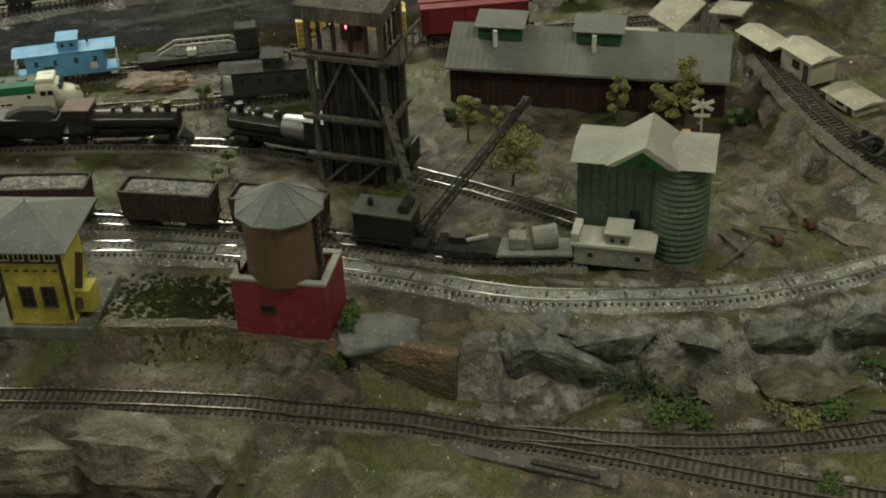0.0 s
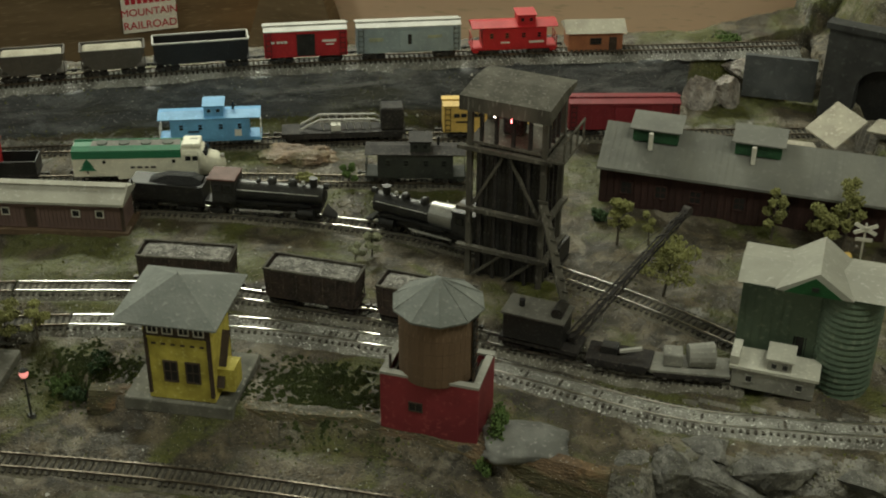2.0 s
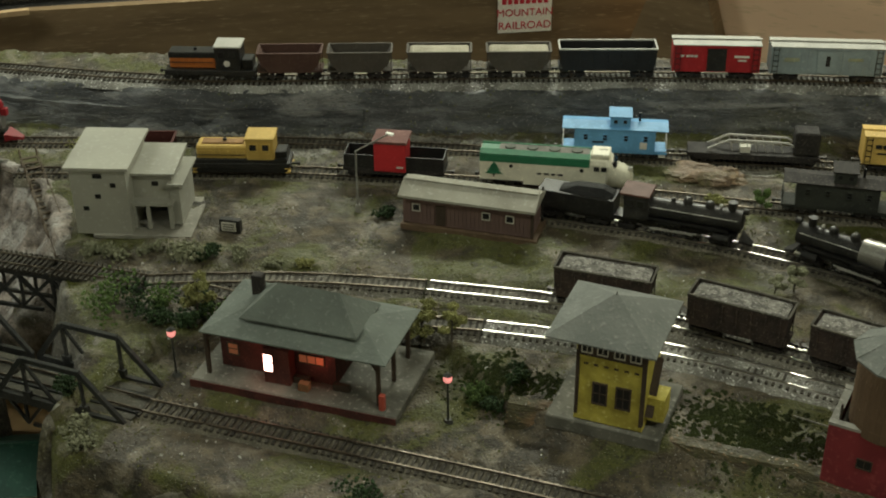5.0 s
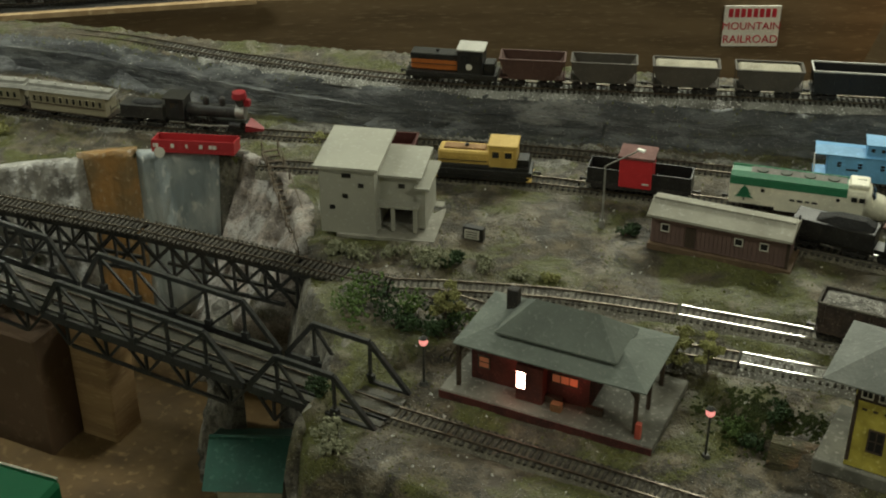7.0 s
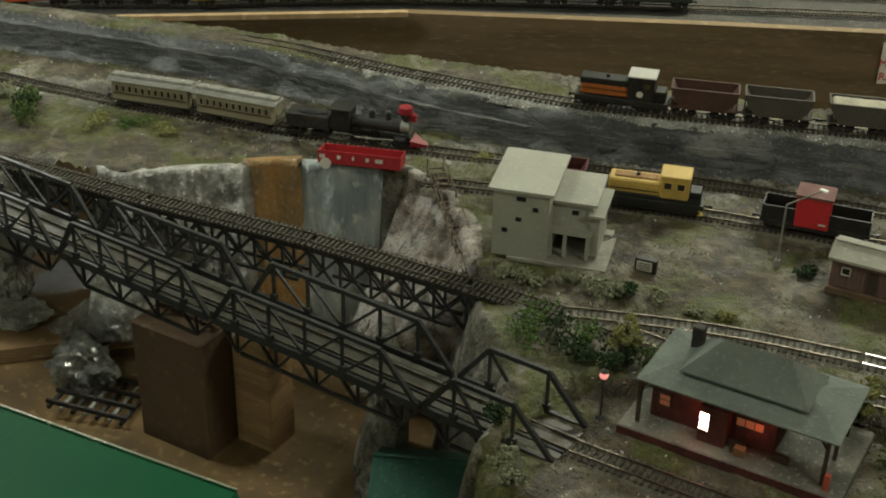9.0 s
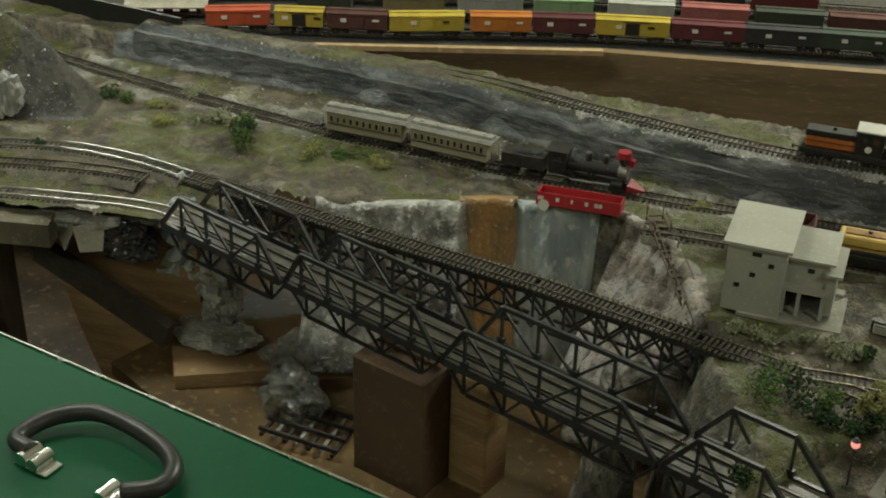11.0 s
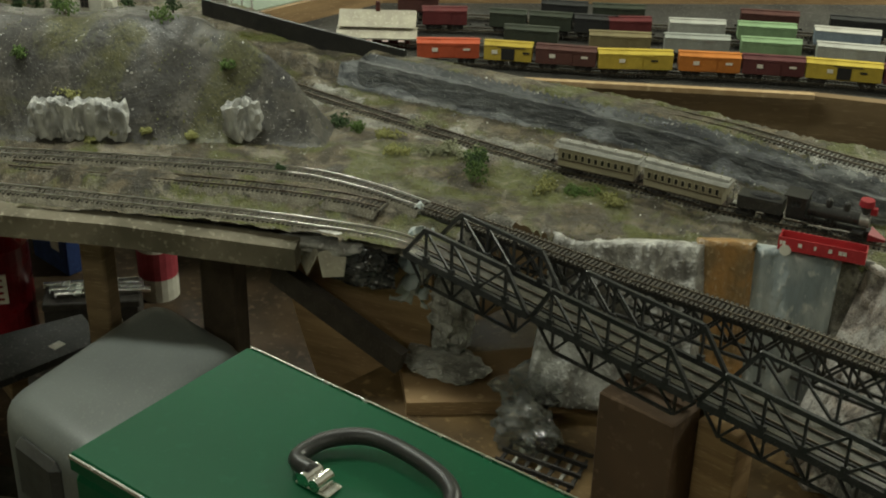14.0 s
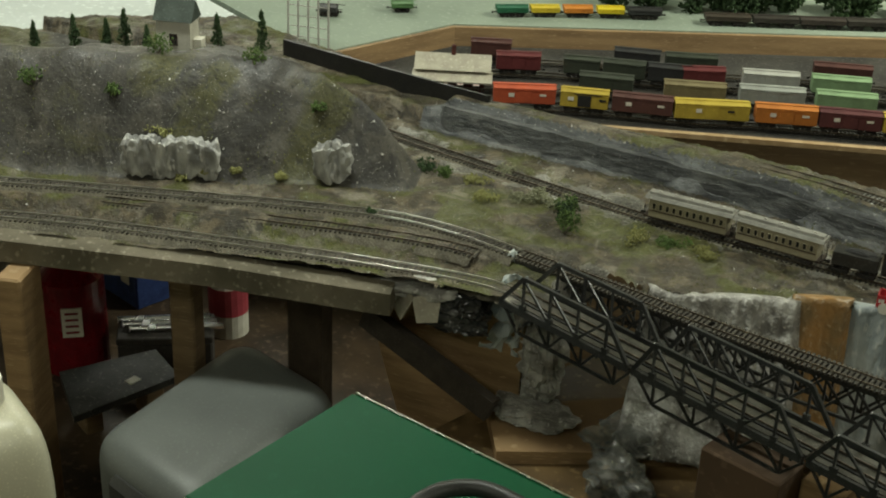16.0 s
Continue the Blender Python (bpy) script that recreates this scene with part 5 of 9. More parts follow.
def silo():
    root = thing("feed_mill", "green corrugated feed mill with grey gabled roof", "mill building", pose(0.266, 1.211, -0.01, 0, 0, -0.5))
    green = mat("green_corrugated_metal", (0.088, 0.122, 0.082), (0.06, 0.088, 0.06), (0.14, 0.17, 0.12), rough=0.5, scale=14, fine=200, bump=0.15, jitter=0)
    w, d, h = 0.112, 0.056, 0.114
    part("wall", box(new_bm(), -0.008, 0.006, h / 2, w, d - 0.012, h), green, root)
    for i in range(9):
        part("batten", box(new_bm(), -0.060 + i * 0.0085, -d / 2 + 0.0120, h / 2, 0.0012, 0.0016, h), green, root)
    bins = part("bin", rod(new_bm(), (0.036, -0.008, 0), (0.036, -0.008, h), 0.0275, None, 32), green, root)
    for i in range(17):
        bm = new_bm()
        rod(bm, (0.036, -0.008, 0.003 + i * 0.0064), (0.036, -0.008, 0.0061 + i * 0.0064), 0.0288, 0.0276, 32)
        part("corrugation", bm, green, bins)
    roofm = mat("pale_grey_tar_roof", (0.30, 0.295, 0.25), (0.25, 0.245, 0.21), (0.36, 0.35, 0.31), rough=0.8, scale=20, fine=200, bump=0.2, jitter=0.04)
    bm = new_bm()
    gable(bm, 0.136, 0.076, h, h + 0.007)
    part("roof", bm, roofm, root, "pale grey ridged roof")
    bm = new_bm()
    v = [bm.verts.new(p) for p in ((-0.034, -0.041, h), (0.003, -0.041, h + 0.023), (0.036, -0.041, h), (-0.026, 0.034, h + 0.001), (0.003, 0.034, h + 0.021), (0.030, 0.034, h + 0.001))]
    for f in ((0, 1, 4, 3), (1, 2, 5, 4), (0, 3, 5, 2), (0, 2, 1), (3, 4, 5)):
        bm.faces.new([v[i] for i in f])
    part("cross_gable", bm, roofm, root)
    bm = new_bm()
    v = [bm.verts.new(p) for p in ((-0.026, -0.0413, h), (0.0, -0.0413, h + 0.018), (0.026, -0.0413, h), (-0.026, -0.0418, h), (0.0, -0.0418, h + 0.018), (0.026, -0.0418, h))]
    for f in ((0, 1, 2), (3, 5, 4), (0, 3, 4, 1), (1, 4, 5, 2), (2, 5, 3, 0)):
        bm.faces.new([v[i] for i in f])
    part("gable_panel", bm, mat("deep_green_paint", (0.012, 0.075, 0.022), rough=0.5), root, "deep green gable panel")
    part("vent", box(new_bm(), 0.001, -0.0422, h + 0.007, 0.006, 0.0016, 0.004), BLACK, root)
    part("door", box(new_bm(), -0.005, -d / 2 + 0.0120, 0.042, 0.012, 0.0016, 0.02), BLACK, root)
    return root


silo()


def engine_house():
    root = thing("engine_house", "long dark engine house with grey metal roof", "engine house", pose(0.172, 1.53, -0.006, 0, 0, 0.5))
    dark = mat("dark_maroon_boards", (0.040, 0.017, 0.013), (0.026, 0.012, 0.010), (0.07, 0.03, 0.024), rough=0.85, scale=30, fine=260, bump=0.2, streak=(1, 1, 0.3), jitter=0.2)
    tin = mat("grey_ribbed_tin", (0.160, 0.160, 0.139), (0.128, 0.128, 0.114), (0.18, 0.18, 0.16), rough=0.7, scale=20, fine=150, bump=0.2, jitter=0.04)
    L, D = 0.330, 0.10
    part("wall", box(new_bm(), 0, 0, 0.026, L - 0.006, D - 0.006, 0.052), dark, root)
    planks(root, L - 0.008, 0.0, 0.051, -D / 2 + 0.003, -1, dark, 40)
    bm = new_bm()
    rings = []
    for x in (-L / 2, L / 2):
        rings.append([(x, -D / 2 - 0.008, 0.050), (x, -D / 2 - 0.008, 0.053), (x, 0, 0.086), (x, D / 2 + 0.008, 0.053), (x, D / 2 + 0.008, 0.050), (x, 0, 0.083)])
    loft(bm, rings)
    roof = part("roof", bm, tin, root, "dusty ribbed metal roof")
    for i in range(42):
        x = -L / 2 + (i + 0.5) * L / 42
        part("rib", beam(new_bm(), (x, -D / 2 - 0.008, 0.0531), (x, 0, 0.0861), 0.0014, 0.0004), tin, roof)
    gpaint = mat("green_monitor_paint", (0.02, 0.075, 0.03), (0.015, 0.05, 0.022), rough=0.7)
    for x in (-0.105, 0.012):
        part("monitor", box(new_bm(), x, -0.008, 0.084, 0.052, 0.03, 0.016), gpaint, roof, "green roof monitor")
        bm = new_bm()
        loft(bm, [[(u, -0.027, 0.0915), (u, -0.027, 0.093), (u, 0.012, 0.099), (u, 0.012, 0.0975)] for u in (x - 0.03, x + 0.03)])
        part("monitor_roof", bm, tin, roof)
        part("smoke_jack", rod(new_bm(), (x - 0.004, -0.03, 0.07), (x - 0.004, -0.03, 0.0905), 0.0028, None, 10), WHITE, roof)
    for x in (-0.13, -0.09, -0.05, 0.0, 0.05, 0.09, 0.13):
        window(root, x, -D / 2 + 0.0022, 0.026, 0.013, 0.016, frame_mat=dark)
    return root


engine_house()


def shed():
    root = thing("wooden_shed", "mauve brown boarded freight shed with grey roof", "shed", pose(-0.556, 1.238, -0.005, 0, 0, 14))
    mauve = mat("mauve_brown_boards", (0.165, 0.105, 0.090), (0.125, 0.080, 0.070), (0.20, 0.135, 0.115), rough=0.75, scale=30, fine=260, bump=0.2, jitter=0.08)
    L, D, H = 0.148, 0.042, 0.036
    part("footing", box(new_bm(), 0.002, 0, 0.002, L + 0.008, D + 0.010, 0.007), mat("brown_rubble_footing", (0.13, 0.085, 0.05), fine=200), root)
    part("wall", box(new_bm(), 0, 0, 0.006 + H / 2, L, D, H), mauve, root)
    planks(root, L, 0.007, H + 0.006, -D / 2, -1, mauve, 32)
    roofm = mat("pale_grey_felt", (0.31, 0.30, 0.25), (0.24, 0.23, 0.19), (0.37, 0.36, 0.31), rough=0.85, scale=20, fine=180)
    bm = new_bm()
    loft(bm, [[(x, -D / 2 - 0.006, H + 0.003), (x, -D / 2 - 0.006, H + 0.006), (x, -0.002, H + 0.0165), (x, D / 2 + 0.005, H + 0.006), (x, D / 2 + 0.005, H + 0.003)] for x in (-L / 2 - 0.004, L / 2 + 0.004)])
    part("roof", bm, roofm, root)
    part("ridge_cap", box(new_bm(), 0, -0.001, H + 0.0165, L + 0.004, 0.010, 0.0018), roofm, root)
    for x in (-0.058, 0.022, 0.049):
        window(root, x, -D / 2 - 0.001, 0.027, 0.0085, 0.0085, rows=1, cols=1, frame_mat=WHITE)
    part("door", box(new_bm(), -0.03, -D / 2 - 0.001, 0.020, 0.011, 0.0014, 0.024), DKBROWN, root)
    part("corner_post", box(new_bm(), L / 2, -D / 2, 0.024, 0.0032, 0.0032, 0.036), DKBROWN, root)
    part("stove_pipe", rod(new_bm(), (L / 2 + 0.002, D / 2, 0.0), (L / 2 + 0.002, D / 2, 0.05), 0.0012), BLACK, root)


shed()


def warehouse():
    root = thing("concrete_mill", "pale grey stepped concrete mill building with flat roofs", "mill building", pose(-0.903, 1.067, -0.004, 0, 0, 27))
    wall = mat("pale_grey_card", (0.37, 0.365, 0.31), (0.32, 0.315, 0.27), (0.42, 0.41, 0.36), rough=0.85, scale=14, fine=200, bump=0.12, jitter=0.03)
    part("base_slab", box(new_bm(), 0.022, -0.002, 0.000, 0.110, 0.094, 0.004), mat("grey_mill_slab", (0.26, 0.25, 0.21), (0.2, 0.19, 0.16), fine=200), root)
    part("tall_block", box(new_bm(), -0.020, -0.003, 0.043, 0.062, 0.085, 0.082), wall, root)
    bm = new_bm()
    loft(bm, [[(-0.056, -0.050, 0.082), (-0.056, -0.050, 0.0855), (-0.056, 0.045, 0.0895), (-0.056, 0.045, 0.086)], [(0.016, -0.050, 0.082), (0.016, -0.050, 0.0855), (0.016, 0.045, 0.0895), (0.016, 0.045, 0.086)]])
    part("tall_roof", bm, wall, root)
    part("low_block", box(new_bm(), 0.033, 0.006, 0.050, 0.044, 0.056, 0.034), wall, root)
    bm = new_bm()
    loft(bm, [[(x, -0.028, 0.066), (x, -0.028, 0.069), (x, 0.040, 0.074), (x, 0.040, 0.071)] for x in (0.010, 0.060)])
    part("low_roof", bm, wall, root)
    part("side_roof", box(new_bm(), 0.060, 0.004, 0.056, 0.018, 0.070, 0.003), wall, root)
    part("side_wall", box(new_bm(), 0.058, 0.006, 0.029, 0.010, 0.062, 0.05), wall, root)
    part("canopy", box(new_bm(), 0.033, -0.028, 0.034, 0.048, 0.016, 0.003), wall, root)
    part("back_wall", box(new_bm(), 0.033, 0.030, 0.02, 0.044, 0.006, 0.032), wall, root)
    for x in (0.012, 0.028, 0.053):
        part("pillar", box(new_bm(), x, -0.033, 0.018, 0.004, 0.004, 0.030), wall, root)
    # Black panel stands for the shade inside the open dock.
    part("dock_shadow_door", box(new_bm(), 0.033, 0.0262, 0.019, 0.036, 0.0016, 0.026), BLACK, root, "black panel standing for the shade in the open dock")
    # Small black boxes stand for the dark inside wall openings.
    for x, z, w in ((-0.020, 0.074, 0.010), (-0.004, 0.063, 0.006), (-0.022, 0.049, 0.006), (-0.037, 0.034, 0.006)):
        part("opening", box(new_bm(), x, -0.0456, z, w, 0.0014, 0.005), BLACK, root)
    part("opening", box(new_bm(), 0.036, -0.0222, 0.054, 0.007, 0.0014, 0.005), BLACK, root)


warehouse()


def hut(name, label, x, y, z, turn, w, d, h, wall, roof, rise=0.012, group="huts on the layout"):
    root = thing(name, label, "hut", pose(x, y, z, 0, 0, turn), group)
    part("wall", box(new_bm(), 0, 0, h / 2, w, d, h), wall, root)
    part("roof", gable(new_bm(), w, d, h, h + rise, 0.005), roof, root)
    window(root, 0, -d / 2, h * 0.55, w * 0.2, h * 0.3)
    part("door", box(new_bm(), w * 0.32, -d / 2 - 0.0004, h * 0.4, w * 0.14, 0.0014, h * 0.7), DKBROWN, root)
    return root


ORANGEB = mat("orange_brick_hut", (0.33, 0.13, 0.06), (0.25, 0.10, 0.05), fine=300)
CREAM = mat("cream_boards", (0.46, 0.42, 0.31), (0.38, 0.35, 0.26), fine=260)
TANROOF = mat("pale_tan_roof", (0.42, 0.39, 0.31), (0.34, 0.31, 0.25), fine=200)
hut("brick_hut", "orange brick line side hut with pale roof", -0.075, 1.835, 0.045, 22, 0.075, 0.04, 0.028, ORANGEB, TANROOF)
hut("cream_hut", "cream boarded hut with flat tan roof", 0.425, 1.545, 0.03, -52, 0.055, 0.035, 0.030, CREAM, TANROOF, 0.006)
hut("low_hut", "low cream lean-to beside the spur track", 0.475, 1.485, 0.024, -52, 0.05, 0.035, 0.012, CREAM, TANROOF, 0.004)
hut("dark_hut", "small dark shack with tan roof", 0.375, 1.60, 0.022, -52, 0.06, 0.03, 0.026, DKBROWN, TANROOF, 0.006)
# fallen building pieces before the tunnel
for x, y, z, sx, sy, rx, ry, rz in ((0.265, 1.655, 0.055, 0.05, 0.055, 28, 10, -38), (0.215, 1.64, 0.030, 0.06, 0.025, -12, 4, 12), (0.33, 1.70, 0.040, 0.05, 0.03, 15, -10, -30)):
    bm = new_bm()
    box(bm, 0, 0, 0, sx, sy, 0.003, bevel=0.0006)
    ob = part("loose_roof", bm, TANROOF)
    ob.matrix_world = pose(x, y, z, rx, ry, rz)
    tagged(ob, "loose tan card roof panel lying tilted", "roof panel", "loose roof panels")


def portal():
    root = thing("tunnel_portal", "dark grey stone tunnel portal in the hillside", "tunnel portal", pose(0.318, 1.790, 0.0, 0, 0, -14))
    bm = new_bm()
    w, h, r = 0.16, 0.125, 0.036
    outer = [(-w / 2, 0), (-w / 2, h), (w / 2, h), (w / 2, 0)]
    arch = [(r, 0)] + [(r * math.cos(a), 0.045 + r * math.sin(a)) for a in [math.pi * i / 12 for i in range(13)]] + [(-r, 0)]
    for y in (-0.008, 0.008):
        vs = [bm.verts.new((x, y, z)) for x, z in outer + arch]
        bm.faces.new(vs)
    bm.verts.ensure_lookup_table()
    n = len(outer) + len(arch)
    for i in range(n):
        j = (i + 1) % n
        bm.faces.new((bm.verts[i], bm.verts[j], bm.verts[n + j], bm.verts[n + i]))
    dk = mat("dark_tunnel_stone", (0.045, 0.046, 0.044), (0.03, 0.03, 0.029), fine=150)
    part("portal_wall", bm, dk, root)
    part("cap_stone", box(new_bm(), 0, -0.002, h + 0.003, w + 0.008, 0.022, 0.008), dk, root)
    # Black panel close behind the arch paints the tunnel's darkness.
    part("bore", box(new_bm(), 0, 0.0105, 0.041, 0.076, 0.004, 0.084), BLACK, root, "black panel standing for the dark inside the tunnel")
    bm = new_bm()
    box(bm, -0.145, 0.022, 0.028, 0.096, 0.008, 0.060, Matrix.Rotation(0.30, 3, "Z"))
    part("wing_wall", bm, mat("blue_grey_wing_stone", (0.085, 0.09, 0.092), (0.06, 0.064, 0.066), rough=0.6, fine=160), root, "blue grey wing wall")


portal()
# long black girder fence in the far left and a station far behind
bm = new_bm()
ribbon(bm, [(-2.35, 0.83), (-2.10, 0.915), (-1.945, 0.972)], [(-0.003, -0.04), (0.003, -0.04), (0.003, 0.05), (-0.003, 0.05)], 0.0)
tagged(part("girder_wall", bm, BLACK), "long black plate girder wall beside the high track", "girder")


# ---------------------------------------------------------------- rolling stock
def on_line(line, x, z, flip=False):
    pts = curve_through(line)
    i = int(np.argmin(np.abs(pts[:, 0] - x)))
    i = min(max(i, 4), len(pts) - 5)
    d = pts[i + 4] - pts[i - 4]
    return pose(pts[i, 0], pts[i, 1], z, 0, 0, math.degrees(math.atan2(d[1], d[0])) + (180 if flip else 0))


TRUCK = {}


def trucks(root, offsets, spread=0.010, r=0.0052, material=None):
    """Bogies with a frame and two wheelsets each."""
    material = material or WEATHERBLACK
    for x in offsets:
        key = (spread, r, material.name)
        if key not in TRUCK:
            bm = new_bm()
            for s in (-1, 1):
                box(bm, 0, s * 0.0118, r + 0.0005, spread * 2 + 0.006, 0.0022, 0.003)
                box(bm, 0, s * 0.0120, r - 0.0005, 0.006, 0.0024, 0.006)
                for t in (-1, 1):
                    box(bm, t * spread, s * 0.0120, r, 0.0045, 0.0026, 0.0045)
            box(bm, 0, 0, r + 0.0015, 0.005, 0.022, 0.003)
            ob = part("truck", bm, material, root)
            ob.matrix_basis = pose(x, 0, 0)
            for t in (-1, 1):
                bm = new_bm()
                for s in (-1, 1):
                    rod(bm, (0, s * 0.0080, r), (0, s * 0.0098, r), r, None, 16)
                    rod(bm, (0, s * 0.0072, r), (0, s * 0.0080, r), r + 0.0007, None, 16)
                rod(bm, (0, -0.008, r), (0, 0.008, r), 0.001, None, 6)
                w = part("wheelset", bm, STEELDARK, ob)
                w.matrix_basis = pose(t * spread, 0, 0)
            TRUCK[key] = ob
        else:
            again(TRUCK[key], root, pose(x, 0, 0))


def couplers(root, half):
    for s in (-1, 1):
        bm = new_bm()
        box(bm, s * (half + 0.004), 0, 0.0085, 0.010, 0.0024, 0.002)
        box(bm, s * (half + 0.008), 0, 0.0085, 0.0035, 0.0045, 0.0035)
        part("coupler", bm, STEELDARK, root)


def bars(root, x0, z, widths, h, y, material, name="lettering"):
    """Unreadable writing as short bars."""
    bm = new_bm()
    for w in widths:
        if w > 0:
            box(bm, x0 + w / 2, y, z, w * 0.86, 0.0005, h)
        x0 += abs(w)
    return part(name, bm, material, root)


def ladder(root, x, y, z0, z1, n=5):
    bm = new_bm()
    for s in (-1, 1):
        box(bm, x + s * 0.0032, y, (z0 + z1) / 2, 0.0006, 0.0008, z1 - z0)
    for i in range(n):
        box(bm, x, y, z0 + (i + 0.5) * (z1 - z0) / n, 0.0066, 0.0008, 0.0006)
    part("ladder", bm, WEATHERBLACK, root)


def body_paint(name, c, rough=0.55):
    return mat(name, c, tuple(v * 0.82 for v in c), tuple(min(1, v * 1.15 + 0.01) for v in c), rough=rough, scale=35, fine=300, bump=0.1, jitter=0.04)


WHITELET = body_paint("white_lettering", (0.66, 0.63, 0.56))
BLACKLET = body_paint("black_lettering", (0.02, 0.02, 0.02))
REDLET = body_paint("red_lettering", (0.55, 0.03, 0.05))
ROOFGREY = body_paint("pale_metal_roof", (0.42, 0.41, 0.37))


def boxcar(m, label, L, paint, roof=None, door=None, marks=(), H=0.036, arrow=False, open_door=False, group="freight cars", name="boxcar", detail=True):
    root = thing(name, label, "freight car", m, group)
    W, z0 = 0.032, 0.011
    part("body", box(new_bm(), 0, 0, z0 + H / 2, L, W, H, bevel=0.0005), paint, root)
    part("underframe", box(new_bm(), 0, 0, z0 - 0.0015, L * 0.96, 0.016, 0.004), WEATHERBLACK, root)
    bm = new_bm()
    loft(bm, [[(x, -W / 2 - 0.0008, z0 + H), (x, -W / 2 - 0.0008, z0 + H + 0.001), (x, 0, z0 + H + 0.0035), (x, W / 2 + 0.0008, z0 + H + 0.001), (x, W / 2 + 0.0008, z0 + H)] for x in (-L / 2 - 0.0006, L / 2 + 0.0006)])
    part("roof", bm, roof or paint, root)
    part("roof_walk", box(new_bm(), 0, 0, z0 + H + 0.0042, L + 0.004, 0.006, 0.0008), roof or paint, root)
    for s in (-1, 1):
        # With open_door the door is black, for the dark inside the car.
        d = part("door", box(new_bm(), 0.0, s * (W / 2 + 0.0006), z0 + H / 2 - 0.001, 0.024, 0.0016, H - 0.006), BLACK if open_door else (door or paint), root, "black panel standing for the dark open doorway" if open_door else "")
        part("door_rail", box(new_bm(), 0.006, s * (W / 2 + 0.001), z0 + H - 0.0015, 0.05, 0.0012, 0.0012), door or paint, d)
        if detail:
            for i in range(int(L / 0.0085)):
                x = -L / 2 + 0.004 + i * 0.0085
                if abs(x) > 0.0145:
                    part("rib", box(new_bm(), x, s * (W / 2 + 0.0002), z0 + H / 2, 0.0009, 0.0008, H - 0.002), paint, root)
            ladder(root, L / 2 - 0.006, s * (W / 2 + 0.0012), z0, z0 + H)
            ladder(root, -L / 2 + 0.006, s * (W / 2 + 0.0012), z0, z0 + H)
    for x0, z, ws, h, material in marks:
        bars(root, x0, z0 + z, ws, h, -W / 2 - 0.0013, material)
    if arrow:
        bm = new_bm()
        loft(bm, [[(L / 2 - 0.001, y, z0 + 0.001), (L / 2 - 0.024, y, z0 + 0.006), (L / 2 - 0.030, y, z0 + H / 2), (L / 2 - 0.024, y, z0 + H - 0.006), (L / 2 - 0.001, y, z0 + H - 0.001), (L / 2 - 0.016, y, z0 + H / 2)]
                  for y in (-W / 2 - 0.0016, -W / 2 - 0.0012)])
        part("emblem", bm, WHITELET, root, "white arrow shaped emblem")
    trucks(root, (-L / 2 + 0.022, L / 2 - 0.022))
    couplers(root, L / 2)
    return root


def hopper(m, label, L, paint, load=None, H=0.030, slope=True, group="hopper cars", cap=None, name="hopper_car"):
    root = thing(name, label, "freight car", m, group)
    W, z0, z1 = 0.032, 0.012, 0.012 + H
    bm = new_bm()
    inset = 0.18 * L if slope else 0.004
    t = 0.0013
    for s in (-1, 1):
        loft(bm, [[(-L / 2, s * W / 2 + o, z1), (L / 2, s * W / 2 + o, z1), (L / 2 - inset * 0.25, s * W / 2 + o, z0 + H * 0.45), (L / 2 - inset, s * W / 2 + o, z0), (-L / 2 + inset, s * W / 2 + o, z0), (-L / 2 + inset * 0.25, s * W / 2 + o, z0 + H * 0.45)]
                  for o in (-t / 2, t / 2)])
    for s in (-1, 1):
        loft(bm, [[(s * L / 2, y, z1), (s * (L / 2 - t), y, z1), (s * (L / 2 - inset - t), y, z0), (s * (L / 2 - inset), y, z0)] for y in (-W / 2 + t / 2 + 0.0001, W / 2 - t / 2 - 0.0001)])
    body = part("body", bm, paint, root)
    for s in (-1, 1):
        for i in range(7):
            x = -L / 2 + (i + 0.5) * L / 7
            part("rib", box(new_bm(), x, s * (W / 2 + 0.001), z0 + H * 0.62, 0.0014, 0.0014, H * 0.72), paint, body)
        part("top_rim", box(new_bm(), 0, s * (W / 2 + 0.0003), z1, L + 0.001, 0.0022, 0.0018), cap or paint, body)
        part("top_rim", box(new_bm(), s * L / 2, 0, z1 - 0.0001, 0.0022, W - 0.002, 0.0016), cap or paint, body)
    part("floor", box(new_bm(), 0, 0, z0 + 0.001, L - 2 * inset, W - 0.004, 0.002), paint, root)
    if load:
        bm = new_bm()
        k = 26
        rings = []
        for i in range(k + 1):
            x = -L / 2 + 0.003 + (L - 0.006) * i / k
            rings.append([(x, y, z1 - 0.0025 + 0.003 * math.cos(y / W * 2.6) * (0.7 + 0.6 * noise.noise(Vector((x * 160, y * 160, L * 90)))) - (0.002 if i in (0, k) else 0))
                          for y in [W * (j / 8 - 0.5) * 0.93 for j in range(9)]])
        loft(bm, rings, close=False)
        part("load", bm, load, root, "heaped loose load", True)
    part("underframe", box(new_bm(), 0, 0, 0.0105, L * 0.98, 0.006, 0.004), WEATHERBLACK, root)
    for s in (-1, 1):
        bm = new_bm()
        box(bm, s * (L / 2 - 0.006), 0, 0.0125, 0.014, W - 0.002, 0.0015)
        for y in (-W / 2 + 0.002, W / 2 - 0.002):
            beam(bm, (s * (L / 2 - 0.001), y, 0.013), (s * (L / 2 - 0.001), y, z1 - 0.001), 0.001, 0.001)
        part("end_sill", bm, paint, root)
    trucks(root, (-L / 2 + 0.017, L / 2 - 0.017))
    couplers(root, L / 2)
    return root


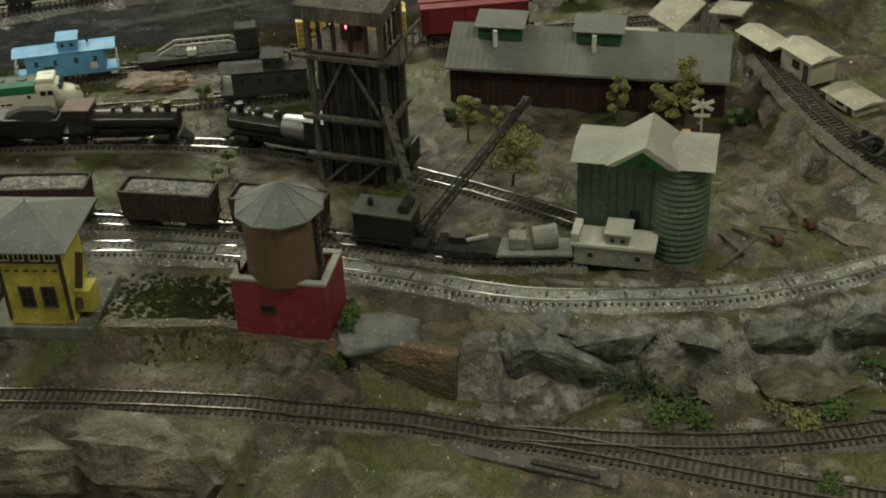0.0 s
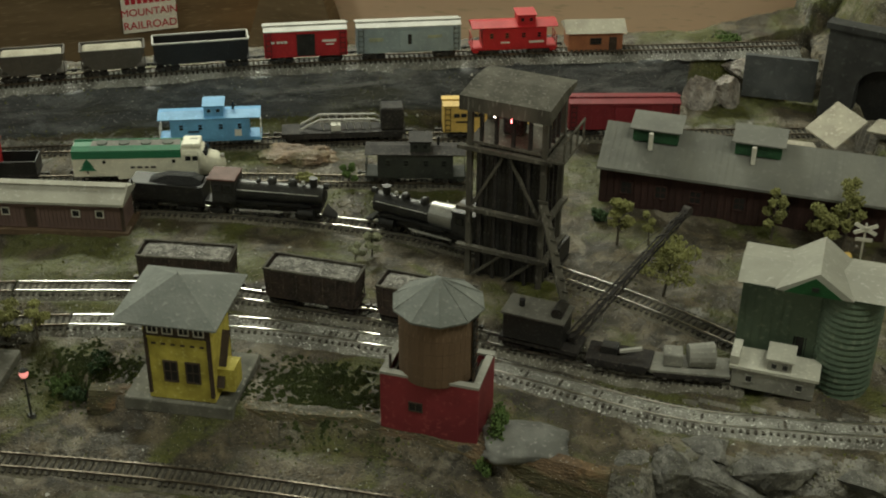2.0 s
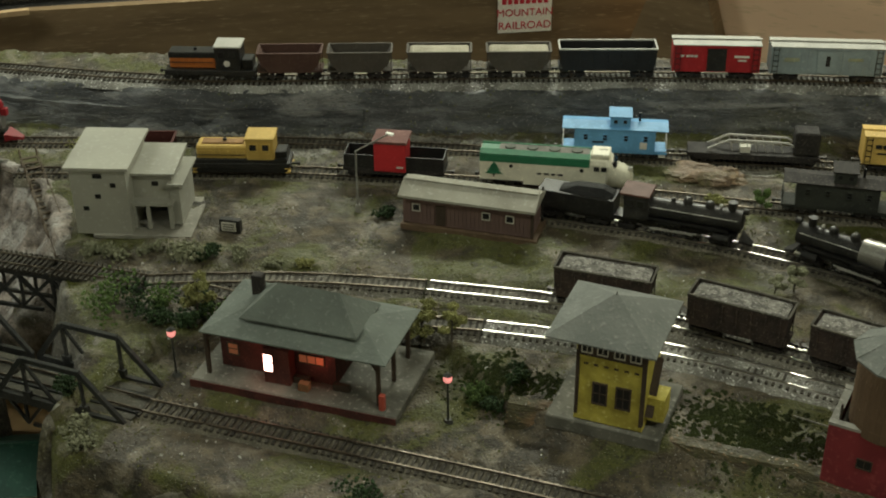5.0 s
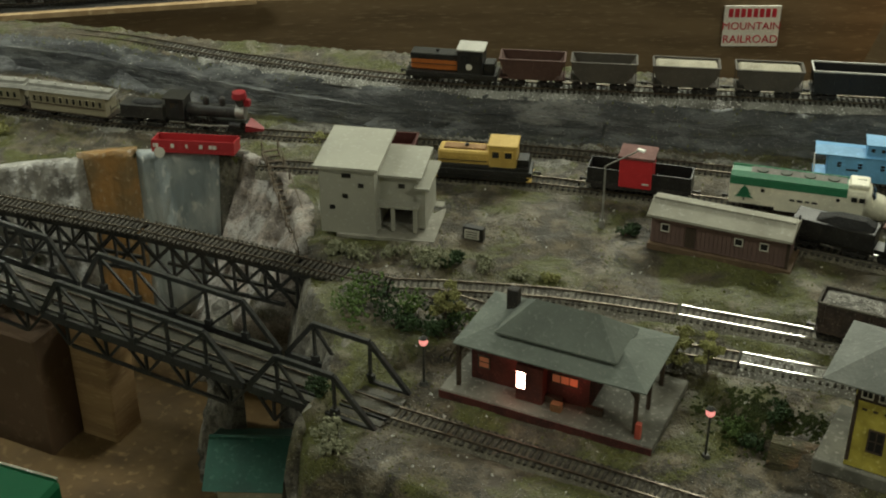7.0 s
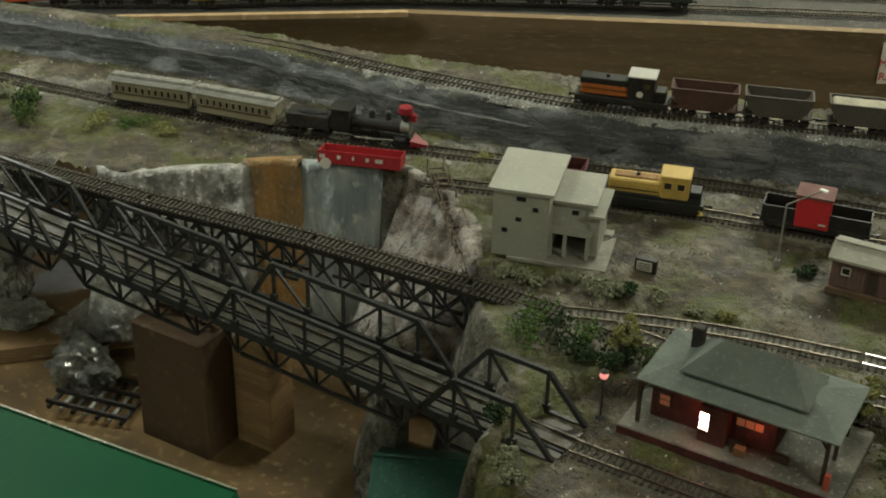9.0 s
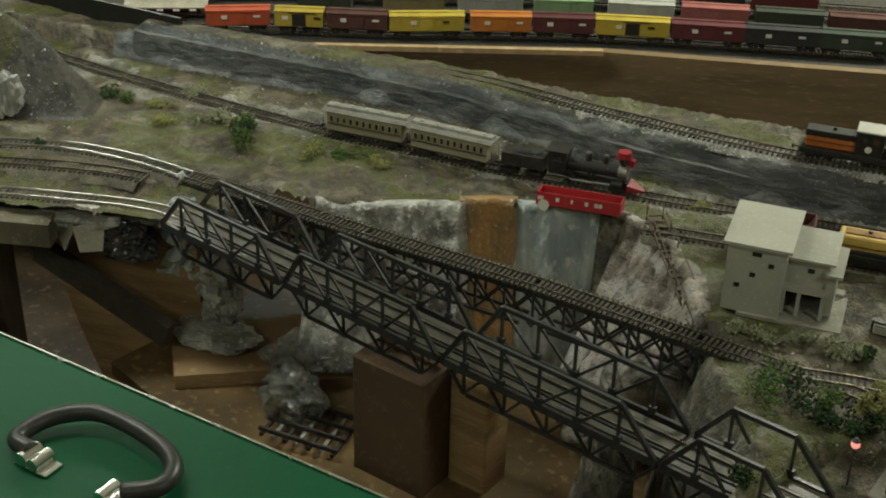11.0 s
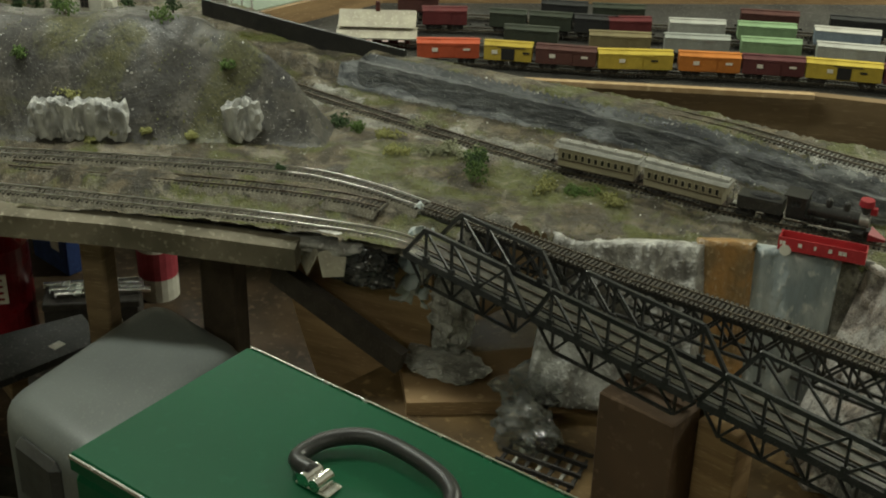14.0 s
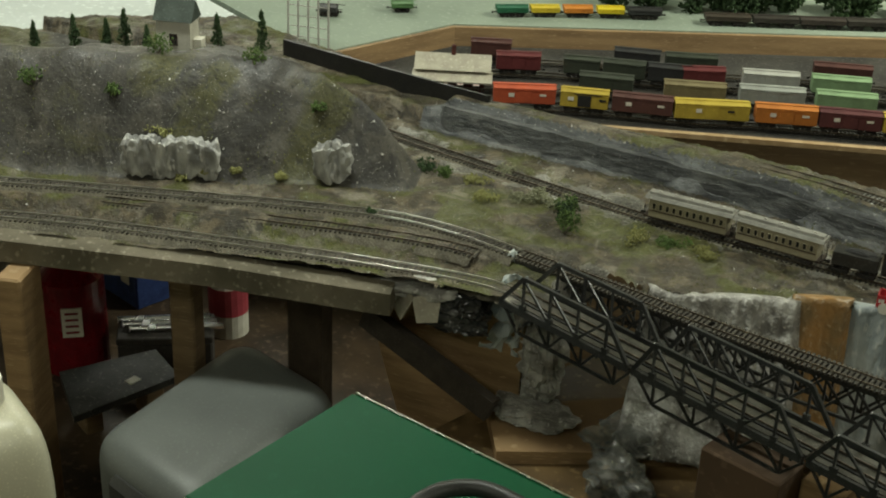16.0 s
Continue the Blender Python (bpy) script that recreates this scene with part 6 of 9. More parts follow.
def caboose(m, label, L, paint, roof, trim=None, H=0.030, cup=(0.006, 0.024), marks=()):
    root = thing("caboose", label, "caboose", m, "cabooses")
    W, z0 = 0.031, 0.011
    B = L - 0.030
    body = part("body", box(new_bm(), 0, 0, z0 + H / 2, B, W, H, bevel=0.0005), paint, root)
    part("floor", box(new_bm(), 0, 0, z0 - 0.001, L, W * 0.96, 0.003), paint, root)
    bm = new_bm()
    loft(bm, [[(x, -W / 2 - 0.002, z0 + H - 0.001), (x, -W / 2 - 0.002, z0 + H), (x, 0, z0 + H + 0.004), (x, W / 2 + 0.002, z0 + H), (x, W / 2 + 0.002, z0 + H - 0.001)] for x in (-L / 2, L / 2)])
    part("roof", bm, roof, root)
    c0, cw = cup
    cu = part("cupola", box(new_bm(), c0, 0, z0 + H + 0.008, cw, W - 0.004, 0.013, bevel=0.0004), paint, root)
    part("cupola_roof", box(new_bm(), c0, 0, z0 + H + 0.0152, cw + 0.004, W - 0.001, 0.0014), roof, cu)
    for s in (-1, 1):
        for x in (c0 - cw * 0.24, c0 + cw * 0.24):
            window(cu, x, s * (W / 2 - 0.002), z0 + H + 0.009, 0.005, 0.0055, sign=s, rows=1, cols=1, frame_mat=paint)
        for x in (-B * 0.36, -B * 0.12, B * 0.14, B * 0.38):
            window(body, x, s * W / 2, z0 + H * 0.6, 0.0055, 0.008, sign=s, rows=2, cols=1, frame_mat=paint)
        bm = new_bm()
        for y in (-W / 2 + 0.002, 0, W / 2 - 0.002):
            box(bm, s * (L / 2 - 0.001), y, z0 + 0.008, 0.0009, 0.0009, 0.016)
        for z in (0.008, 0.016):
            box(bm, s * (L / 2 - 0.001), 0, z0 + z, 0.0008, W - 0.003, 0.0008)
        part("railing", bm, trim or paint, root)
        part("step", box(new_bm(), s * (L / 2 - 0.006), 0, 0.0065, 0.008, W + 0.002, 0.0015), trim or paint, root)
    part("smoke_stack", rod(new_bm(), (B * 0.3, 0.004, z0 + H), (B * 0.3, 0.004, z0 + H + 0.014), 0.0015), BLACK, root)
    for x0, z, ws, h, material in marks:
        bars(root, x0, z0 + z, ws, h, -W / 2 - 0.0005, material)
    trucks(root, (-L / 2 + 0.024, L / 2 - 0.024))
    couplers(root, L / 2)
    return root


# the diesel with a tree emblem
def streamliner(m):
    root = thing("diesel_locomotive", "cream streamlined diesel locomotive with green roof stripe", "locomotive", m)
    cream, green = body_paint("cream_body_paint", (0.72, 0.70, 0.56), 0.4), body_paint("forest_green_paint", (0.03, 0.17, 0.085), 0.45)
    L, W, z0, H = 0.178, 0.034, 0.010, 0.034

    def ring(x, w, top, low=z0, flat=0.5):
        return [(x, -w / 2, low), (x, -w / 2, top - 0.007), (x, -w / 2 * 0.9, top - 0.003), (x, -w / 2 * flat, top), (x, w / 2 * flat, top), (x, w / 2 * 0.9, top - 0.003), (x, w / 2, top - 0.007), (x, w / 2, low)]
    part("body", loft(new_bm(), [ring(-L / 2, W, z0 + H), ring(0.040, W, z0 + H), ring(0.058, W, z0 + H)]), cream, root)
    nose = part("nose", loft(new_bm(), [ring(0.0581, W, z0 + H), ring(0.064, W, z0 + H - 0.003), ring(0.069, W * 0.97, z0 + H - 0.012), ring(0.078, W * 0.9, z0 + H - 0.014, z0 - 0.001),
                                   ring(0.085, W * 0.74, z0 + H - 0.019, z0 - 0.001), ring(0.089, W * 0.5, z0 + H - 0.025, z0)]), cream, root, "rounded bulldog nose", True)
    part("headlight", rod(new_bm(), (0.083, 0, z0 + 0.017), (0.088, 0, z0 + 0.017), 0.0028, None, 12), ROOFGREY, nose)
    for s in (-1, 1):
        bm = new_bm()
        box(bm, 0.0665, s * 0.0075, z0 + H - 0.0078, 0.0042, 0.011, 0.0065, Matrix.Rotation(-0.6, 3, "Y"))
        part("windshield", bm, PANE, nose)
        bm = new_bm()
        box(bm, -0.025, s * (W / 2 - 0.0003), z0 + H - 0.0065, 0.128, 0.0014, 0.0085)
        box(bm, -0.025, s * (W / 2 - 0.005), z0 + H - 0.0008, 0.128, 0.009, 0.0030, Matrix.Rotation(-s * 0.35, 3, "X"))
        part("stripe", bm, green, root, "green band below the roof")
        for x in (0.047, 0.0555):
            part("cab_window", box(new_bm(), x, s * (W / 2 + 0.0002), z0 + 0.022, 0.0062, 0.0009, 0.0055), PANE, root)
        for x in (-0.052, 0.030):
            part("porthole", rod(new_bm(), (x, s * (W / 2 - 0.001), z0 + 0.019), (x, s * (W / 2 + 0.0007), z0 + 0.019), 0.0022, None, 14), PANE, root)
        part("skirt", box(new_bm(), 0.0, s * (W / 2 - 0.001), z0 - 0.0015, 0.075, 0.0016, 0.005), cream, root)
    bm = new_bm()
    x, y = -0.072, -W / 2 - 0.0003
    for lo, hi, w in ((0.008, 0.0165, 0.0105), (0.0125, 0.020, 0.008), (0.0165, 0.0235, 0.0055)):
        loft(bm, [[(x - w, y, z0 + lo), (x + w, y, z0 + lo), (x, y, z0 + hi)], [(x - w, y - 0.0005, z0 + lo), (x + w, y - 0.0005, z0 + lo), (x, y - 0.0005, z0 + hi)]])
    tree = part("tree_emblem", bm, green, root, "green fir tree emblem")
    part("tree_stem", box(new_bm(), x, y - 0.0003, z0 + 0.006, 0.0016, 0.0006, 0.004), BLACKLET, tree)
    bars(root, -0.022, z0 + 0.0115, (0.006, -0.002, 0.007, -0.002, 0.005, -0.002, 0.007), 0.0022, -W / 2 - 0.0004, BLACKLET)
    part("roof_skin", box(new_bm(), -0.025, 0, z0 + H + 0.0002, 0.127, 0.019, 0.0008), green, root)
    part("roof_panel", box(new_bm(), -0.015, 0, z0 + H + 0.0010, 0.105, 0.016, 0.0012), mat("dusty_grey_roof", (0.15, 0.145, 0.125), fine=300), root)
    for i in range(4):
        part("fan", rod(new_bm(), (-0.055 + i * 0.026, 0, z0 + H + 0.0005), (-0.055 + i * 0.026, 0, z0 + H + 0.003), 0.0065, None, 18), mat("dusty_fan_grey", (0.11, 0.12, 0.10), fine=300), root)
    part("cab_roof", box(new_bm(), 0.051, 0, z0 + H + 0.0012, 0.022, 0.026, 0.006, bevel=0.0015), cream, root)
    part("horn", rod(new_bm(), (0.048, 0.003, z0 + H + 0.004), (0.058, 0.003, z0 + H + 0.004), 0.0008, 0.0016), WHITE, root)
    part("fuel_tank", box(new_bm(), 0, 0, 0.0065, 0.035, 0.026, 0.008, bevel=0.001), BLACK, root)
    trucks(root, (-0.052, 0.050), 0.016, 0.0058, BLACK)
    part("pilot", box(new_bm(), 0.085, 0, 0.006, 0.004, 0.028, 0.008), BLACK, root)
    couplers(root, L / 2 - 0.002)


streamliner(on_line(DIESEL, -0.514, 0.0))


def switcher(m, label, hood, cab, frame_mat, name="switcher", cab_at=0.024, emblem=False):
    root = thing(name, label, "locomotive", m)
    L = 0.118
    part("frame", box(new_bm(), 0, 0, 0.012, L, 0.034, 0.007, bevel=0.0006), frame_mat, root)
    if not emblem:
        part("skirt", box(new_bm(), 0, 0, 0.0115, L * 0.94, 0.0325, 0.019, bevel=0.0012), frame_mat, root, "deep black side skirt")
        part("hood_cap", box(new_bm(), -0.022, 0, 0.0372, 0.050, 0.014, 0.0022, bevel=0.0008), mat("rusty_hood_cap", (0.30, 0.17, 0.07), fine=300), root)
    h = part("hood", box(new_bm(), -0.022, 0, 0.026, 0.062, 0.021 if emblem else 0.027, 0.021, bevel=0.002), hood, root)
    if emblem:
        part("hood_top", box(new_bm(), -0.022, 0, 0.0335, 0.0634, 0.0224, 0.0085, bevel=0.001), frame_mat, h, "black hood top")
    for s in (-1, 1):
        for i in range(6):
            part("louvre", box(new_bm(), -0.046 + i * 0.0095, s * (0.0108 if emblem else 0.0137), 0.027, 0.006, 0.0007, 0.008), hood, h)
    c = part("cab", box(new_bm(), cab_at, 0, 0.0305, 0.033, 0.032, 0.031, bevel=0.0012), cab, root)
    part("cab_roof", box(new_bm(), cab_at, 0, 0.0468, 0.036, 0.034, 0.0022, bevel=0.001), ROOFGREY if cab is not hood else cab, c)
    for s in (-1, 1):
        for x in (cab_at - 0.008, cab_at + 0.007):
            window(c, x, s * 0.016, 0.036, 0.009, 0.009, sign=s, rows=1, cols=1, frame_mat=cab)
        part("handrail", beam(new_bm(), (-L / 2 + 0.004, s * 0.0155, 0.026), (cab_at - 0.018, s * 0.0155, 0.026), 0.0008, 0.0008), frame_mat, root)
        for t in (-1, 1):
            bm = new_bm()
            for z in (0.004, 0.009):
                box(bm, t * (L / 2 - 0.003), s * 0.014, z, 0.006, 0.008, 0.001)
            part("step", bm, cab if emblem is False else frame_mat, root)
        if emblem:
            part("emblem", rod(new_bm(), (cab_at - 0.001, s * 0.0163, 0.025), (cab_at - 0.001, s * 0.0168, 0.025), 0.0042, None, 16), WHITELET, c, "round white emblem")
    part("end_hood", box(new_bm(), cab_at + 0.024, 0, 0.022, 0.014, 0.022, 0.013, bevel=0.001), frame_mat, root)
    part("exhaust", rod(new_bm(), (-0.02, 0, 0.036), (-0.02, 0, 0.041), 0.0024), BLACK, root)
    part("headlight", rod(new_bm(), (-0.054, 0, 0.033), (-0.0525, 0, 0.033), 0.002), WHITE, root)
    trucks(root, (-0.034, 0.034), 0.012, 0.0055, BLACK)
    couplers(root, L / 2)


YEL, ORG = body_paint("switcher_yellow", (0.52, 0.35, 0.09), 0.55), body_paint("switcher_orange", (0.46, 0.14, 0.03), 0.5)
switcher(on_line(DIESEL, -0.858, 0.0), "yellow and black switching locomotive on storage track", YEL, YEL, BLACK)
switcher(on_line(TOP, -0.992, 0.05), "orange and black switching locomotive on high track", ORG, BLACK, BLACK, emblem=True)

# the train on the ridge
DKGREY = body_paint("dirty_hopper_grey", (0.085, 0.075, 0.062), 0.8)
BLKH = body_paint("hopper_black", (0.018, 0.018, 0.018), 0.6)
BRNH = body_paint("hopper_brown", (0.085, 0.045, 0.035), 0.8)
GRAVEL = mat("pale_gravel_load", (0.40, 0.37, 0.29), (0.28, 0.26, 0.2), (0.52, 0.49, 0.4), rough=0.95, fine=600, bump=0.9)
COAL = mat("dusty_coal_load", (0.23, 0.22, 0.195), (0.085, 0.08, 0.072), (0.42, 0.41, 0.38), rough=0.85, scale=150, fine=420, bump=1.0, depth=0.003)
zt = 0.05
hopper(on_line(TOP, -0.902, zt), "dirty brown empty hopper car with end brackets", 0.082, BRNH, None, 0.026)
hopper(on_line(TOP, -0.825, zt), "dirty grey empty hopper car", 0.082, DKGREY, None, 0.026)
hopper(on_line(TOP, -0.738, zt), "dirty grey hopper car heaped with pale gravel", 0.082, DKGREY, GRAVEL, 0.026)
hopper(on_line(TOP, -0.650, zt), "grey hopper car heaped with pale gravel", 0.082, DKGREY, GRAVEL, 0.026)
hopper(on_line(TOP, -0.553, zt), "long black gondola car with pale rim", 0.124, BLKH, None, 0.029, False, cap=ROOFGREY, name="gondola_car")
boxcar(on_line(TOP, -0.430, zt), "bright red boxcar with open door and pale roof", 0.110, body_paint("car_red", (0.42, 0.025, 0.03)), ROOFGREY, None,
       ((-0.046, 0.022, (0.005, -0.002, 0.005, 0.005, 0.005), 0.003, WHITELET), (0.020, 0.022, (0.022,), 0.003, WHITELET), (0.026, 0.017, (0.012,), 0.002, WHITELET)), open_door=True)
boxcar(on_line(TOP, -0.306, zt), "pale blue grey boxcar with small dark emblem", 0.140, body_paint("car_blue_grey", (0.30, 0.36, 0.37)), ROOFGREY, None,
       ((-0.055, 0.020, (0.022,), 0.005, body_paint("faded_mustard", (0.33, 0.35, 0.24))), (0.024, 0.022, (0.022,), 0.004, body_paint("faded_mustard_b", (0.33, 0.35, 0.24))),
        (-0.002, 0.019, (0.006,), 0.014, BLACKLET)))
CABRED = body_paint("caboose_red", (0.45, 0.02, 0.025))
caboose(on_line(TOP, -0.174, zt), "bright red caboose with white lettering bars", 0.118, CABRED, CABRED, None, cup=(0.016, 0.024), marks=((-0.020, 0.008, (0.014,), 0.002, WHITELET), (0.018, 0.008, (0.024,), 0.0028, WHITELET)))

# the train below the ridge
BLUE = body_paint("caboose_blue", (0.14, 0.36, 0.62))
YBOX = body_paint("boxcar_ochre", (0.66, 0.44, 0.12))
zm = -0.004
MX = -0.488
caboose(on_line(MIDDLE, MX, zm), "sky blue caboose with white round emblem", 0.128, BLUE, BLUE, WHITELET, marks=((-0.028, 0.012, (0.016,), 0.0022, BLACKLET), (0.030, 0.009, (0.010,), 0.009, WHITELET)))


def flatcar(m, label, L, load_parts=(), deck=None, name="flat_car", group="work cars"):
    root = thing(name, label, "freight car", m, group)
    part("deck", box(new_bm(), 0, 0, 0.0125, L, 0.031, 0.004, bevel=0.0005), deck or WEATHERBLACK, root)
    for s in (-1, 1):
        part("side_sill", box(new_bm(), 0, s * 0.0150, 0.0095, L * 0.9, 0.0015, 0.005), WEATHERBLACK, root)
    for n, bm, material, lab in load_parts:
        part(n, bm, material, root, lab)
    trucks(root, (-L / 2 + 0.02, L / 2 - 0.02))
    couplers(root, L / 2)
    return root


lattice = new_bm()
for s in (-1, 1):
    beam(lattice, (-0.055, s * 0.008, 0.017), (-0.03, s * 0.008, 0.030), 0.002, 0.002)
    beam(lattice, (-0.03, s * 0.008, 0.030), (0.04, s * 0.008, 0.029), 0.002, 0.002)
    beam(lattice, (0.04, s * 0.008, 0.029), (0.058, s * 0.008, 0.018), 0.002, 0.002)
    for i in range(7):
        beam(lattice, (-0.03 + i * 0.01, s * 0.008, 0.029), (-0.025 + i * 0.01, s * 0.008, 0.016), 0.001, 0.001)
flatcar(on_line(MIDDLE, MX + 0.150, zm), "dark flat car carrying a grey lattice boom", 0.158, (("boom", lattice, ROOFGREY, "grey lattice crane boom"), ("machine_hood", box(new_bm(), 0.062, 0, 0.030, 0.030, 0.026, 0.030, bevel=0.002), WEATHERBLACK, "black machine hood"), ("crate", box(new_bm(), -0.01, -0.004, 0.0185, 0.012, 0.012, 0.008), WHITE, "")))
boxcar(on_line(MIDDLE, MX + 0.334, zm), "ochre yellow boxcar with white arrow emblem", 0.142, YBOX, YBOX, BRNH,
       ((-0.058, 0.024, (0.008, -0.001, 0.008, -0.003, 0.006, 0.005, 0.004), 0.005, BLACKLET), (-0.056, 0.015, (0.022,), 0.0018, BLACKLET)), arrow=True)
boxcar(on_line(MIDDLE, MX + 0.490, zm), "dark red boxcar with white lettering bars", 0.142, body_paint("boxcar_dark_red", (0.19, 0.022, 0.028)), None, None, ((0.03, 0.02, (0.01,), 0.008, WHITELET),))
hopper(on_line(DIESEL, -0.972, 0.0), "small dark red hopper car behind the mill", 0.09, body_paint("hopper_dark_red", (0.075, 0.022, 0.018), 0.8))

# dusty hoppers on the siding
RUSTBLACK = mat("rusty_black_body", (0.050, 0.034, 0.027), (0.025, 0.019, 0.016), (0.13, 0.10, 0.08), rough=0.8, scale=90, fine=420, bump=0.4)
for x, lab in ((-0.356, "weathered black hopper car heaped with dusty coal"), (-0.219, "weathered black hopper car full of grey coal"), (-0.098, "weathered brown hopper car full of grey coal")):
    hopper(on_line(SIDING, x, 0.0), lab, 0.098, RUSTBLACK, COAL, 0.033, False, "coal cars on the siding", GREYWOOD)

# black caboose and wreck pieces by the tower
caboose(on_line(DIESEL, -0.208, 0.0), "grimy black green caboose on the storage track", 0.120, mat("grimy_green_black", (0.035, 0.038, 0.030), (0.022, 0.024, 0.02)), WEATHERBLACK)
bm1 = box(new_bm(), -0.004, 0, 0.0295, 0.038, 0.0335, 0.037, bevel=0.001)
bm2 = box(new_bm(), -0.004, 0, 0.0495, 0.042, 0.035, 0.003)
redflat = flatcar(on_line(DIESEL, -0.690, 0.0), "black gondola carrying a bright red cabin", 0.122,
                  (("cabin", bm1, body_paint("cabin_red", (0.52, 0.03, 0.035)), "bright red cabin"), ("cabin_roof", bm2, mat("dull_red_roof", (0.16, 0.07, 0.06), fine=260), ""),
                   ("side_wall", box(new_bm(), 0, -0.0148, 0.023, 0.12, 0.0014, 0.017), BLACK, ""), ("side_wall", box(new_bm(), 0, 0.0148, 0.023, 0.12, 0.0014, 0.017), BLACK, ""),
                   ("end_wall", box(new_bm(), 0.0595, 0, 0.023, 0.0014, 0.028, 0.017), BLACK, ""), ("end_wall", box(new_bm(), -0.0595, 0, 0.023, 0.0014, 0.028, 0.017), BLACK, ""),
                   ("lettering", box(new_bm(), 0.008, -0.0170, 0.018, 0.008, 0.0006, 0.002), WHITELET, "")))


def boiler(root, x0, x1, r, z, material, smooth=True):
    return part("boiler", rod(new_bm(), (x0, 0, z), (x1, 0, z), r, None, 24), material, root)


def drivers(root, xs_, r, spokes=8, material=None):
    for x in xs_:
        bm = new_bm()
        for s in (-1, 1):
            bmesh.ops.create_cone(bm, cap_ends=False, segments=22, radius1=r, radius2=r, depth=0.002, matrix=pose(x, s * 0.0095, r, 90))
            rod(bm, (x, s * 0.0088, r), (x, s * 0.0105, r), r * 0.2, None, 8)
            for k in range(spokes):
                a = math.pi * 2 * k / spokes
                beam(bm, (x, s * 0.0095, r), (x + math.cos(a) * r, s * 0.0095, r + math.sin(a) * r), 0.0012, 0.0012)
            bmesh.ops.create_cone(bm, cap_ends=False, segments=22, radius1=r * 0.86, radius2=r * 0.86, depth=0.0018, matrix=pose(x, s * 0.0095, r, 90))
        part("driving_wheel", bm, material or STEELDARK, root)
    bm = new_bm()
    for s in (-1, 1):
        beam(bm, (xs_[0] - 0.002, s * 0.0118, r * 0.8), (xs_[-1] + 0.002, s * 0.0118, r * 0.8), 0.001, 0.0018)
        beam(bm, (xs_[0], s * 0.0124, r * 0.8), (xs_[0] + 0.05, s * 0.0124, r * 1.0), 0.001, 0.0014)
    part("side_rod", bm, ROOFGREY, root)


def steam_engine(m, label, cabmat, boilermat, cap=None, rust_cab=None, jacket=False):
    """Front towards +x."""
    root = thing("steam_locomotive", label, "locomotive", m, "steam locomotives")
    part("frame", box(new_bm(), 0.0, 0, 0.0125, 0.150, 0.020, 0.005), BLACK, root)
    boiler(root, -0.022, 0.058, 0.0118, 0.0285, boilermat)
    part("smokebox", rod(new_bm(), (0.058, 0, 0.0285), (0.078, 0, 0.0285), 0.0122, None, 24), cap or BLACK, root)
    part("smokebox_door", rod(new_bm(), (0.078, 0, 0.0285), (0.0805, 0, 0.0285), 0.010, 0.006, 20), BLACK, root)
    part("stack", rod(new_bm(), (0.066, 0, 0.039), (0.066, 0, 0.050), 0.0042, 0.0050, 14), BLACK, root)
    if jacket:
        part("boiler_jacket", rod(new_bm(), (-0.021, 0, 0.030), (0.008, 0, 0.030), 0.0150, 0.0138, 28), SILVER, root, "silver graphite firebox jacket")
    for x, r, h in ((0.042, 0.0052, 0.046), (0.018, 0.0052, 0.0465), (0.002, 0.0028, 0.044)):
        part("dome", ball(rod(new_bm(), (x, 0, 0.036), (x, 0, h - 0.002), r, None, 14), x, 0, h - 0.002, r, 1, 1, 0.6), boilermat, root)
    part("bell", ball(new_bm(), 0.054, 0, 0.043, 0.0025), ROOFGREY, root)
    part("headlight", rod(new_bm(), (0.078, 0, 0.041), (0.084, 0, 0.041), 0.0034, None, 14), BLACK, root)
    c = part("cab", box(new_bm(), -0.036, 0, 0.031, 0.028, 0.030, 0.028, bevel=0.0006), cabmat, root)
    part("cab_roof", box(new_bm(), -0.038, 0, 0.0462, 0.034, 0.033, 0.0024, bevel=0.0008), rust_cab or cabmat, c)
    for s in (-1, 1):
        for x in (-0.043, -0.031):
            window(c, x, s * 0.015, 0.036, 0.008, 0.008, sign=s, rows=1, cols=1, frame_mat=cabmat)
        part("running_board", box(new_bm(), 0.018, s * 0.0135, 0.0205, 0.095, 0.005, 0.001), BLACK, root)
        part("cylinder", rod(new_bm(), (0.050, s * 0.0125, 0.011), (0.068, s * 0.0125, 0.011), 0.0055, None, 14), BLACK, root)
        part("air_tank", rod(new_bm(), (-0.012, s * 0.0125, 0.018), (0.014, s * 0.0125, 0.018), 0.003, None, 12), BLACK, root)
        part("handrail", beam(new_bm(), (-0.02, s * 0.0122, 0.034), (0.074, s * 0.0122, 0.034), 0.0006, 0.0006), ROOFGREY, root)
    drivers(root, (-0.018, 0.004, 0.026), 0.0098)
    trucks(root, (0.058,), 0.008, 0.0048, BLACK)
    trucks(root, (-0.046,), 0.005, 0.0048, BLACK)
    bm = new_bm()
    loft(bm, [[(0.078, -0.013, 0.012), (0.078, 0.013, 0.012), (0.078, 0.013, 0.008), (0.078, -0.013, 0.008)], [(0.092, -0.004, 0.004), (0.092, 0.004, 0.004), (0.092, 0.004, 0.002), (0.092, -0.004, 0.002)]])
    part("pilot", bm, BLACK, root)
    t = part("tender", box(new_bm(), -0.105, 0, 0.0235, 0.088, 0.030, 0.021, bevel=0.0008), BLACK, root)
    bm = new_bm()
    loft(bm, [[(x, -0.011, 0.034), (x, -0.006, 0.034 + hh), (x, 0.006, 0.034 + hh), (x, 0.011, 0.034)] for x, hh in ((-0.125, 0.002), (-0.105, 0.008), (-0.075, 0.009), (-0.064, 0.004))])
    part("coal", bm, mat("coal_black", (0.015, 0.015, 0.015), fine=500, bump=1.0), t)
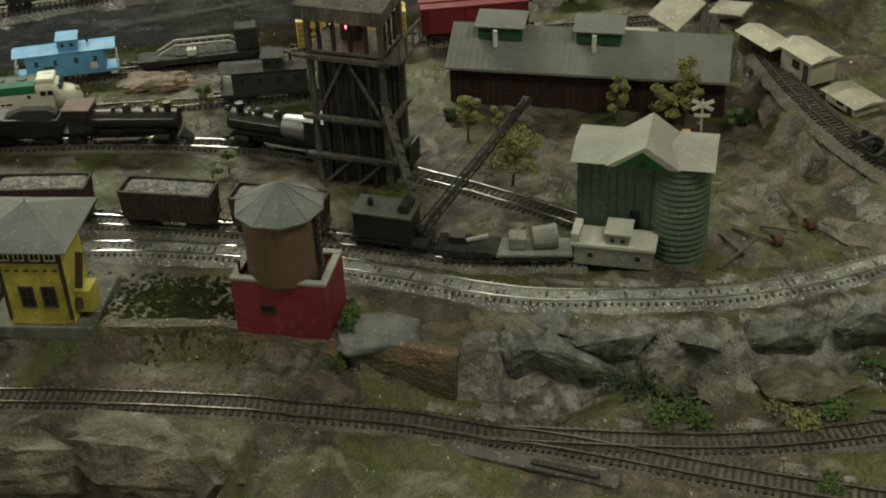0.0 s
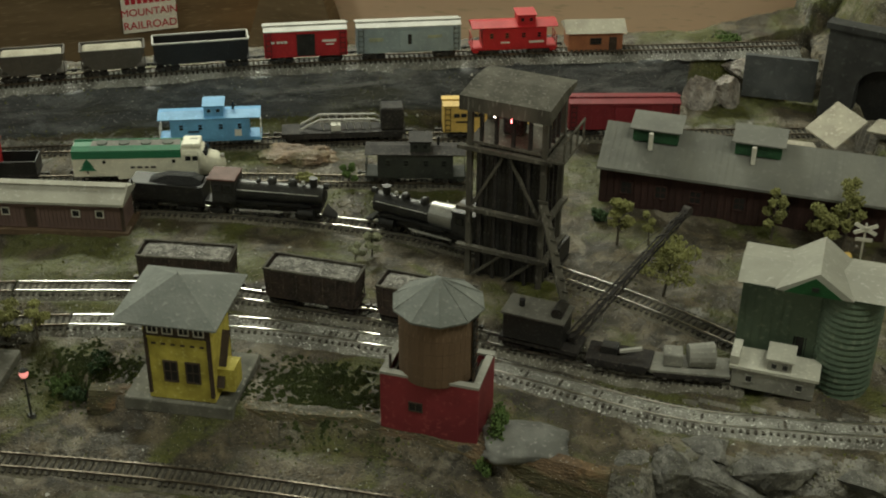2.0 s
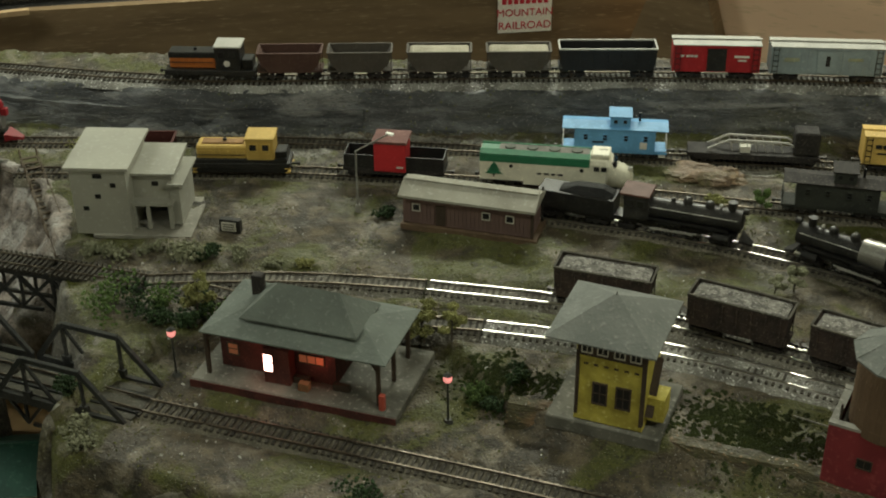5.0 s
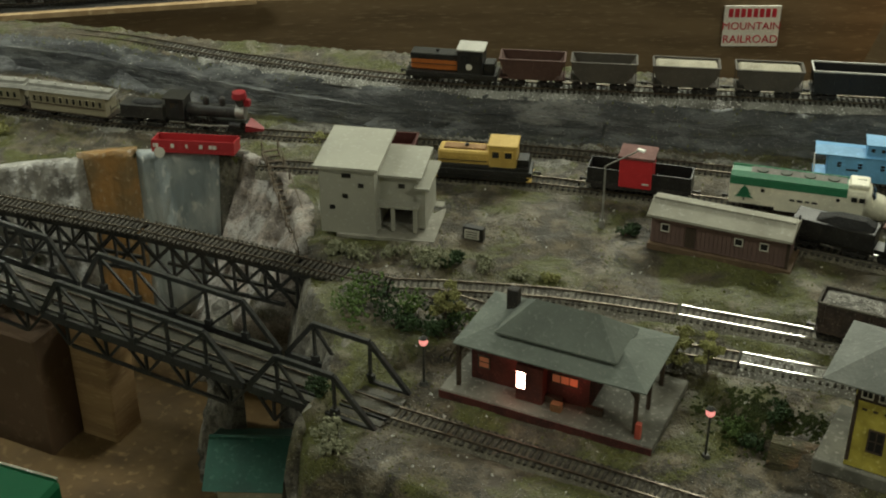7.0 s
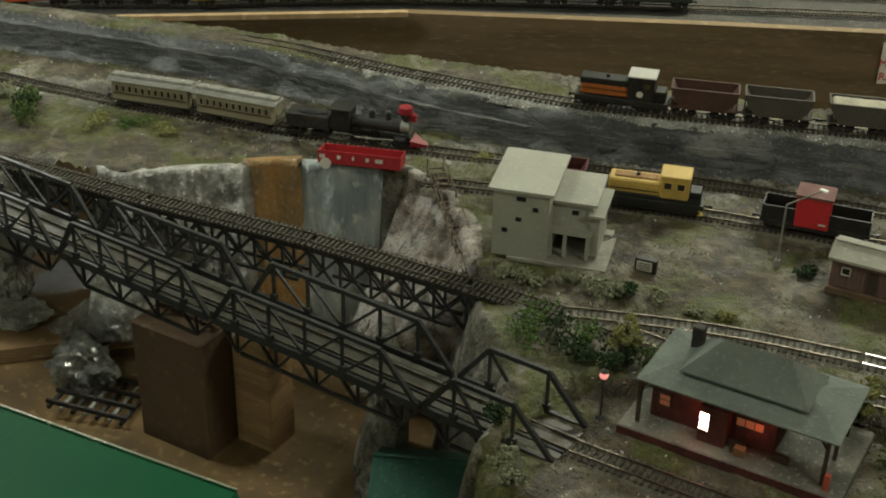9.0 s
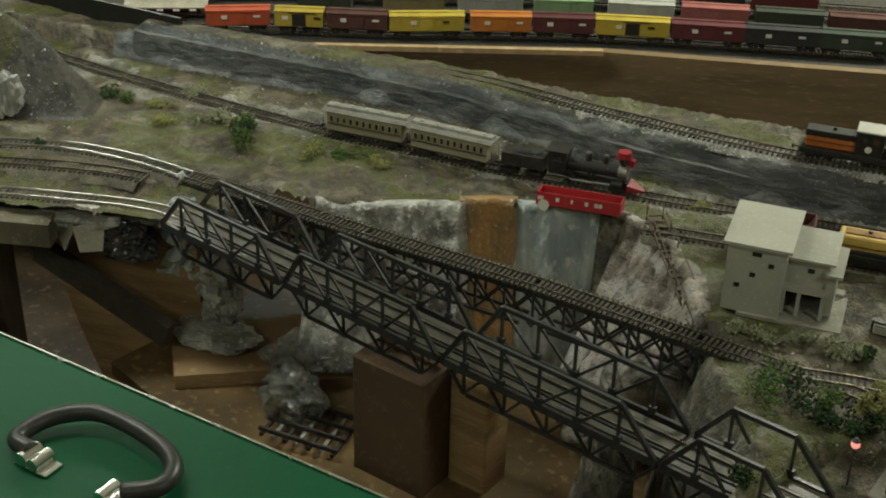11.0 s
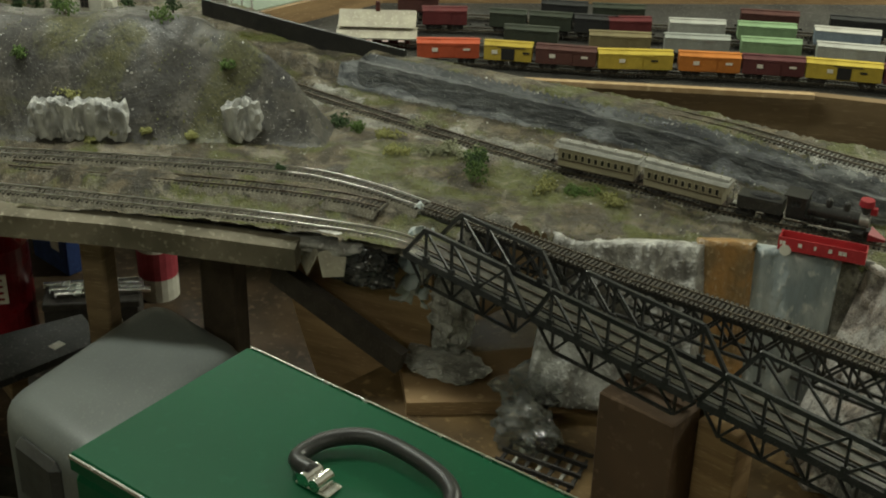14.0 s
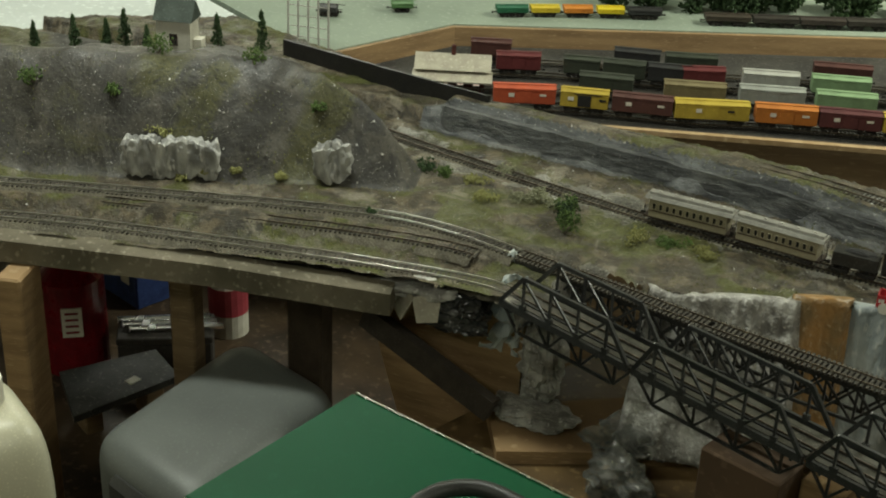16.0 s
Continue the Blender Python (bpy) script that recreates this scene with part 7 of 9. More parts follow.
    part("tender_frame", box(new_bm(), -0.105, 0, 0.011, 0.090, 0.026, 0.004), BLACK, root)
    trucks(root, (-0.132, -0.080), 0.009, 0.0048, BLACK)
    return root


RUSTCAB = mat("rusty_cab_roof", (0.14, 0.065, 0.05), (0.10, 0.05, 0.04), (0.2, 0.1, 0.08), rough=0.6)
SILVER = mat("graphite_smokebox", (0.36, 0.355, 0.33), (0.27, 0.265, 0.245), rough=0.35, metal=0.7, fine=300, bump=0.05)
DIRTYBLACK = mat("dusty_engine_black", (0.022, 0.022, 0.021), (0.034, 0.033, 0.03), (0.075, 0.072, 0.066), rough=0.38, scale=50, fine=350, bump=0.15)
steam_engine(on_line(ENGINE, -0.352, 0.0), "black steam locomotive with rust red cab roof and tender", DIRTYBLACK, DIRTYBLACK, rust_cab=RUSTCAB)
steam_engine(on_line(ENGINE, -0.142, 0.0, True), "black steam locomotive with long boiler facing its twin", DIRTYBLACK, DIRTYBLACK, jacket=True)
# the old-time passenger train
TAN = body_paint("coach_tan", (0.28, 0.25, 0.17), 0.7)
COACHROOF = mat("coach_roof_grey", (0.22, 0.215, 0.19), (0.17, 0.165, 0.145), fine=260)


def coach(m):
    root = thing("passenger_coach", "tan old-time passenger coach with grey clerestory roof", "passenger car", m, "tan passenger coaches")
    L, W, z0, H = 0.124, 0.028, 0.010, 0.026
    part("body", box(new_bm(), 0, 0, z0 + H / 2, L - 0.014, W, H), TAN, root)
    part("floor", box(new_bm(), 0, 0, z0 - 0.001, L, W * 0.95, 0.0026), DKBROWN, root)
    bm = new_bm()
    loft(bm, [[(x, -W / 2 - 0.0015, z0 + H), (x, -W / 2 + 0.003, z0 + H + 0.003), (x, W / 2 - 0.003, z0 + H + 0.003), (x, W / 2 + 0.0015, z0 + H)] for x in (-L / 2, L / 2)])
    part("roof", bm, COACHROOF, root)
    bm = new_bm()
    loft(bm, [[(x, -0.0065, z0 + H + 0.0025), (x, -0.0055, z0 + H + 0.0065), (x, 0.0055, z0 + H + 0.0065), (x, 0.0065, z0 + H + 0.0025)] for x in (-L / 2 + 0.003, L / 2 - 0.003)])
    cl = part("clerestory", bm, COACHROOF, root)
    for i in range(5):
        part("vent", box(new_bm(), -0.045 + i * 0.0225, 0, z0 + H + 0.007, 0.004, 0.003, 0.002), ROOFGREY, cl)
    for s in (-1, 1):
        for i in range(11):
            window(root, -0.0475 + i * 0.0095, s * W / 2, z0 + H * 0.62, 0.0046, 0.0085, sign=s, rows=1, cols=1, frame_mat=TAN)
        part("belt", box(new_bm(), 0, s * (W / 2 + 0.0003), z0 + H * 0.36, L - 0.016, 0.0007, 0.0012), DKBROWN, root)
        bm = new_bm()
        for y in (-0.012, 0.012):
            box(bm, s * (L / 2 - 0.0008), y, z0 + 0.008, 0.0008, 0.0008, 0.016)
        box(bm, s * (L / 2 - 0.0008), 0, z0 + 0.010, 0.0008, 0.024, 0.0008)
        part("railing", bm, BLACK, root)
    trucks(root, (-L / 2 + 0.024, L / 2 - 0.024), 0.008, 0.0045)
    couplers(root, L / 2 - 0.002)


coach(on_line(MIDDLE, -1.512, zm))
coach(on_line(MIDDLE, -1.396, zm))


def american(m):
    root = thing("old_locomotive", "black old-time steam locomotive with red funnel stack", "locomotive", m, "steam locomotives")
    red = body_paint("stack_red", (0.27, 0.018, 0.026), 0.45)
    part("frame", box(new_bm(), 0.02, 0, 0.0115, 0.105, 0.014, 0.004), BLACK, root)
    boiler(root, -0.006, 0.058, 0.0088, 0.0255, DIRTYBLACK)
    part("smokebox", rod(new_bm(), (0.058, 0, 0.0255), (0.070, 0, 0.0255), 0.0092, None, 22), SILVER, root, "bright silver smokebox")
    st = part("stack", rod(new_bm(), (0.063, 0, 0.033), (0.063, 0, 0.046), 0.0035, 0.0085, 18), DIRTYBLACK, root)
    part("stack_cap", rod(new_bm(), (0.063, 0, 0.046), (0.063, 0, 0.0535), 0.0100, 0.0085, 18), red, st, "red funnel stack cap")
    for x in (0.018, 0.040):
        part("dome", ball(rod(new_bm(), (x, 0, 0.032), (x, 0, 0.041), 0.0042, None, 14), x, 0, 0.041, 0.0042), DIRTYBLACK, root)
    part("headlight", box(new_bm(), 0.073, 0, 0.0395, 0.008, 0.008, 0.009, bevel=0.0006), red, root, "red box headlight")
    c = part("cab", box(new_bm(), -0.020, 0, 0.029, 0.024, 0.027, 0.026), BLACK, root)
    part("cab_roof", box(new_bm(), -0.021, 0, 0.043, 0.030, 0.030, 0.002), BLACK, c)
    for s in (-1, 1):
        window(c, -0.020, s * 0.0135, 0.034, 0.012, 0.009, sign=s, rows=1, cols=2, frame_mat=BLACK)
        part("cylinder", rod(new_bm(), (0.052, s * 0.011, 0.0115), (0.066, s * 0.011, 0.0115), 0.0045, None, 14), BLACK, root)
    drivers(root, (0.0, 0.024), 0.0105, 10)
    trucks(root, (0.060,), 0.008, 0.0045, BLACK)
    bm = new_bm()
    loft(bm, [[(0.072, -0.013, 0.013), (0.072, 0.013, 0.013), (0.072, 0.013, 0.004), (0.072, -0.013, 0.004)], [(0.092, -0.003, 0.005), (0.092, 0.003, 0.005), (0.092, 0.003, 0.002), (0.092, -0.003, 0.002)]])
    part("pilot", bm, red, root, "red cowcatcher")
    t = part("tender", box(new_bm(), -0.066, 0, 0.021, 0.058, 0.026, 0.018, bevel=0.0006), DIRTYBLACK, root)
    part("coal", ball(new_bm(), -0.062, 0, 0.029, 0.010, 2.2, 1.05, 0.55, 12), mat("tender_coal", (0.02, 0.02, 0.02), fine=500, bump=1.0), t)
    trucks(root, (-0.084, -0.050), 0.0075, 0.0045, BLACK)


american(on_line(MIDDLE, -1.242, zm))


# ---------------------------------------------------------------- crane and wreck cars beside the main line
def crane():
    root = thing("wreck_crane", "black railway crane with long raised lattice boom", "crane", on_line(SIDING, 0.022, 0.0))
    part("deck", box(new_bm(), 0, 0, 0.012, 0.080, 0.031, 0.004), WEATHERBLACK, root)
    part("cab", box(new_bm(), -0.006, 0, 0.029, 0.060, 0.033, 0.028, bevel=0.001), BLACK, root)
    part("cab_roof", box(new_bm(), -0.006, 0, 0.0438, 0.064, 0.036, 0.002), mat("dusty_crane_roof", (0.10, 0.095, 0.08), fine=260), root)
    part("stack", rod(new_bm(), (-0.022, 0, 0.045), (-0.022, 0, 0.052), 0.003), BLACK, root)
    part("winch", rod(new_bm(), (0.016, -0.010, 0.049), (0.016, 0.010, 0.049), 0.006, None, 14), STEELDARK, root)
    foot, tip = Vector((0.030, -0.004, 0.022)), Vector((0.098, 0.165, 0.090))
    d = (tip - foot).normalized()
    side = d.cross(UP).normalized()
    up = side.cross(d)
    boom = part("boom", beam(new_bm(), foot, tip, 0.004, 0.002), WEATHERBLACK, root, "long dark lattice boom")
    for a in (-1, 1):
        for b in (-1, 1):
            o = side * 0.0042 * a + up * 0.0042 * b
            part("boom_chord", beam(new_bm(), foot + o, tip + o * 0.6, 0.0014, 0.0014), WEATHERBLACK, boom)
    n = 16
    L = (tip - foot).length
    for i in range(n):
        p, q = foot + d * L * i / n, foot + d * L * (i + 1) / n
        s = 1 if i % 2 else -1
        part("lacing", beam(new_bm(), p + side * 0.004 * s + up * 0.004, q - side * 0.004 * s + up * 0.004, 0.001, 0.001), WEATHERBLACK, boom)
        part("lacing", beam(new_bm(), p + side * 0.004 + up * 0.004 * s, q + side * 0.004 - up * 0.004 * s, 0.001, 0.001), WEATHERBLACK, boom)
    part("pulley", rod(new_bm(), tip - side * 0.004, tip + side * 0.004, 0.005, None, 12), WEATHERBLACK, root)
    part("cable", rod(new_bm(), (0.016, 0, 0.052), tip + up * 0.003, 0.0004, None, 5), STEELDARK, root)
    trucks(root, (-0.024, 0.024), 0.009, 0.0048)


crane()
flatcar(on_line(SIDING, 0.098, 0.0), "dark flat car with steel scrap", 0.062, (("scrap", box(new_bm(), -0.01, 0.002, 0.018, 0.016, 0.012, 0.008), BLACK, ""), ("hook", beam(new_bm(), (0.0, -0.004, 0.020), (0.02, 0.004, 0.022), 0.003, 0.003), ROOFGREY, "pale steel hook")))
GREYLOAD = mat("grey_primer", (0.24, 0.235, 0.205), (0.17, 0.165, 0.145), fine=260)
bm = rod(new_bm(), (-0.002, 0, 0.024), (0.022, 0.004, 0.024), 0.011, 0.013, 16)
flatcar(on_line(SIDING, 0.167, -0.003), "pale grey flat car with round tank load", 0.075, (("tank_load", bm, GREYLOAD, "grey round tank load"), ("box_load", box(new_bm(), -0.016, 0, 0.022, 0.018, 0.018, 0.013, bevel=0.001), GREYLOAD, "")), GREYLOAD)


def work_caboose():
    root = thing("stripped_caboose", "pale grey stripped caboose shell lying beside the mill", "caboose", pose(0.243, 1.170, -0.001, 0, 0, -1))
    part("body", box(new_bm(), 0, 0, 0.012, 0.076, 0.030, 0.022, bevel=0.0006), GREYLOAD, root)
    pale = mat("pale_roof_primer", (0.40, 0.39, 0.33), (0.34, 0.33, 0.28), fine=260)
    part("roof", box(new_bm(), 0.0, 0, 0.0245, 0.082, 0.035, 0.003), pale, root)
    c = part("cupola", box(new_bm(), 0.004, 0, 0.031, 0.022, 0.026, 0.012), GREYLOAD, root)
    part("cupola_roof", box(new_bm(), 0.004, 0, 0.038, 0.026, 0.030, 0.002), pale, c)
    for x in (-0.001, 0.009):
        window(c, x, -0.013, 0.031, 0.005, 0.006, rows=1, cols=1, frame_mat=GREYLOAD)
    for x in (-0.022, 0.024):
        window(root, x, -0.015, 0.013, 0.006, 0.007, rows=1, cols=1, frame_mat=GREYLOAD)
    part("end_box", box(new_bm(), -0.037, 0, 0.030, 0.008, 0.03, 0.010), pale, root)


work_caboose()

# ---------------------------------------------------------------- stored trains on the far table
FARCOLS = [("orange red", (0.62, 0.10, 0.03)), ("yellow", (0.58, 0.42, 0.04)), ("brown", (0.10, 0.03, 0.022)), ("bright yellow", (0.64, 0.47, 0.05)), ("orange", (0.62, 0.20, 0.02)), ("maroon", (0.11, 0.018, 0.02)),
           ("yellow", (0.60, 0.44, 0.04)), ("dark red", (0.13, 0.015, 0.02)), ("black", (0.02, 0.02, 0.022)), ("dark green", (0.03, 0.05, 0.03))]
FARPAINT = {c: body_paint("stored_" + n.replace(" ", "_"), tuple(0.68 * v + 0.012 for v in c), 0.7) for n, c in FARCOLS}
ROW1 = [(-2.24, 1.10), (-2.187, 1.160), (-2.116, 1.255), (-1.946, 1.425), (-1.873, 1.515), (-1.70, 1.70), (-1.4, 1.96), (-1.05, 2.24), (-0.7, 2.50)]


def shifted(line, d):
    p = np.array(line)
    t = np.gradient(p, axis=0)
    t /= np.hypot(*t.T)[:, None]
    return [tuple(q) for q in p + np.c_[-t[:, 1], t[:, 0]] * d]


track("track_stored", ROW1, -0.079, None, RUSTRAIL, "straight storage track on the dark far table", bed=0)
for k, d in enumerate((0.095, 0.185, 0.262)):
    track("track_stored", shifted(ROW1, d), -0.079, None, RUSTRAIL, "straight storage track on the dark far table", bed=0)
run = curve_through(ROW1, 0.002)


def far_pose(s, d):
    i = min(max(int(s / 0.002), 6), len(run) - 7)
    t = run[i + 5] - run[i - 5]
    t = t / np.hypot(*t)
    p = run[i] + np.array((-t[1], t[0])) * d
    return pose(p[0], p[1], -0.079, 0, 0, math.degrees(math.atan2(t[1], t[0])))




def far_at(x, d):
    """A place on a storage track by its x on the front one, d behind it."""
    return far_pose(0.002 * int(np.argmin(np.abs(run[:, 0] - x))), d)


for (n, c), x, L in zip(FARCOLS, (-2.150, -2.078, -2.004, -1.920, -1.836, -1.760, -1.672, -1.572, -1.475, -1.375), (0.112, 0.086, 0.108, 0.132, 0.108, 0.108, 0.130, 0.13, 0.13, 0.13)):
    marks = ((-0.030, 0.016, (0.012,), 0.007, WHITELET), (0.026, 0.017, (0.014,), 0.004, WHITELET if c[1] < 0.3 else BLACKLET))
    boxcar(far_at(x, 0), f"{n} boxcar stored on the far table", L, FARPAINT[c], None, BLKH if n == "yellow" else None, marks, 0.027, group="stored cars on the far table", detail=False)
BACKCOLS = [("dark red", (0.16, 0.02, 0.022)), ("grimy green", (0.04, 0.05, 0.03)), ("tan", (0.26, 0.21, 0.10)), ("pale grey", (0.42, 0.44, 0.40)), ("pale green", (0.30, 0.46, 0.24)), ("white", (0.55, 0.55, 0.5)), ("brown", (0.10, 0.03, 0.022)),
            ("black", (0.022, 0.022, 0.022)), ("faded pink", (0.42, 0.13, 0.11)), ("pale blue", (0.34, 0.42, 0.50))]
BACKPAINT = {c: body_paint("back_row_" + n.replace(" ", "_"), tuple(0.66 * v + 0.008 for v in c), 0.7) for n, c in BACKCOLS}
for d, cars in ((0.095, ((1, -2.055, 0.100), (2, -1.935, 0.112), (3, -1.845, 0.118), (4, -1.757, 0.108), (5, -1.66, 0.12), (8, -1.56, 0.12), (1, -1.46, 0.12), (6, -1.36, 0.12))),
                (0.185, ((0, -2.152, 0.085), (1, -2.090, 0.070), (1, -2.035, 0.080), (7, -1.972, 0.080), (0, -1.910, 0.080), (5, -1.840, 0.105), (4, -1.757, 0.108), (9, -1.66, 0.12), (7, -1.56, 0.12), (0, -1.46, 0.12))),
                (0.262, ((6, -2.19, 0.08), (7, -2.02, 0.09), (1, -1.93, 0.10), (6, -1.75, 0.11), (7, -1.64, 0.11)))):
    for i, x, L in cars:
        n, c = BACKCOLS[i]
        boxcar(far_at(x, d), f"{n} boxcar stored on a rear track", L, BACKPAINT[c], ROOFGREY if n == "pale blue" else None, None, (), 0.027, group="stored cars on the far table", detail=False)
far_st = thing("far_station", "brown wooden station with pale roof on the far table", "railway station", pose(-2.320, 1.175, -0.088, 0, 0, 52))
part("wall", box(new_bm(), 0, 0, 0.022, 0.12, 0.05, 0.044), DARKRED, far_st)
part("roof", gable(new_bm(), 0.12, 0.05, 0.044, 0.066, 0.012), TANROOF, far_st)
part("awning", box(new_bm(), 0.0, -0.04, 0.034, 0.15, 0.04, 0.003, Matrix.Rotation(0.25, 3, "X")), TANROOF, far_st)
part("chimney", box(new_bm(), 0, 0, 0.072, 0.008, 0.008, 0.02), DARKRED, far_st)
for x in (-0.045, -0.015, 0.015, 0.045):
    window(far_st, x, -0.025, 0.02, 0.012, 0.016, frame_mat=WHITE, pane_mat=glow("far_lit_pane", (0.9, 0.75, 0.6), 0.5))


# ---------------------------------------------------------------- lamps, signs, fences
POLE = mat("dark_pole_metal", (0.05, 0.05, 0.045), rough=0.5, metal=0.4)
GLOBE = glow("pink_lamp_globe", (1.0, 0.34, 0.30), 0.8)
for x, y in ((-0.411, 0.934), (-0.676, 0.868)):
    root = thing("platform_lamp", "dark platform lamp post with small pink glowing globe", "street lamp", pose(x, y, -0.024), "platform lamps")
    part("base", rod(new_bm(), (0, 0, 0), (0, 0, 0.005), 0.006, 0.003, 14), POLE, root)
    part("pole", rod(new_bm(), (0, 0, 0.004), (0, 0, 0.047), 0.0012, 0.0009), POLE, root)
    part("globe", ball(new_bm(), 0, 0, 0.051, 0.0042, 1, 1, 1.1, 14), GLOBE, root)
    part("cap", rod(new_bm(), (0, 0, 0.0545), (0, 0, 0.0575), 0.0045, 0.001, 12), POLE, root)
root = thing("yard_lamp", "grey gooseneck yard lamp with small lit head", "street lamp", pose(-0.686, 1.203, -0.006))
part("pole", rod(new_bm(), (0, 0, 0), (0, 0, 0.078), 0.0014, 0.0011), GREYLOAD, root)
part("arm", rod(new_bm(), (0, 0, 0.078), (0.020, 0.036, 0.088), 0.0009), GREYLOAD, root)
part("head", box(new_bm(), 0.022, 0.038, 0.0885, 0.009, 0.004, 0.002), glow("cold_lamp_head", (0.75, 0.75, 0.65), 0.15), root)
part("base", rod(new_bm(), (0, 0, 0), (0, 0, 0.01), 0.004, 0.003, 10), GREYLOAD, root)

root = thing("crossing_sign", "white railroad crossing crossbuck sign on pole", "sign", pose(0.311, 1.428, -0.004, 0, 0, 5))
part("pole", rod(new_bm(), (0, 0, 0), (0, 0, 0.052), 0.0012), WHITE, root)
for a in (0.45, -0.45):
    part("cross_board", box(new_bm(), 0, -0.0018, 0.046, 0.026, 0.0012, 0.0042, Matrix.Rotation(a, 3, "Y")), WHITE, root)
part("track_board", box(new_bm(), 0, -0.0018, 0.033, 0.018, 0.0012, 0.004), WHITE, root)

root = thing("notice_board", "small black framed board with white notice", "sign", pose(-0.784, 1.094, -0.006, 0, 0, 18))
part("board", box(new_bm(), 0, 0, 0.009, 0.024, 0.008, 0.017, bevel=0.0006), BLACK, root)
panel = part("notice", box(new_bm(), -0.001, -0.0046, 0.0095, 0.017, 0.0008, 0.011), WHITE, root)
for i in range(3):
    part("writing", box(new_bm(), -0.001, -0.0051, 0.0125 - i * 0.003, 0.013, 0.0004, 0.0009), BLACKLET, panel)


def letters(text, size, material, parent, m):
    data = bpy.data.curves.new("lettering", "FONT")
    data.body, data.size, data.align_x, data.align_y, data.extrude = text, size, "CENTER", "CENTER", 0.0006
    tmp = bpy.data.objects.new("lettering", data)
    me = bpy.data.meshes.new_from_object(tmp)
    bpy.data.objects.remove(tmp)
    me.materials.clear()
    me.materials.append(material)
    ob = new("lettering", me)
    ob.parent, ob.matrix_basis = parent, m
    return ob


SIGNWHITE = mat("white_sign_card", (0.78, 0.76, 0.68), (0.72, 0.7, 0.62), rough=0.5, jitter=0, bump=0.05)
root = thing("railroad_sign", "white card sign with red block lettering on board", "sign", pose(-0.975, 2.188, -0.138, 90, 0, 37.4))
part("card", box(new_bm(), 0, 0, 0, 0.100, 0.076, 0.002), SIGNWHITE, root)
bm = new_bm()
for i in range(8):
    box(bm, -0.0385 + i * 0.011, 0.025, 0.0013, 0.008, 0.016, 0.0006)
part("word_bar", bm, REDLET, root, "row of red bars")
letters("MOUNTAIN", 0.0195, REDLET, root, pose(0, 0.0, 0.0014))
letters("RAILROAD", 0.0205, REDLET, root, pose(0, -0.025, 0.0014))

# red gondola shell on the gorge rim
root = thing("red_gondola_shell", "faded red gondola car shell on the gorge rim", "freight car", pose(-1.180, 1.052, 0.003, -8, 0, 31))
GRED = body_paint("gondola_red", (0.36, 0.025, 0.03), 0.5)
for sy in (-1, 1):
    part("side_wall", box(new_bm(), 0, sy * 0.014, 0.0085, 0.104, 0.0014, 0.016), GRED, root)
    part("end_wall", box(new_bm(), sy * 0.0513, 0, 0.0083, 0.0014, 0.0265, 0.0155), GRED, root)
part("floor", box(new_bm(), 0, 0, 0.002, 0.101, 0.026, 0.002), GRED, root)
bars(root, -0.050, 0.0095, (0.003, 0.004, -0.015, 0.005, -0.014, 0.003, -0.014, 0.005, -0.007, 0.005, 0.005), 0.0048, -0.0150, WHITELET)
part("white_patch", rod(new_bm(), (-0.042, -0.0148, 0.0005), (-0.042, -0.0156, 0.0005), 0.007, None, 20), WHITE, root, "white semicircular patch")

# stair and fence down to the gorge
STAIRWOOD = mat("brown_stair_wood", (0.10, 0.075, 0.05), fine=260)
root = thing("hill_stairs", "brown wooden hillside stairs with posts and rails", "stairs", Matrix())
a, b = Vector((-1.105, 1.105, 0.004)), Vector((-0.935, 0.985, -0.030))
n = 18
for i in range(n + 1):
    p = a.lerp(b, i / n)
    part("tread", box(new_bm(), p.x, p.y, p.z, 0.004, 0.020, 0.0015, Matrix.Rotation(-0.61, 3, "Z")), STAIRWOOD, root)
off = Vector((0.0057, 0.0082, 0))
for s_ in (-1, 1):
    part("stringer", beam(new_bm(), a + off * s_, b + off * s_, 0.0014, 0.003), STAIRWOOD, root)
    part("hand_rail", beam(new_bm(), a + off * s_ + UP * 0.014, b + off * s_ + UP * 0.014, 0.001, 0.001), STAIRWOOD, root)
    for i in range(0, n + 1, 3):
        p = a.lerp(b, i / n) + off * s_
        part("post", beam(new_bm(), p - UP * 0.008, p + UP * 0.014, 0.0012, 0.0012), STAIRWOOD, root)

# dusty plank lying beside the front switch
root = thing("dusty_plank", "dusty grey brown plank beside the front switch", "plank", pose(0.202, 0.916, -0.050, 0, 0, -8))
plankm = mat("dusty_plank_wood", (0.10, 0.09, 0.072), (0.05, 0.046, 0.038), (0.2, 0.19, 0.16), rough=0.9, scale=30, fine=260)
part("board", box(new_bm(), 0, 0, 0.002, 0.155, 0.016, 0.006, bevel=0.001), plankm, root)
part("cleat", box(new_bm(), 0.03, 0.0, 0.006, 0.06, 0.007, 0.003, bevel=0.0006), WEATHERBLACK, root)

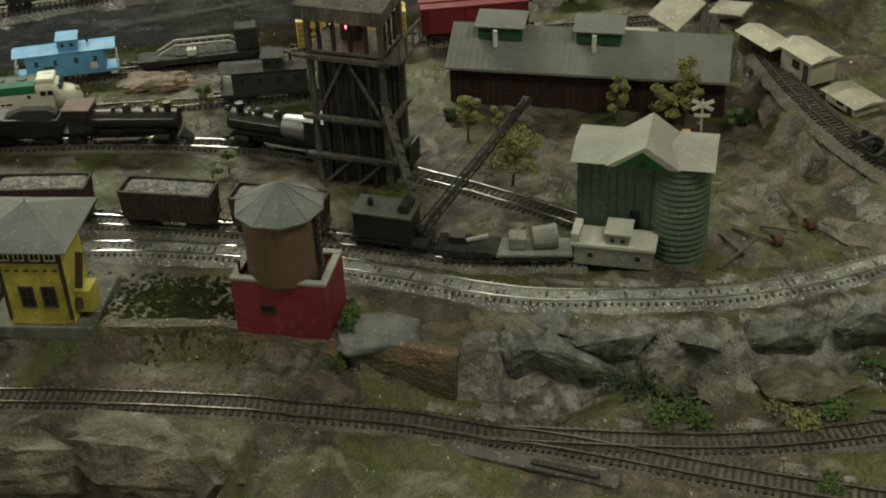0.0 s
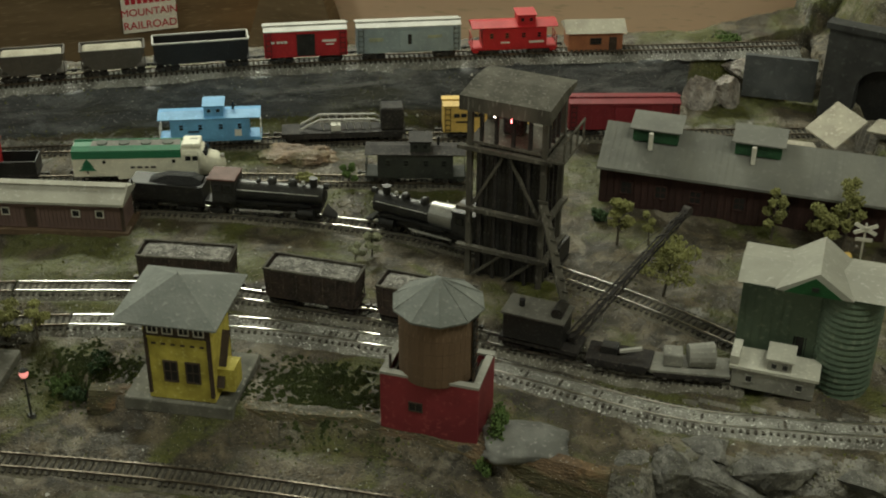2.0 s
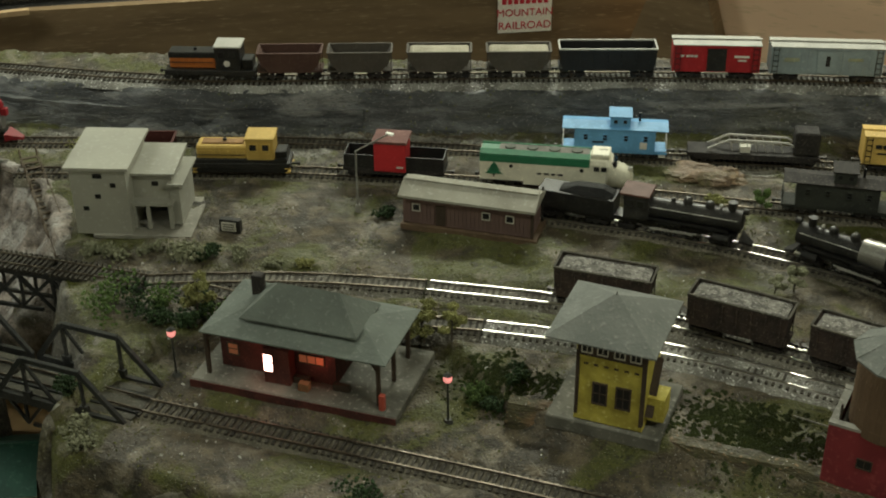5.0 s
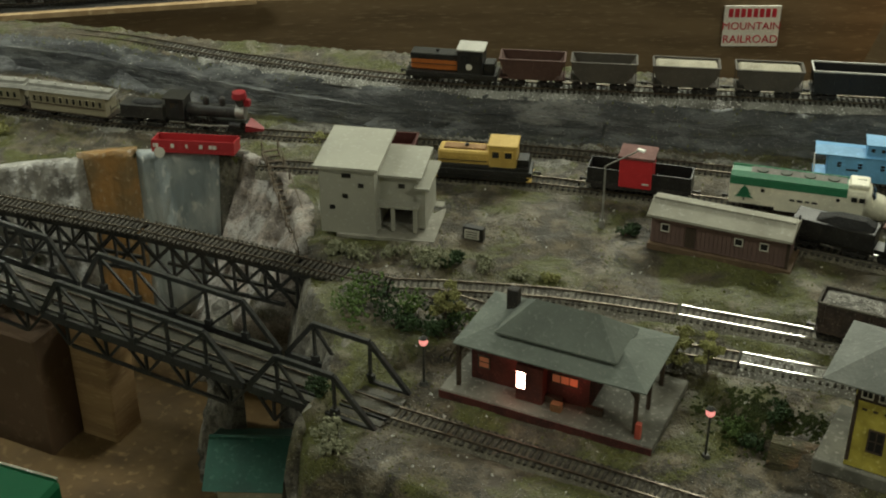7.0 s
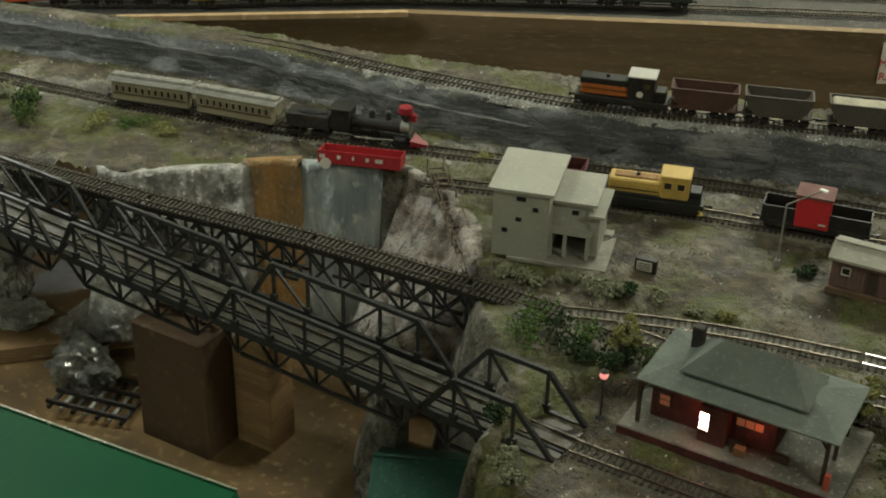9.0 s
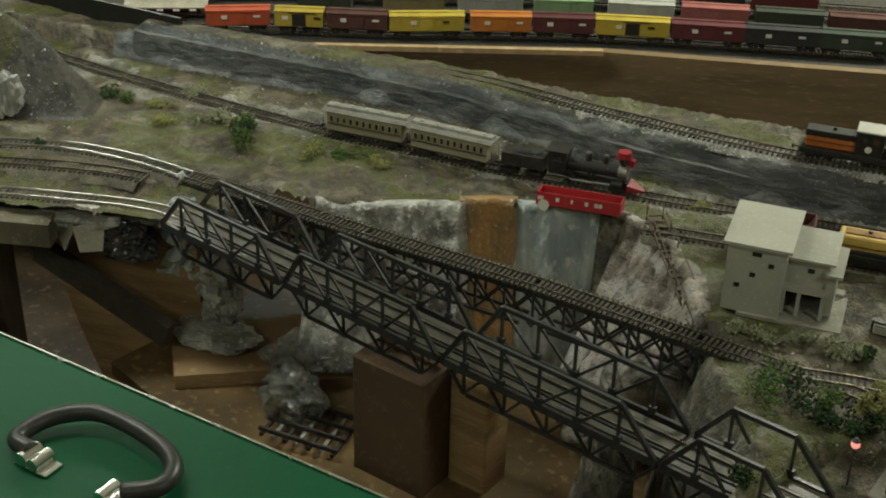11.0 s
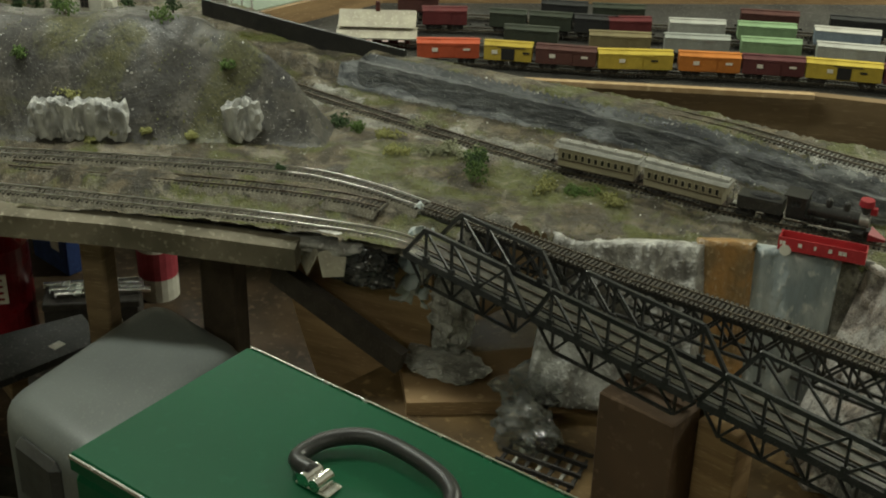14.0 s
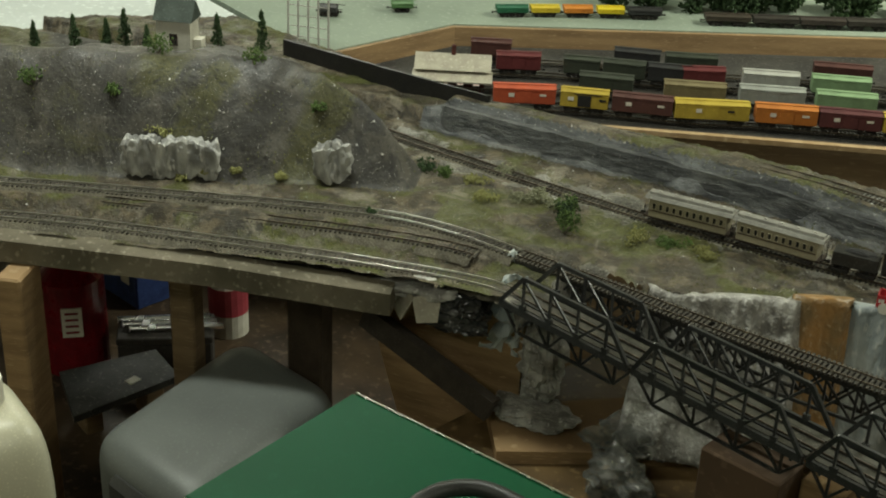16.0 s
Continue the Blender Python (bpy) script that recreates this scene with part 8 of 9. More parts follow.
# loose sticks and wheels by the mill
for x, y, z, L, turn, tilt, w in ((0.362, 1.19, 0.006, 0.055, 48, 16, 0.003), (0.375, 1.235, 0.0, 0.05, -30, 4, 0.003), (0.355, 1.215, 0.0, 0.045, -55, 2, 0.004), (0.40, 1.245, 0.003, 0.04, -20, 8, 0.003),
                               (0.33, 1.33, 0.0, 0.02, 5, 0, 0.0018), (0.500, 1.040, -0.048, 0.024, 8, 0, 0.004), (-0.118, 1.075, -0.004, 0.033, -3, 2, 0.0014)):
    bm = new_bm()
    box(bm, 0, 0, 0, L, w, w * 0.7, bevel=w * 0.12)
    ob = part("timber", bm, GREYLOAD if w < 0.0028 else GREYWOOD)
    ob.matrix_world = pose(x, y, z, 0, -tilt, turn)
    tagged(ob, "loose weathered stick of timber on the ground", "timber", "loose timbers")
for x, y in ((0.398, 1.225), (0.43, 1.26)):
    bm = new_bm()
    rod(bm, (-0.004, 0, 0.006), (0.004, 0, 0.006), 0.007, None, 14)
    rod(bm, (-0.008, 0, 0.006), (0.008, 0, 0.006), 0.002, None, 8)
    ob = part("cable_reel", bm, mat("rusty_reel", (0.10, 0.05, 0.03), fine=260))
    ob.matrix_world = pose(x, y, ground_z(x, y), 0, 0, 30)
    tagged(ob, "rusty cable reel lying on the ground", "reel", "cable reels")
# yellow crawler behind the mill and scrap on the upper spur
root = thing("yellow_tractor", "small yellow crawler tractor behind the mill", "tractor", pose(0.30, 1.41, -0.004, 0, 0, 10))
part("body", box(new_bm(), 0, 0, 0.009, 0.022, 0.012, 0.008, bevel=0.001), YEL, root)
part("cab", box(new_bm(), -0.004, 0, 0.017, 0.010, 0.011, 0.009, bevel=0.001), YEL, root)
for s_ in (-1, 1):
    part("crawler", box(new_bm(), 0, s_ * 0.007, 0.004, 0.024, 0.004, 0.007, bevel=0.0015), BLACK, root)
SPURUP = [(0.375, 1.60), (0.41, 1.51), (0.455, 1.42), (0.51, 1.34), (0.60, 1.27)]
track("track_upper_spur", SPURUP, 0.034, BROWNBALLAST, RUSTRAIL, "rusty spur climbing along the rocky hillside")
for k, (x, y, t) in enumerate(((0.485, 1.375, -48), (0.50, 1.35, -30))):
    root = thing("wrecked_truck", "loose rusty wheel truck lying on the spur", "wheel truck", pose(x, y, 0.034, 0, 0, t), "loose wheel trucks")
    trucks(root, (0.0,), 0.010)

# ---------------------------------------------------------------- plants
LEAF = [mat("olive_leaf", (0.24, 0.24, 0.085), (0.17, 0.17, 0.06), (0.36, 0.35, 0.17), rough=0.9, scale=120, fine=500, bump=0.5),
        mat("green_leaf", (0.085, 0.135, 0.035), (0.055, 0.095, 0.025), (0.15, 0.21, 0.07), rough=0.9, scale=120, fine=500, bump=0.5),
        mat("grey_green_leaf", (0.22, 0.225, 0.14), (0.15, 0.155, 0.095), (0.34, 0.34, 0.25), rough=0.9, scale=120, fine=500, bump=0.5),
        mat("dark_green_leaf", (0.028, 0.055, 0.018), (0.018, 0.036, 0.013), (0.06, 0.09, 0.03), rough=0.9, scale=120, fine=500, bump=0.5)]
BARK = mat("twig_bark", (0.075, 0.062, 0.045), fine=400)
prand = random.Random(21)


def clumps(centre, spread, count, size):
    """Ragged leaf clumps and single leaves about a centre."""
    vs, fs = [], []
    for _ in range(count):
        d = Vector((prand.gauss(0, 1), prand.gauss(0, 1), prand.gauss(0, 1)))
        d = d.normalized() * prand.random() ** 0.45
        c = Vector(centre) + Vector((d.x * spread[0], d.y * spread[1], d.z * spread[2]))
        turn = Euler((prand.uniform(0, 6), prand.uniform(0, 6), prand.uniform(0, 6))).to_matrix()
        s = size * prand.uniform(0.5, 1.3)
        k = len(vs)
        vs += [c + turn @ Vector(p) * s for p in ((1, 0, 0), (0.2, 0.8, 0.2), (-0.9, 0.3, -0.1), (-0.3, -0.8, 0.25), (0.05, 0.05, 0.8), (0, 0, -0.7))]
        fs += [tuple(k + i for i in f) for f in ((0, 1, 4), (1, 2, 4), (2, 3, 4), (3, 0, 4), (1, 0, 5), (2, 1, 5), (3, 2, 5), (0, 3, 5))]
    return vs, fs


def leaf_mesh(name, sets, material, parent):
    vs, fs = [], []
    for v, f in sets:
        k = len(vs)
        vs += v
        fs += [tuple(k + i for i in q) for q in f]
    me = bpy.data.meshes.new(name)
    me.from_pydata(vs, [], fs)
    me.materials.append(material)
    ob = new(name, me)
    ob.parent = parent
    return ob


def tree(x, y, h, w, kind, label, puffs=7, z=None, bare=0.35):
    z = ground_z(x, y) if z is None else z
    root = thing("tree", label, "tree", pose(x, y, z - 0.001, 0, 0, prand.uniform(0, 360)), "trees on the layout")
    lean = Vector((prand.uniform(-0.1, 0.1) * h, prand.uniform(-0.1, 0.1) * h, 0))
    bm = new_bm()
    rod(bm, (0, 0, 0), lean * 0.5 + UP * h * 0.5, h * 0.022 + 0.0003, h * 0.014 + 0.0002, 7)
    rod(bm, lean * 0.5 + UP * h * 0.5, lean + UP * h * 0.92, h * 0.014 + 0.0002, 0.0003, 6)
    part("trunk", bm, BARK, root)
    sets = []
    for i in range(puffs):
        a = i * 2.4 + prand.uniform(-0.4, 0.4)
        u = bare + (0.95 - bare) * (i + 0.5) / puffs
        r = w * 0.5 * prand.uniform(0.35, 0.95) * (1.15 - 0.5 * u)
        base = lean * u * 0.7 + UP * h * (u - 0.15)
        tip = lean * u + Vector((math.cos(a) * r, math.sin(a) * r, h * u))
        part("limb", rod(new_bm(), base, tip, 0.0007, 0.0003, 5), BARK, root)
        sets.append(clumps(tip, (w * 0.20, w * 0.20, h * 0.085), 80, 0.0021))
    leaf_mesh("crown", sets, LEAF[kind], root)
    return root


def bush(x, y, w, h, kind, label, z=None, count=160, leaf=0.0023):
    z = ground_z(x, y) if z is None else z
    root = thing("bush", label, "bush", pose(x, y, z, 0, 0, prand.uniform(0, 360)), "bushes on the layout")
    sets = []
    for i in range(5):
        c = (prand.uniform(-0.3, 0.3) * w, prand.uniform(-0.3, 0.3) * w, h * prand.uniform(0.3, 0.6))
        sets.append(clumps(c, (w * 0.28, w * 0.28, h * 0.42), count // 5, leaf))
        part("stem", rod(new_bm(), (0, 0, -0.002), c, 0.0007, 0.0003, 5), BARK, root)
    leaf_mesh("foliage", sets, LEAF[kind], root)
    return root


pale = "pale olive foam tree with thin twiggy trunk"
for x, y, h, w, k, n in ((0.052, 1.385, 0.062, 0.038, 0, 8), (0.085, 1.40, 0.045, 0.018, 0, 4), (0.118, 1.300, 0.070, 0.064, 0, 13), (0.214, 1.455, 0.062, 0.028, 0, 8), (0.273, 1.452, 0.056, 0.044, 0, 9), (0.292, 1.455, 0.090, 0.034, 0, 11),
                         (-0.198, 1.276, 0.034, 0.026, 2, 6), (-0.215, 1.268, 0.022, 0.02, 2, 4), (-0.285, 1.430, 0.034, 0.020, 1, 6), (-0.705, 0.938, 0.052, 0.034, 0, 9), (-0.492, 1.018, 0.048, 0.044, 0, 8), (-0.462, 1.03, 0.040, 0.03, 0, 6),
                         (0.345, 1.455, 0.03, 0.02, 1, 5)):
    tree(x, y, h, w, k, pale, n)
for x, y, w, h, k in ((0.016, 1.012, 0.020, 0.030, 1), (0.014, 1.035, 0.018, 0.022, 1), (0.012, 0.99, 0.014, 0.016, 1), (-0.405, 0.978, 0.032, 0.020, 1), (-0.385, 0.972, 0.022, 0.014, 3), (-0.80, 0.925, 0.05, 0.034, 1), (-0.765, 0.912, 0.05, 0.034, 3), (-0.785, 0.895, 0.05, 0.030, 1), (-0.745, 0.935, 0.05, 0.034, 1), (-0.715, 0.945, 0.045, 0.030, 3), (-0.69, 0.955, 0.04, 0.026, 1), (-0.86, 0.985, 0.04, 0.016, 2), (-0.885, 0.985, 0.03, 0.014, 2), (-0.78, 1.02, 0.04, 0.022, 2),
                      (-0.735, 0.915, 0.036, 0.020, 3), (-0.70, 0.92, 0.03, 0.018, 3), (-0.83, 1.012, 0.03, 0.014, 2), (-0.80, 1.024, 0.032, 0.016, 2), (-0.77, 1.035, 0.03, 0.017, 3), (-0.74, 1.048, 0.03, 0.014, 2), (-0.70, 1.058, 0.026, 0.011, 2),
                      (-0.67, 1.07, 0.022, 0.009, 0), (0.30, 1.005, 0.06, 0.012, 1), (0.33, 1.000, 0.05, 0.010, 1), (0.275, 1.025, 0.05, 0.020, 3), (0.315, 1.035, 0.05, 0.024, 3), (0.455, 0.935, 0.034, 0.014, 1), (0.42, 1.025, 0.06, 0.008, 0), (0.46, 1.035, 0.06, 0.008, 1), (0.50, 1.10, 0.05, 0.018, 1), (0.54, 1.13, 0.05, 0.016, 3), (-0.33, 1.42, 0.04, 0.016, 0),
                      (-0.66, 1.212, 0.03, 0.012, 3), (-0.56, 1.43, 0.06, 0.016, 1), (-0.52, 1.455, 0.05, 0.012, 1), (-1.625, 0.868, 0.034, 0.026, 1), (-1.60, 0.845, 0.036, 0.046, 3), (-1.58, 0.825, 0.034, 0.040, 1), (-1.612, 0.858, 0.034, 0.042, 1), (-1.64, 0.875, 0.03, 0.022, 2), (-1.69, 0.87, 0.04, 0.018, 2), (-1.66, 0.865, 0.04, 0.012, 2), (-1.70, 0.85, 0.05, 0.012, 2), (-1.72, 0.80, 0.04, 0.010, 0), (-1.52, 0.90, 0.05, 0.012, 0), (-1.78, 0.82, 0.05, 0.012, 0), (-1.87, 0.80, 0.05, 0.016, 3), (-1.82, 0.80, 0.03, 0.016, 1),
                      (-1.48, 0.935, 0.05, 0.010, 1), (-1.44, 0.955, 0.05, 0.009, 0), (-1.80, 0.90, 0.04, 0.014, 2), (-1.77, 0.64, 0.014, 0.016, 3), (-1.10, 1.185, 0.04, 0.012, 0), (-0.73, 0.78, 0.04, 0.018, 3), (-0.70, 0.755, 0.035, 0.015, 2), (-0.675, 0.74, 0.03, 0.012, 2),
                      (-0.05, 1.755, 0.05, 0.012, 1), (0.10, 1.93, 0.05, 0.012, 1), (0.36, 1.47, 0.02, 0.022, 3), (0.02, 1.44, 0.03, 0.014, 3), (-0.42, 0.80, 0.06, 0.014, 3), (-0.38, 1.0, 0.03, 0.012, 3)):
    bush(x, y, w, h, k, "ragged green foam bush growing on the layout" if k in (1, 3) else "dry olive foam bush growing on the layout")
for x, y, w, h, k in ((-2.13, 0.50, 0.052, 0.036, 1), (-2.03, 0.60, 0.060, 0.024, 1), (-2.12, 0.42, 0.032, 0.018, 1), (-1.94, 0.655, 0.028, 0.016, 1), (-2.20, 0.34, 0.05, 0.026, 1), (-2.05, 0.465, 0.06, 0.012, 0), (-1.985, 0.505, 0.03, 0.010, 0), (-1.90, 0.665, 0.03, 0.008, 1),
                      (-2.0, 0.47, 0.03, 0.008, 0), (-1.965, 0.535, 0.02, 0.009, 0), (-1.925, 0.585, 0.02, 0.009, 0)):
    bush(x, y, w, h, k, "mossy green tuft on the hill side")

# trees and a house on the hill top
for x, y, h in ((-2.25, 0.535, 0.04), (-2.19, 0.625, 0.062), (-2.13, 0.67, 0.075), (-2.30, 0.52, 0.07), (-2.325, 0.50, 0.05), (-2.37, 0.40, 0.05), (-2.36, 0.46, 0.06)):
    z = ground_z(x, y)
    root = thing("fir_tree", "dark green bottle brush fir tree on the hill", "tree", pose(x, y, z - 0.002), "fir trees on the hill")
    part("trunk", rod(new_bm(), (0, 0, 0), (0, 0, h), 0.002, 0.0004, 7), BARK, root)
    leaf_mesh("crown", [clumps((0, 0, h * (0.18 + 0.8 * i / 9)), (h * 0.2 * (1 - i / 10), h * 0.2 * (1 - i / 10), h * 0.06), 44, 0.0022) for i in range(9)], LEAF[3], root)
root = thing("white_house", "small white church house with dark roof", "house", pose(-2.262, 0.592, ground_z(-2.262, 0.592) - 0.006, 0, 0, 45))
part("wall", box(new_bm(), 0, 0, 0.022, 0.055, 0.04, 0.064), WHITE, root)
part("roof", gable(new_bm(), 0.055, 0.04, 0.054, 0.085, 0.004), mat("dark_green_shingle", (0.05, 0.065, 0.055), fine=260), root)
part("porch", box(new_bm(), 0.034, 0, 0.012, 0.014, 0.02, 0.024), WHITE, root)
window(root, 0.0, -0.02, 0.024, 0.012, 0.018)
root = thing("transmission_mast", "silver lattice mast standing on the far table", "mast", pose(-2.50, 0.965, -0.10, 0, 0, 40))
for sx in (-0.04, -0.02, 0, 0.02, 0.04):
    part("mast_leg", rod(new_bm(), (sx, 0, 0), (sx, 0, 0.24), 0.002, None, 6), ROOFGREY, root)
for i in range(12):
    part("mast_brace", box(new_bm(), 0, 0, 0.01 + i * 0.02, 0.084, 0.0015, 0.0015), ROOFGREY, root)
# parked cars on the green table
for x, y, c, t, L in ((-2.517, 1.467, (0.02, 0.12, 0.06), 62, 0.066), (-2.484, 1.529, (0.6, 0.45, 0.03), 62, 0.060), (-2.448, 1.590, (0.6, 0.22, 0.03), 60, 0.060), (-2.410, 1.648, (0.65, 0.5, 0.02), 58, 0.056), (-2.368, 1.708, (0.03, 0.03, 0.03), 56, 0.07),
                      (-2.250, 1.835, (0.05, 0.04, 0.03), 55, 0.095), (-2.192, 1.917, (0.04, 0.035, 0.03), 55, 0.095), (-2.134, 1.998, (0.05, 0.04, 0.035), 55, 0.095), (-2.078, 2.080, (0.04, 0.035, 0.03), 55, 0.095), (-2.653, 1.280, (0.10, 0.20, 0.08), 62, 0.045), (-2.70, 1.13, (0.05, 0.05, 0.05), 50, 0.035)):
    boxcar(pose(x, y, -0.044, 0, 0, t), "small coloured model car parked on the green table", L, body_paint("table_car", c), None, None, (), 0.009, group="cars on the green table", detail=False)

# dark hedge on the far side of the green table
for k in range(9):
    a = k / 8
    bush(-2.475 + 0.38 * a, 1.715 + 0.52 * a, 0.10, 0.10, 3, "dark green foam hedge on the far table", -0.046, 900, 0.006)

# small growth and stones, past counting
def scatter(name, n, lo, hi, size, material, label, keep, flat=0.6, seed=1):
    rs = np.random.RandomState(seed)
    X, Y = rs.uniform(lo[0], hi[0], n), rs.uniform(lo[1], hi[1], n)
    ok = inside(EDGE, X, Y) & ~inside(GORGE, X, Y) & keep(X, Y)
    for line, wide in ((MAIN, 0.016), (SIDING, 0.016), (FRONT, 0.014), (DECKLEFT, 0.015), (FRONTLEFT, 0.015), (MIDDLE, 0.014), (DIESEL, 0.014), (ENGINE, 0.014), (TOP, 0.015)):
        ok &= dist_to(line, X, Y)[0] > wide
    X, Y = X[ok], Y[ok]
    Z = height(X, Y)
    vs, fs = [], []
    for x, y, z in zip(X, Y, Z):
        s = size * rs.uniform(0.4, 1.4)
        k = len(vs)
        a = rs.uniform(0, 6.28, 4) * 0.3 + np.arange(4) * 1.57
        vs += [(x + math.cos(t) * s, y + math.sin(t) * s, z - s * 0.3) for t in a] + [(x + rs.normal(0, s * 0.4), y + rs.normal(0, s * 0.4), z + s * flat * 2 * rs.uniform(0.5, 1.3))]
        fs += [(k + i, k + (i + 1) % 4, k + 4) for i in range(4)]
    me = bpy.data.meshes.new(name)
    me.from_pydata(vs, [], fs)
    me.materials.append(material)
    tagged(new(name, me), label, name, "", "stuff")


mossy = lambda X, Y: (lumps(X, Y, 0.10) + 0.6 * lumps(X, Y, 0.035)) > 0.05
scatter("grass", 60000, (-2.3, 0.1), (0.65, 1.75), 0.0013, mat("turf_tuft", (0.125, 0.135, 0.030), (0.07, 0.075, 0.022), (0.20, 0.195, 0.06), rough=0.95, jitter=0, scale=30), "short olive turf tufts on the dirt", mossy, 0.6, 3)
scatter("gravel", 9000, (-2.3, 0.1), (0.65, 1.75), 0.0011, mat("pale_grit", (0.20, 0.19, 0.165), (0.12, 0.115, 0.10), (0.55, 0.54, 0.5), rough=0.9, jitter=0, scale=90), "pale grit and stone chips on the dirt", lambda X, Y: lumps(X, Y, 0.16) > -0.3, 0.5, 4)
damp = lambda X, Y: (np.hypot((X + 0.155) / 0.085, (Y - 1.035) / 0.042) + 0.35 * lumps(X, Y, 0.03) + 1.1 * lumps(X, Y, 0.0031) < 0.72) | (np.hypot((X + 0.385) / 0.06, (Y - 0.995) / 0.03) + 0.35 * lumps(X, Y, 0.03) + 1.1 * lumps(X, Y, 0.0031) < 0.72)
scatter("moss", 150000, (-0.5, 0.95), (-0.06, 1.085), 0.0014, mat("dark_damp_moss", (0.045, 0.060, 0.016), (0.028, 0.038, 0.011), (0.08, 0.095, 0.028), rough=0.95, jitter=0, scale=60), "dark damp moss on the bank beside the buildings", damp, 0.45, 6)
ridge = lambda X, Y: (dist_to(CREST, X, Y)[0] < 0.05)
scatter("rubble", 11000, (-2.0, 0.8), (0.1, 1.95), 0.0021, mat("white_dust_rubble", (0.20, 0.198, 0.185), (0.09, 0.09, 0.087), (0.6, 0.59, 0.56), rough=0.9, jitter=0, scale=70), "pale dusty rubble along the rock ridge", ridge, 0.45, 5)

scatter("stone_chip", 3600, (-2.3, 0.1), (0.65, 1.75), 0.0021, mat("white_stone_chip", (0.55, 0.54, 0.5), (0.36, 0.35, 0.32), (0.7, 0.69, 0.66), rough=0.6, jitter=0, scale=90), "scattered white plaster chips on the dirt", lambda X, Y: lumps(X, Y, 0.09) + 0.5 * lumps(X, Y, 0.03) > 0.0, 0.4, 12)
dusty = lambda X, Y: (dist_to(MIDDLE, X, Y)[0] + 0.012 * lumps(X, Y, 0.05) < 0.040) & (lumps(X, Y, 0.07) > -0.4)
scatter("grit", 16000, (-2.0, 0.75), (0.1, 1.72), 0.0015, mat("pale_road_grit", (0.26, 0.255, 0.225), (0.14, 0.135, 0.12), (0.7, 0.69, 0.65), rough=0.6, jitter=0, scale=80), "pale dusty grit along the through track", dusty, 0.4, 8)


# ---------------------------------------------------------------- below and before the layout
GREENCASE = mat("glossy_green_enamel", (0.003, 0.068, 0.027), (0.0025, 0.060, 0.023), (0.004, 0.072, 0.030), rough=0.42, scale=5, fine=80, bump=0.02, jitter=0, spec=0.14)
CHROME = mat("chrome_fitting", (0.88, 0.87, 0.83), (0.76, 0.75, 0.71), rough=0.24, metal=1.0, bump=0.02)
EDGEGLINT = mat("bright_edge_trim", (0.74, 0.73, 0.68), (0.66, 0.65, 0.6), rough=0.25, metal=1.0, bump=0.02)
GREYPLASTIC = mat("grey_moulded_plastic", (0.118, 0.128, 0.122), (0.10, 0.108, 0.103), (0.14, 0.15, 0.142), rough=0.42, scale=8, fine=300, bump=0.1, jitter=0)
RUBBER = mat("dark_rubber_grip", (0.034, 0.035, 0.033), (0.025, 0.025, 0.024), rough=0.38, bump=0.05)

root = thing("green_case", "glossy green carrying case with chrome bracketed grey handle", "carrying case", pose(-1.085, 0.357, -0.19, 0, 0, 16.3))
part("body", box(new_bm(), 0, 0, 0.078, 0.606, 0.24, 0.156, bevel=0.006), GREENCASE, root)
part("lid", box(new_bm(), 0, 0, 0.169, 0.61, 0.244, 0.022, bevel=0.004), GREENCASE, root)
# Bright strips put the highlight of the lid edges into shape and colour.
for sy in (-1, 1):
    part("edge_trim", box(new_bm(), 0, sy * 0.1225, 0.1785, 0.60, 0.0025, 0.0035), EDGEGLINT, root, "bright strip standing for the highlight along the lid edge")
hx, hy = 0.0, 0.0
path_ = [(-0.092, -0.010, 0.006), (-0.117, -0.004, 0.006), (-0.114, 0.031, 0.008), (-0.088, 0.057, 0.010), (-0.050, 0.063, 0.010), (0.004, 0.055, 0.010), (0.034, 0.037, 0.010), (0.039, 0.012, 0.008), (0.013, -0.010, 0.006)]
bm = new_bm()
pp = curve_through([(p[0], p[1]) for p in path_], 0.004)
uu = np.linspace(0, 1, len(pp))
zz_ = np.interp(uu, np.linspace(0, 1, len(path_)), [p[2] for p in path_])
ribbon(bm, pp, [((0.0085) * math.cos(a), 0.0085 * math.sin(a)) for a in [math.pi * i / 6 for i in range(12)]], zz_ + 0.006)
h_ = part("handle", bm, RUBBER, root, "curved dark grey rubber handle", True)
h_.matrix_basis = pose(hx, hy, 0.180)
for x, y, t in ((-0.084, -0.011, 0), (0.012, -0.012, 0)):
    bm = new_bm()
    box(bm, 0, 0, 0.002, 0.040, 0.022, 0.003, bevel=0.001)
    rod(bm, (-0.010, -0.011, 0.008), (-0.010, 0.011, 0.008), 0.0075, None, 16)
    rod(bm, (0.004, -0.011, 0.008), (0.004, 0.011, 0.008), 0.0065, None, 16)
    b_ = part("bracket", bm, CHROME, root, "chrome handle bracket")
    b_.matrix_basis = pose(hx + x, hy + y, 0.180, 0, 0, t)
root = thing("work_stand", "plain brown wooden stand under the green case", "stand", pose(-1.085, 0.357, -1.0, 0, 0, 16.3))
part("top", box(new_bm(), 0, 0, 0.797, 0.58, 0.22, 0.024), OLDWOOD, root)
for sx in (-1, 1):
    for sy in (-1, 1):
        part("leg", box(new_bm(), sx * 0.26, sy * 0.085, 0.392, 0.035, 0.035, 0.785), OLDWOOD, root)


